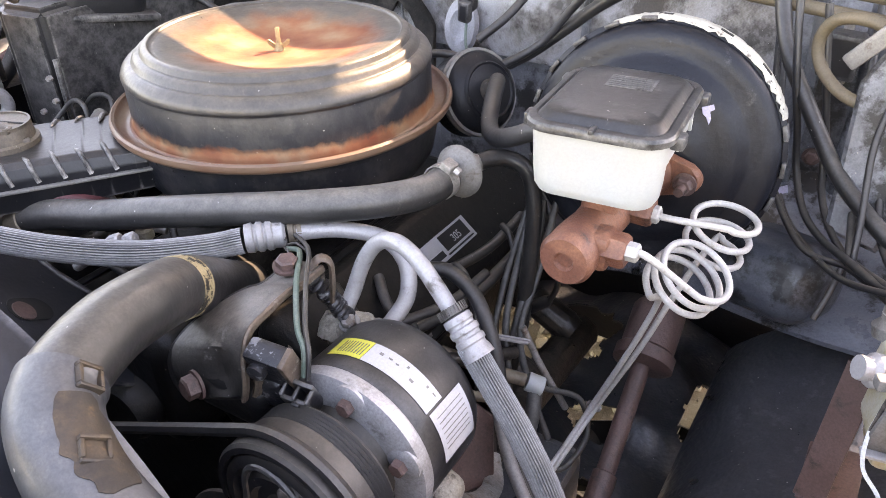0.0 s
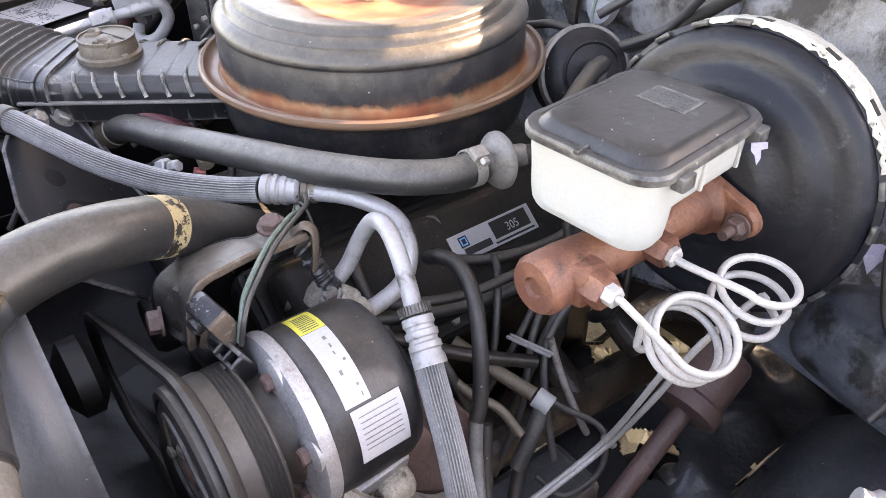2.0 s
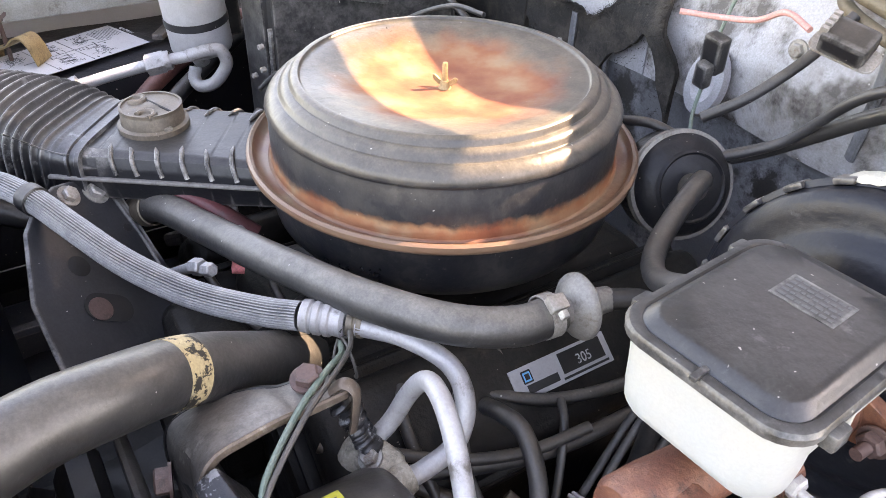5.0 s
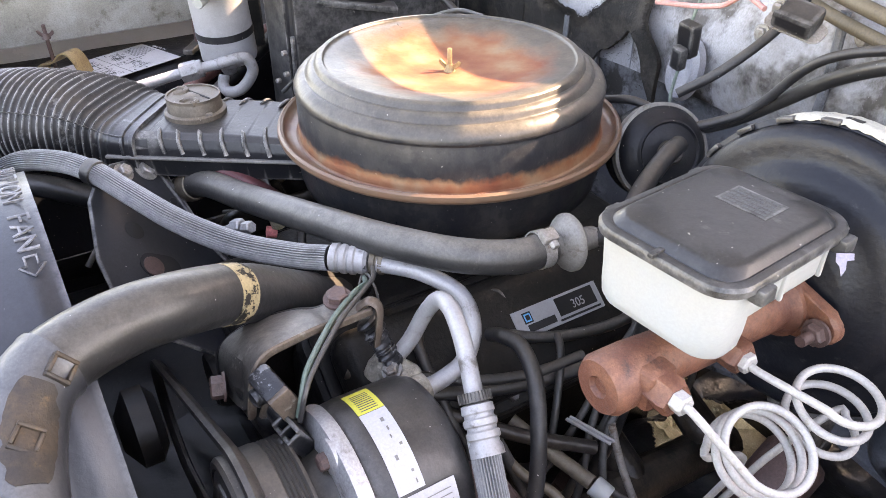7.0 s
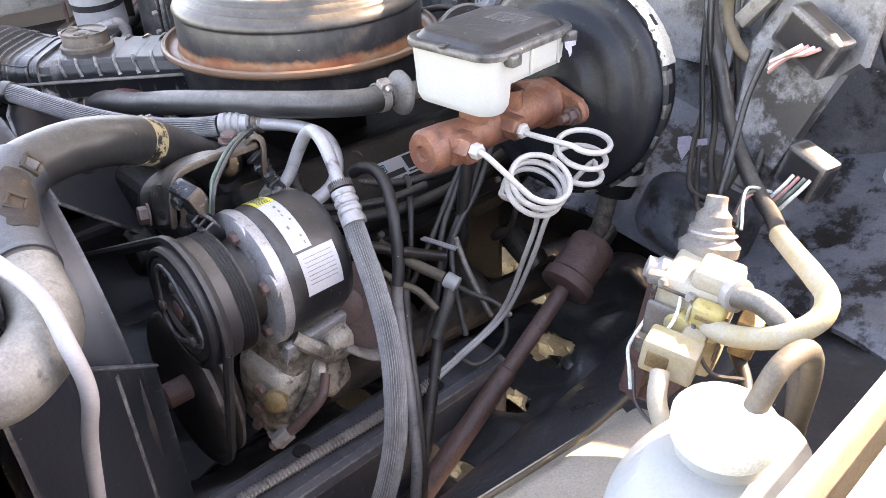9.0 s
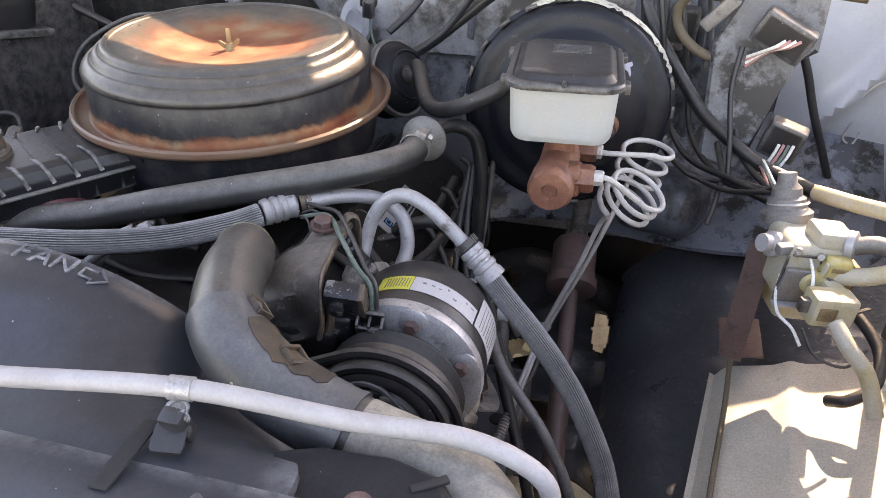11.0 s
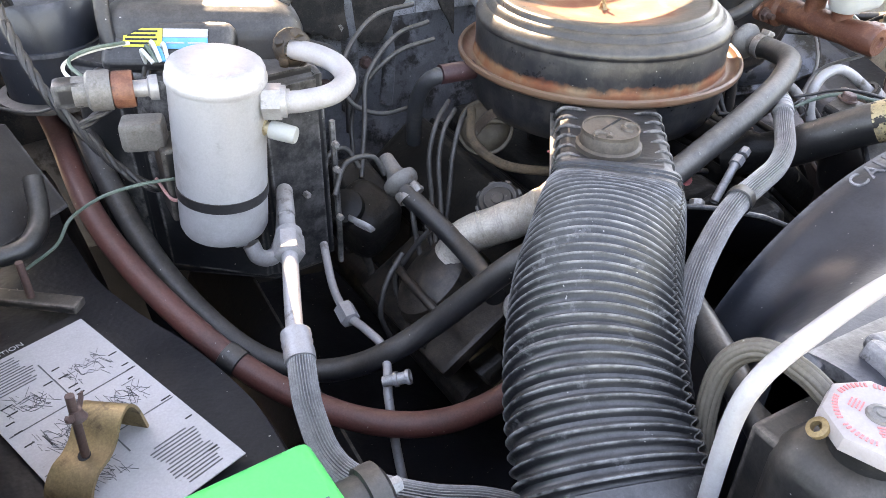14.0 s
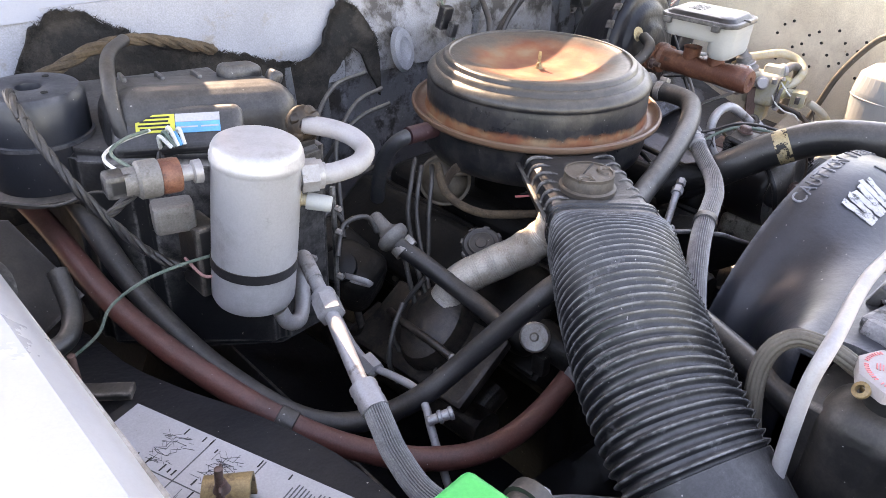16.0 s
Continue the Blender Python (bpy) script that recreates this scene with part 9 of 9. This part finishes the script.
part("stove_cover", join(lathe([(0.0, 0.036), (0.030, 0.034), (0.044, 0.026), (0.050, 0.010), (0.052, -0.05), (0, -0.05)], axis((-0.328, -0.128, 0.720), (-0.62, -0.1, 0.78)) @ Matrix.Diagonal((0.9, 1.35, 1, 1)), 36), rbox((0.12, 0.22, 0.02), pose(-0.335, -0.12, 0.690, 0, -32, 4), 0.006)), M_stove, hsh)
part("cover_ridge", tube([(-0.362, -0.195, 0.722), (-0.372, -0.15, 0.735), (-0.372, -0.10, 0.735), (-0.360, -0.06, 0.725)], 0.006, 10), M_stove, hsh)
part("cover_bolt", hexbolt((-0.365, -0.20, 0.725), (-0.6, -0.4, 0.6), 0.007, 0.008), M_steel, hsh)
dv = thing("diverter_valve", (-0.31, -0.30, 0.79), "grey cast diverter valve with a round knob", "valve")
part("valve_body", lathe([(0.021, -0.055), (0.023, -0.05), (0.023, 0.02), (0.018, 0.028), (0, 0.028)], axis((-0.300, -0.312, 0.785), (-0.2, 0.8, 0.25)), 28), M_grime, dv)
part("knob", lathe([(0.010, 0), (0.019, 0.002), (0.0195, 0.012), (0.017, 0.015), (0.006, 0.0155), (0.004, 0.018), (0, 0.018)], axis((-0.318, -0.298, 0.795), (-0.75, -0.35, 0.6)), 32), M_steel, dv, "round pale grey knob")
part("pipe_end", lathe([(0.020, 0), (0.021, 0.03), (0, 0.03)], axis((-0.296, -0.345, 0.772), (0.1, -0.9, -0.3)), 24), M_alu, dv)
part("ear", rbox((0.016, 0.022, 0.03), pose(-0.325, -0.315, 0.768), 0.004), M_grime, dv)
dp = thing("oil_dipstick", (-0.42, -0.067, 0.81), "bent white metal dipstick loop handle", "dipstick")
part("handle", tube([(-0.4026, -0.0116, 0.7814), (-0.411, -0.024, 0.789), (-0.409, -0.042, 0.7935), (-0.399, -0.056, 0.790), (-0.392, -0.056, 0.7815), (-0.393, -0.042, 0.777), (-0.399, -0.022, 0.776), (-0.4026, -0.0116, 0.7814)], 0.0030, 8, squash=(1.5, 0.6)), M_alu_white, dp)
part("tube", tube([(-0.402, -0.012, 0.780), (-0.385, -0.01, 0.72), (-0.36, -0.01, 0.60)], 0.006, 10), M_dark, dp)
part("collar", lathe([(0.0075, -0.004), (0.0085, 0), (0.0075, 0.004), (0, 0.004)], axis((-0.4026, -0.0116, 0.7814), (-0.5, -0.2, 0.8)), 16), M_steel, dp)
st2 = thing("starter_shield", (-0.40, -0.02, 0.78), "dark greasy engine casting beside the heater case", "engine casting")
part("casting", join(rbox((0.085, 0.09, 0.085), pose(-0.372, 0.015, 0.755, 18, -14, 24), 0.026, 4), rbox((0.07, 0.09, 0.05), pose(-0.36, 0.07, 0.775, 20, 0, 10), 0.015, 3)), M_grime, st2)
part("casting_cap", lathe([(0.026, 0), (0.024, 0.010), (0.012, 0.014), (0, 0.014)], axis((-0.405, 0.000, 0.790), (-0.4, -0.5, 0.75)), 22), M_grime, st2)

# radiator side hoses
t = hose("heater_return_hose", [(-0.165, -0.30, 0.80), (-0.190, -0.355, 0.835), (-0.212, -0.41, 0.862), (-0.231, -0.448, 0.874), (-0.268, -0.520, 0.884), (-0.296, -0.580, 0.886), (-0.314, -0.632, 0.880), (-0.322, -0.668, 0.872)], 0.0148, M_hose_dusty, "dusty grey rubber hose clamped to the radiator tank")
hose_clamp("hose_clamp", (-0.317, -0.645, 0.878), (-0.12, -0.55, -0.1), 0.0155, t, M_gold, 0.012, (0.3, 0.1, 0.9))
hose("overflow_hose", [(-0.318, -0.650, 0.962), (-0.322, -0.622, 0.972), (-0.330, -0.592, 0.972), (-0.343, -0.577, 0.950), (-0.352, -0.580, 0.905), (-0.358, -0.60, 0.84), (-0.37, -0.63, 0.76)], 0.0088, M_overflow, "tan ribbed overflow hose curling from the radiator neck", section=ribbed(10, 0.12), seg=40, thing_only=True)
ins = thing("support_insert", (-0.22, -0.70, 0.97), "scuffed black and white bracket beside the radiator cap", "bracket")
part("insert_body", rbox((0.060, 0.14, 0.014), pose(-0.232, -0.690, 0.966, 0, 4, -8), 0.005), M_scuff_silver, ins)
part("folded_lip", rbox((0.016, 0.135, 0.020), pose(-0.262, -0.690, 0.966, 0, 18, -8), 0.005), M_scuff_silver, ins)
part("slat", rbox((0.085, 0.13, 0.010), pose(-0.148, -0.688, 0.966, 0, -3, -8), 0.003), M_scuff, ins)
part("bracket_screw", hexbolt((-0.225, -0.672, 0.972), (0, 0, 1), 0.005, 0.004, 0.007), M_disc, ins)

# ---- passenger corner ----
def twisted(pts, r, mat, name, label, cat):
    line = resample(spline(pts, 14), 0.0025)
    t = [(line[min(i + 1, len(line) - 1)] - line[max(i - 1, 0)]).normalized() for i in range(len(line))]
    bm = bmesh.new()
    for ph in (0.0, 2.1, 4.2):
        st_ = []
        for i, p in enumerate(line):
            u = t[i].orthogonal().normalized()
            w = t[i].cross(u)
            a = ph + i * 0.0025 / r * 0.55
            st_.append(p + (u * math.cos(a) + w * math.sin(a)) * r * 0.5)
        sweep(bm, st_, r * 0.62, 7)
    return single(name, bm, mat, label, cat)


twisted([(-0.728, 0.165, 1.045), (-0.738, 0.135, 1.080), (-0.744, 0.100, 1.078), (-0.737, 0.065, 1.045), (-0.724, 0.030, 1.006), (-0.706, 0.018, 0.971), (-0.690, 0.005, 0.945), (-0.672, -0.010, 0.920), (-0.648, -0.025, 0.900), (-0.620, -0.020, 0.885)], 0.0056, M_rubber, "twisted_loom", "black tape wrapped wire loom over the blower", "wire loom")
twisted([(-0.700, 0.014, 0.966), (-0.655, 0.022, 0.985), (-0.622, 0.045, 0.992), (-0.615, 0.055, 1.01)], 0.0050, M_rubber, "twisted_loom", "black taped loom branch on the heater case", "wire loom")
twisted([(-0.72, 0.28, 1.030), (-0.64, 0.30, 1.045), (-0.58, 0.31, 1.062), (-0.52, 0.32, 1.062), (-0.46, 0.34, 1.045), (-0.38, 0.36, 1.015)], 0.0085, M_rope, "braided_rope", "tan fibrous rope of torn insulation along the cowl", "rope")
hose("cowl_hose", [(-0.640, 0.075, 1.00), (-0.645, 0.09, 1.045), (-0.635, 0.12, 1.085), (-0.60, 0.20, 1.085), (-0.55, 0.28, 1.075)], 0.0085, M_rubber, "black drain hose bent over the heater case", thing_only=True)
for pts, m_, lab in (([(-0.668, -0.060, 1.030), (-0.690, -0.045, 1.045), (-0.695, -0.02, 1.052), (-0.670, 0.005, 1.052), (-0.635, 0.03, 1.045)], M_wire_green, "pale green wire looping from the pressure switch"),
                     ([(-0.672, -0.058, 1.030), (-0.698, -0.040, 1.040), (-0.700, -0.012, 1.046), (-0.672, 0.012, 1.047), (-0.630, 0.036, 1.042)], M_wire_white, "cream wire looping from the pressure switch"),
                     ([(-0.620, -0.06, 0.92), (-0.660, -0.065, 0.925), (-0.700, -0.055, 0.915), (-0.735, -0.045, 0.892), (-0.755, -0.050, 0.868), (-0.79, -0.045, 0.845)], M_wire_green, "faded green wire hanging over the heater hoses"),
                     ([(-0.640, -0.03, 0.91), (-0.632, -0.055, 0.895), (-0.622, -0.065, 0.90), (-0.61, -0.05, 0.92)], M_wire_pink, "pink and white wire end below the loom"),
                     ([(-0.79, 0.08, 0.985), (-0.74, 0.055, 0.975), (-0.70, 0.04, 0.985), (-0.67, 0.02, 0.975)], M_rubber, "thin black wire beside the blower motor")):
    single("loose_wire", tube(pts, 0.0019, 8), m_, lab, "wire")
single("switch_plug", rbox((0.046, 0.034, 0.034), pose(-0.641, -0.020, 0.962, 0, 0, -18), 0.006), M_disc, "grey square relay plug under the pressure switch", "connector")
wcl = thing("wire_cluster", (-0.61, 0.04, 1.015), "bunch of pale wire ends on the heater case", "wire")
for k in range(5):
    part("wire_end", tube([(-0.615 + 0.004 * k, 0.05, 1.012), (-0.618 + 0.006 * k, 0.042, 1.030 + 0.004 * (k % 3)), (-0.610 + 0.004 * k, 0.03, 1.018)], 0.0024, 7), (M_wire_white, M_wire_green, M_wire_white, M_blue, M_wire_white)[k], wcl)


TORN = ((-0.86, 0.90), (-0.70, 0.96), (-0.662, 1.016), (-0.625, 1.066), (-0.59, 1.086), (-0.555, 1.086), (-0.514, 1.060), (-0.457, 1.030), (-0.383, 1.008), (-0.302, 0.985), (-0.255, 0.966), (-0.19, 0.953), (-0.151, 0.986), (-0.111, 1.027), (-0.085, 1.045), (-0.065, 1.035), (-0.045, 0.99), (-0.02, 0.93))


def torn_top(x):
    for (xa, za), (xb, zb) in zip(TORN, TORN[1:]):
        if x <= xb:
            return za + (zb - za) * (x - xa) / (xb - xa)
    return TORN[-1][1]


def torn_edge():
    bm = bmesh.new()
    rnd = random.Random(7)
    rows = []

    def depth(x, z):
        return 0.382 + bumpy((x * 3, z * 3, 0), 0.018, 4) + 0.05 * max(0.0, z - 0.98) / 0.1
    for i in range(241):
        x = -0.86 + 0.84 * i / 240
        top = torn_top(x) + 0.008 * noise.noise(Vector((x * 60, 0, 0))) + 0.005 * noise.noise(Vector((x * 160, 4, 0)))
        low = top - 0.085 - 0.03 * noise.noise(Vector((x * 20, 9, 0))) if x > -0.34 else 0.80
        rows.append([bm.verts.new((x, depth(x, low + (top - low) * j / 12), low + (top - low) * j / 12)) for j in range(13)])
    for a, b in zip(rows, rows[1:]):
        for j in range(12):
            bm.faces.new((a[j], a[j + 1], b[j + 1], b[j]))
    r = bmesh.ops.extrude_face_region(bm, geom=bm.faces[:])
    bmesh.ops.translate(bm, verts=[e for e in r["geom"] if isinstance(e, bmesh.types.BMVert)], vec=(0, 0.008, 0))
    for k in range(7000):
        x = rnd.uniform(-0.78, -0.03)
        top = torn_top(x)
        z = top + (rnd.uniform(-0.010, 0.003) if k % 2 else -0.12 * rnd.random() ** 2)
        p = Vector((x, depth(x, z) - 0.001, z))
        d = Vector((rnd.uniform(-1, 1), rnd.uniform(-0.6, 0.1), rnd.uniform(-0.5, 1))).normalized() * rnd.uniform(0.003, 0.010)
        w = d.cross(Vector((0, 1, 0.3))).normalized() * 0.0005
        bm.faces.new([bm.verts.new(p - w), bm.verts.new(p + w), bm.verts.new(p + d)])
    return bm


single("torn_insulation", torn_edge(), M_fuzz, "ragged black fibrous insulation along the cowl edge", "insulation", kind="stuff")
mk = thing("marker_lamp", (-0.845, -0.02, 1.0), "orange plastic marker lamp socket by the fender", "lamp")
part("socket", rbox((0.05, 0.035, 0.028), pose(-0.838, 0.02, 1.030, 0, 15, 25), 0.006), M_orange, mk)
part("clip", rbox((0.016, 0.030, 0.022), pose(-0.815, 0.012, 1.026, 0, 15, 25), 0.004), M_gold, mk)
brc = thing("hinge_bracket", (-0.80, 0.06, 0.88), "grimy black steel bracket with a bent pipe by the fender", "bracket")
part("bracket_plate", plate([(-0.07, -0.08), (0.05, -0.07), (0.06, 0.05), (0.0, 0.09), (-0.06, 0.07)], 0.006, axis((-0.805, 0.07, 0.90), (0.35, -0.55, 0.75)), 0.002), M_black, brc)
part("bent_pipe", tube([(-0.85, -0.03, 0.875), (-0.82, -0.045, 0.868), (-0.785, -0.04, 0.868), (-0.765, -0.01, 0.88), (-0.76, 0.03, 0.91)], 0.011, 14), M_hose_dusty, brc)
part("black_disc", lathe([(0, 0.006), (0.03, 0.005), (0.045, 0.0), (0.045, -0.01), (0, -0.01)], axis((-0.845, 0.02, 0.93), (0.3, -0.6, 0.7)), 28), M_black, brc)

# ---- firewall on the driver side ----
for pts, r, m_, lab in (([(0.06, 0.475, 1.10), (0.14, 0.405, 1.10), (0.30, 0.36, 1.085), (0.45, 0.33, 1.075), (0.62, 0.30, 1.07), (0.80, 0.28, 1.06)], 0.0085, M_tan_hose, "long tan vacuum pipe along the cowl"),
                        ([(0.12, 0.47, 1.085), (0.19, 0.385, 1.075), (0.35, 0.34, 1.060), (0.50, 0.31, 1.052), (0.66, 0.27, 1.048)], 0.0075, M_tan_hose, "tan steel pipe along the cowl"),
                        ([(0.70, 0.20, 1.005), (0.655, 0.205, 0.985), (0.605, 0.215, 0.985), (0.570, 0.235, 1.005), (0.560, 0.240, 1.035), (0.575, 0.232, 1.060), (0.610, 0.225, 1.062), (0.64, 0.22, 1.045)], 0.0066, M_tan_hose, "looped tan rubber hose on the firewall"),
                        ([(0.165, 0.240, 0.932), (0.200, 0.285, 0.950), (0.240, 0.302, 0.982), (0.30, 0.305, 1.030), (0.37, 0.30, 1.066), (0.46, 0.31, 1.085)], 0.0085, M_hose_dusty, "thick grey-black hose over the booster"),
                        ([(0.155, 0.22, 0.93), (0.215, 0.285, 0.965), (0.29, 0.29, 1.05), (0.40, 0.31, 1.090)], 0.0055, M_rubber, "thin black wire over the booster"),
                        ([(0.14, 0.25, 0.97), (0.17, 0.28, 1.00), (0.19, 0.33, 1.04), (0.20, 0.37, 1.08)], 0.006, M_rubber, "black ribbed loom rising up the firewall"),
                        ([(0.06, 0.20, 0.945), (0.10, 0.215, 0.955), (0.13, 0.235, 0.945), (0.145, 0.26, 0.925)], 0.0055, M_rubber, "black vacuum line behind the air cleaner")):
    hose("firewall_hose", pts, r, m_, lab, thing_only=True)
cnn = thing("wire_connector", (0.09, 0.30, 1.0), "black two-part wire connector hanging from the cowl", "connector")
part("connector_body", rbox((0.026, 0.018, 0.045), pose(0.085, 0.318, 1.010, 10, 8, 0), 0.003), M_black, cnn)
part("connector_half", rbox((0.018, 0.014, 0.03), pose(0.090, 0.300, 0.990, 10, 8, 0), 0.003), M_black, cnn)
part("lead", tube([(0.083, 0.32, 1.03), (0.080, 0.335, 1.06), (0.075, 0.36, 1.09)], 0.0022, 7), M_wire_green, cnn)
part("lead", tube([(0.092, 0.30, 0.975), (0.100, 0.285, 0.950), (0.115, 0.27, 0.93)], 0.0022, 7), M_wire_green, cnn)
single("cowl_grommet", lathe([(0, 0.004), (0.010, 0.005), (0.020, 0.012), (0.032, 0.010), (0.036, 0.0), (0, 0)], axis((0.034, 0.386, 0.940), (0.1, -1, 0.25)) @ Matrix.Diagonal((0.8, 1.25, 1, 1)), 32), M_silver_panel, "oval silver-grey blanking plate on the firewall", "plate")
fz = thing("fuse_panel", (0.71, 0.17, 1.0), "worn grey wiring bulkhead panel with sockets and pale wires", "connector")
part("panel_plate", plate([(-0.075, -0.11), (-0.02, -0.12), (0.012, 0.0), (0.020, 0.04), (0.045, 0.05), (0.045, 0.12), (-0.05, 0.13), (-0.085, 0.05)], 0.02, axis((0.695, 0.205, 0.955), (-0.12, -1, 0.18)), 0.005), M_paint_old, fz)
part("socket_block", rbox((0.07, 0.03, 0.045), pose(0.690, 0.172, 1.030, 0, 25, -12), 0.005), M_black, fz)
part("socket_block", rbox((0.05, 0.03, 0.05), pose(0.718, 0.165, 0.895, 0, 15, -12), 0.005), M_black, fz)
part("silver_bar", rbox((0.055, 0.016, 0.018), pose(0.612, 0.205, 1.045, 0, -50, -10), 0.003), M_disc, fz)
for k in range(4):
    part("pale_wire", tube([(0.690 + 0.006 * k, 0.150, 1.030), (0.680 + 0.005 * k, 0.150, 1.022), (0.668 + 0.002 * k, 0.16, 1.012), (0.652, 0.172, 1.000 - 0.004 * k)], 0.0022, 7), M_wire_pink if k % 2 else M_wire_white, fz)
for k in range(4):
    part("pale_wire", tube([(0.712 + 0.006 * k, 0.148, 0.895), (0.706 + 0.006 * k, 0.140, 0.882), (0.698 + 0.006 * k, 0.135, 0.868), (0.688 + 0.006 * k, 0.135, 0.850)], 0.0022, 7), (M_wire_white, M_wire_pink, M_wire_green, M_wire_white)[k], fz)
single("cowl_side_panel", sheet(lambda u, v: (0.735 + 0.20 * u, 0.372 + 0.014 * math.sin(v * 7 + u * 3) - 0.02 * math.exp(-((v - 0.25 - 0.6 * u) / 0.06) ** 2), 0.70 + 0.372 * v), 26, 26, 0.006, (0, 1, 0)), M_silver_side, "smooth silver painted cowl side panel with creases", "panel", kind="structure")
hose("edge_trim", [(0.700, 0.275, 1.06), (0.728, 0.285, 1.0), (0.752, 0.292, 0.95), (0.775, 0.295, 0.89), (0.802, 0.30, 0.83), (0.826, 0.30, 0.775)], 0.006, M_rubber, "black rubber edge trim beside the silver panel", category="trim", thing_only=True)
for pts in ([(0.845, 0.352, 0.90), (0.865, 0.350, 0.925), (0.885, 0.350, 0.930)], [(0.845, 0.352, 0.86), (0.838, 0.352, 0.835), (0.852, 0.352, 0.825), (0.860, 0.352, 0.845)]):
    single("chalk_mark", tube(pts, 0.0018, 6), M_line, "faint pale scrawl on the silver panel", "mark")
mod = thing("ignition_relay", (0.235, 0.27, 1.08), "black relay with steel terminals and a pink wire on the cowl", "relay")
mm_ = pose(0.245, 0.292, 1.082, 25, 10, 15) @ Matrix.Scale(0.75, 4)
part("relay_case", rbox((0.060, 0.044, 0.030), mm_, 0.006, 2), M_black, mod)
part("relay_base", plate(rounded(0.085, 0.040, 0.012), 0.003, mm_ @ pose(0, 0, -0.018), 0.0008), M_steel, mod)
for k in range(4):
    part("terminal", rbox((0.010, 0.006, 0.014), mm_ @ pose(-0.028, -0.014 + 0.010 * k, 0.014), 0.001), M_steel, mod)
part("lead", tube([(0.215, 0.275, 1.086), (0.180, 0.285, 1.090), (0.140, 0.30, 1.068), (0.100, 0.30, 1.058), (0.060, 0.275, 1.057)], 0.0032, 8), M_wire_pink, mod, "faded pink wire")
tag = thing("fluid_tag", (0.50, 0.012, 1.02), "small torn lilac plastic tag by the reservoir", "tag")
part("tag_strip", plate([(-0.007, 0.008), (0.008, 0.010), (0.009, 0.004), (0.003, 0.002), (0.004, -0.006), (0.001, -0.013), (-0.002, -0.004), (-0.006, 0.0)], 0.001, axis((0.508, 0.012, 1.022), (0.6, -0.7, 0.4)) @ Matrix.Scale(0.75, 4), 0), M_tag, tag)

# ---- pressed ribs, bolts and fittings on the firewall ----
for k, (rx, rz0, rz1, rr_) in enumerate(((0.54, 0.80, 1.05, 0.010), (0.60, 0.78, 1.04, 0.008), (0.235, 0.93, 1.07, 0.009), (-0.235, 0.74, 0.95, 0.012), (-0.16, 0.74, 0.92, 0.010))):
    single("firewall_rib", tube([(rx, 0.392, rz0), (rx + 0.006, 0.388, (rz0 + rz1) / 2), (rx, 0.396, rz1)], rr_, 10, squash=(0.6, 1.3)), M_paint_old, "pressed stiffening rib in the grey firewall", "rib", kind="structure")
for bx, bz in ((0.52, 0.88), (0.575, 0.95), (0.57, 0.84), (0.63, 0.92), (0.14, 1.02), (0.27, 1.05), (-0.25, 0.90), (-0.20, 0.83), (-0.28, 0.80)):
    single("firewall_bolt", hexbolt((bx, 0.388, bz), (0, -1, 0), 0.0085, 0.008, 0.012), M_rust_dark if bz < 0.9 else M_steel, "small hex bolt with washer on the firewall", "bolt", "firewall bolts")
rly = thing("relay", (0.575, 0.36, 0.99), "black plastic relay box bolted to the firewall", "relay")
part("relay_case", rbox((0.045, 0.032, 0.055), pose(0.575, 0.365, 0.985, 0, 4, 0), 0.005), M_black, rly)
part("relay_lug", rbox((0.012, 0.006, 0.020), pose(0.575, 0.378, 1.020), 0.002), M_steel, rly)
for pts, r, m_ in (([(0.50, 0.37, 1.09), (0.515, 0.33, 1.0), (0.53, 0.30, 0.93), (0.545, 0.24, 0.87), (0.60, 0.14, 0.845), (0.652, 0.108, 0.850), (0.70, 0.03, 0.865)], 0.0036, M_rubber),
                   ([(0.60, 0.37, 1.07), (0.612, 0.31, 1.0), (0.622, 0.26, 0.94), (0.635, 0.20, 0.885), (0.650, 0.11, 0.852)], 0.0042, M_hose_dusty),
                   ([(0.63, 0.30, 1.06), (0.642, 0.24, 0.99), (0.655, 0.20, 0.92), (0.668, 0.15, 0.875), (0.70, 0.05, 0.87)], 0.0042, M_rubber),
                   ([(0.645, 0.18, 1.01), (0.640, 0.16, 0.96), (0.648, 0.13, 0.90), (0.653, 0.108, 0.853)], 0.0035, M_rubber),
                   ([(0.645, 0.105, 0.850), (0.640, 0.085, 0.825), (0.634, 0.07, 0.805)], 0.0035, M_rubber)):
    hose("wire_loom", pts, r, m_, "black taped wire loom hanging across the firewall", category="wire", thing_only=True)
for k in range(3):
    single("loose_wire", tube([(0.700 + 0.005 * k, 0.05, 0.868), (0.690, 0.09, 0.880 + 0.006 * k), (0.688 + 0.004 * k, 0.14, 0.872)], 0.0016, 7), (M_wire_pink, M_wire_green, M_wire_white)[k], "thin coloured wire tied to the loom", "wire")

# ---- spark plug leads on the driver side ----
for k in range(4):
    yb = -0.185 + 0.105 * k
    lead = thing("plug_wire", (0.30, yb, 0.72), "dusty black spark plug lead with a rubber boot", "spark plug wire", "driver side plug leads")
    part("lead", tube([(0.262 + 0.004 * k, yb + 0.06, 0.800), (0.290, yb + 0.045, 0.795), (0.318, yb + 0.020, 0.755), (0.330, yb + 0.004, 0.705), (0.318, yb, 0.665)], 0.0042, 10), M_hose_dusty, lead)
    part("boot", lathe([(0.0062, 0.0), (0.0085, 0.006), (0.0090, 0.034), (0.0075, 0.040), (0, 0.040)], axis((0.322, yb + 0.001, 0.676), (-0.75, -0.05, -0.65)), 16), M_rubber, lead, "black rubber plug boot")
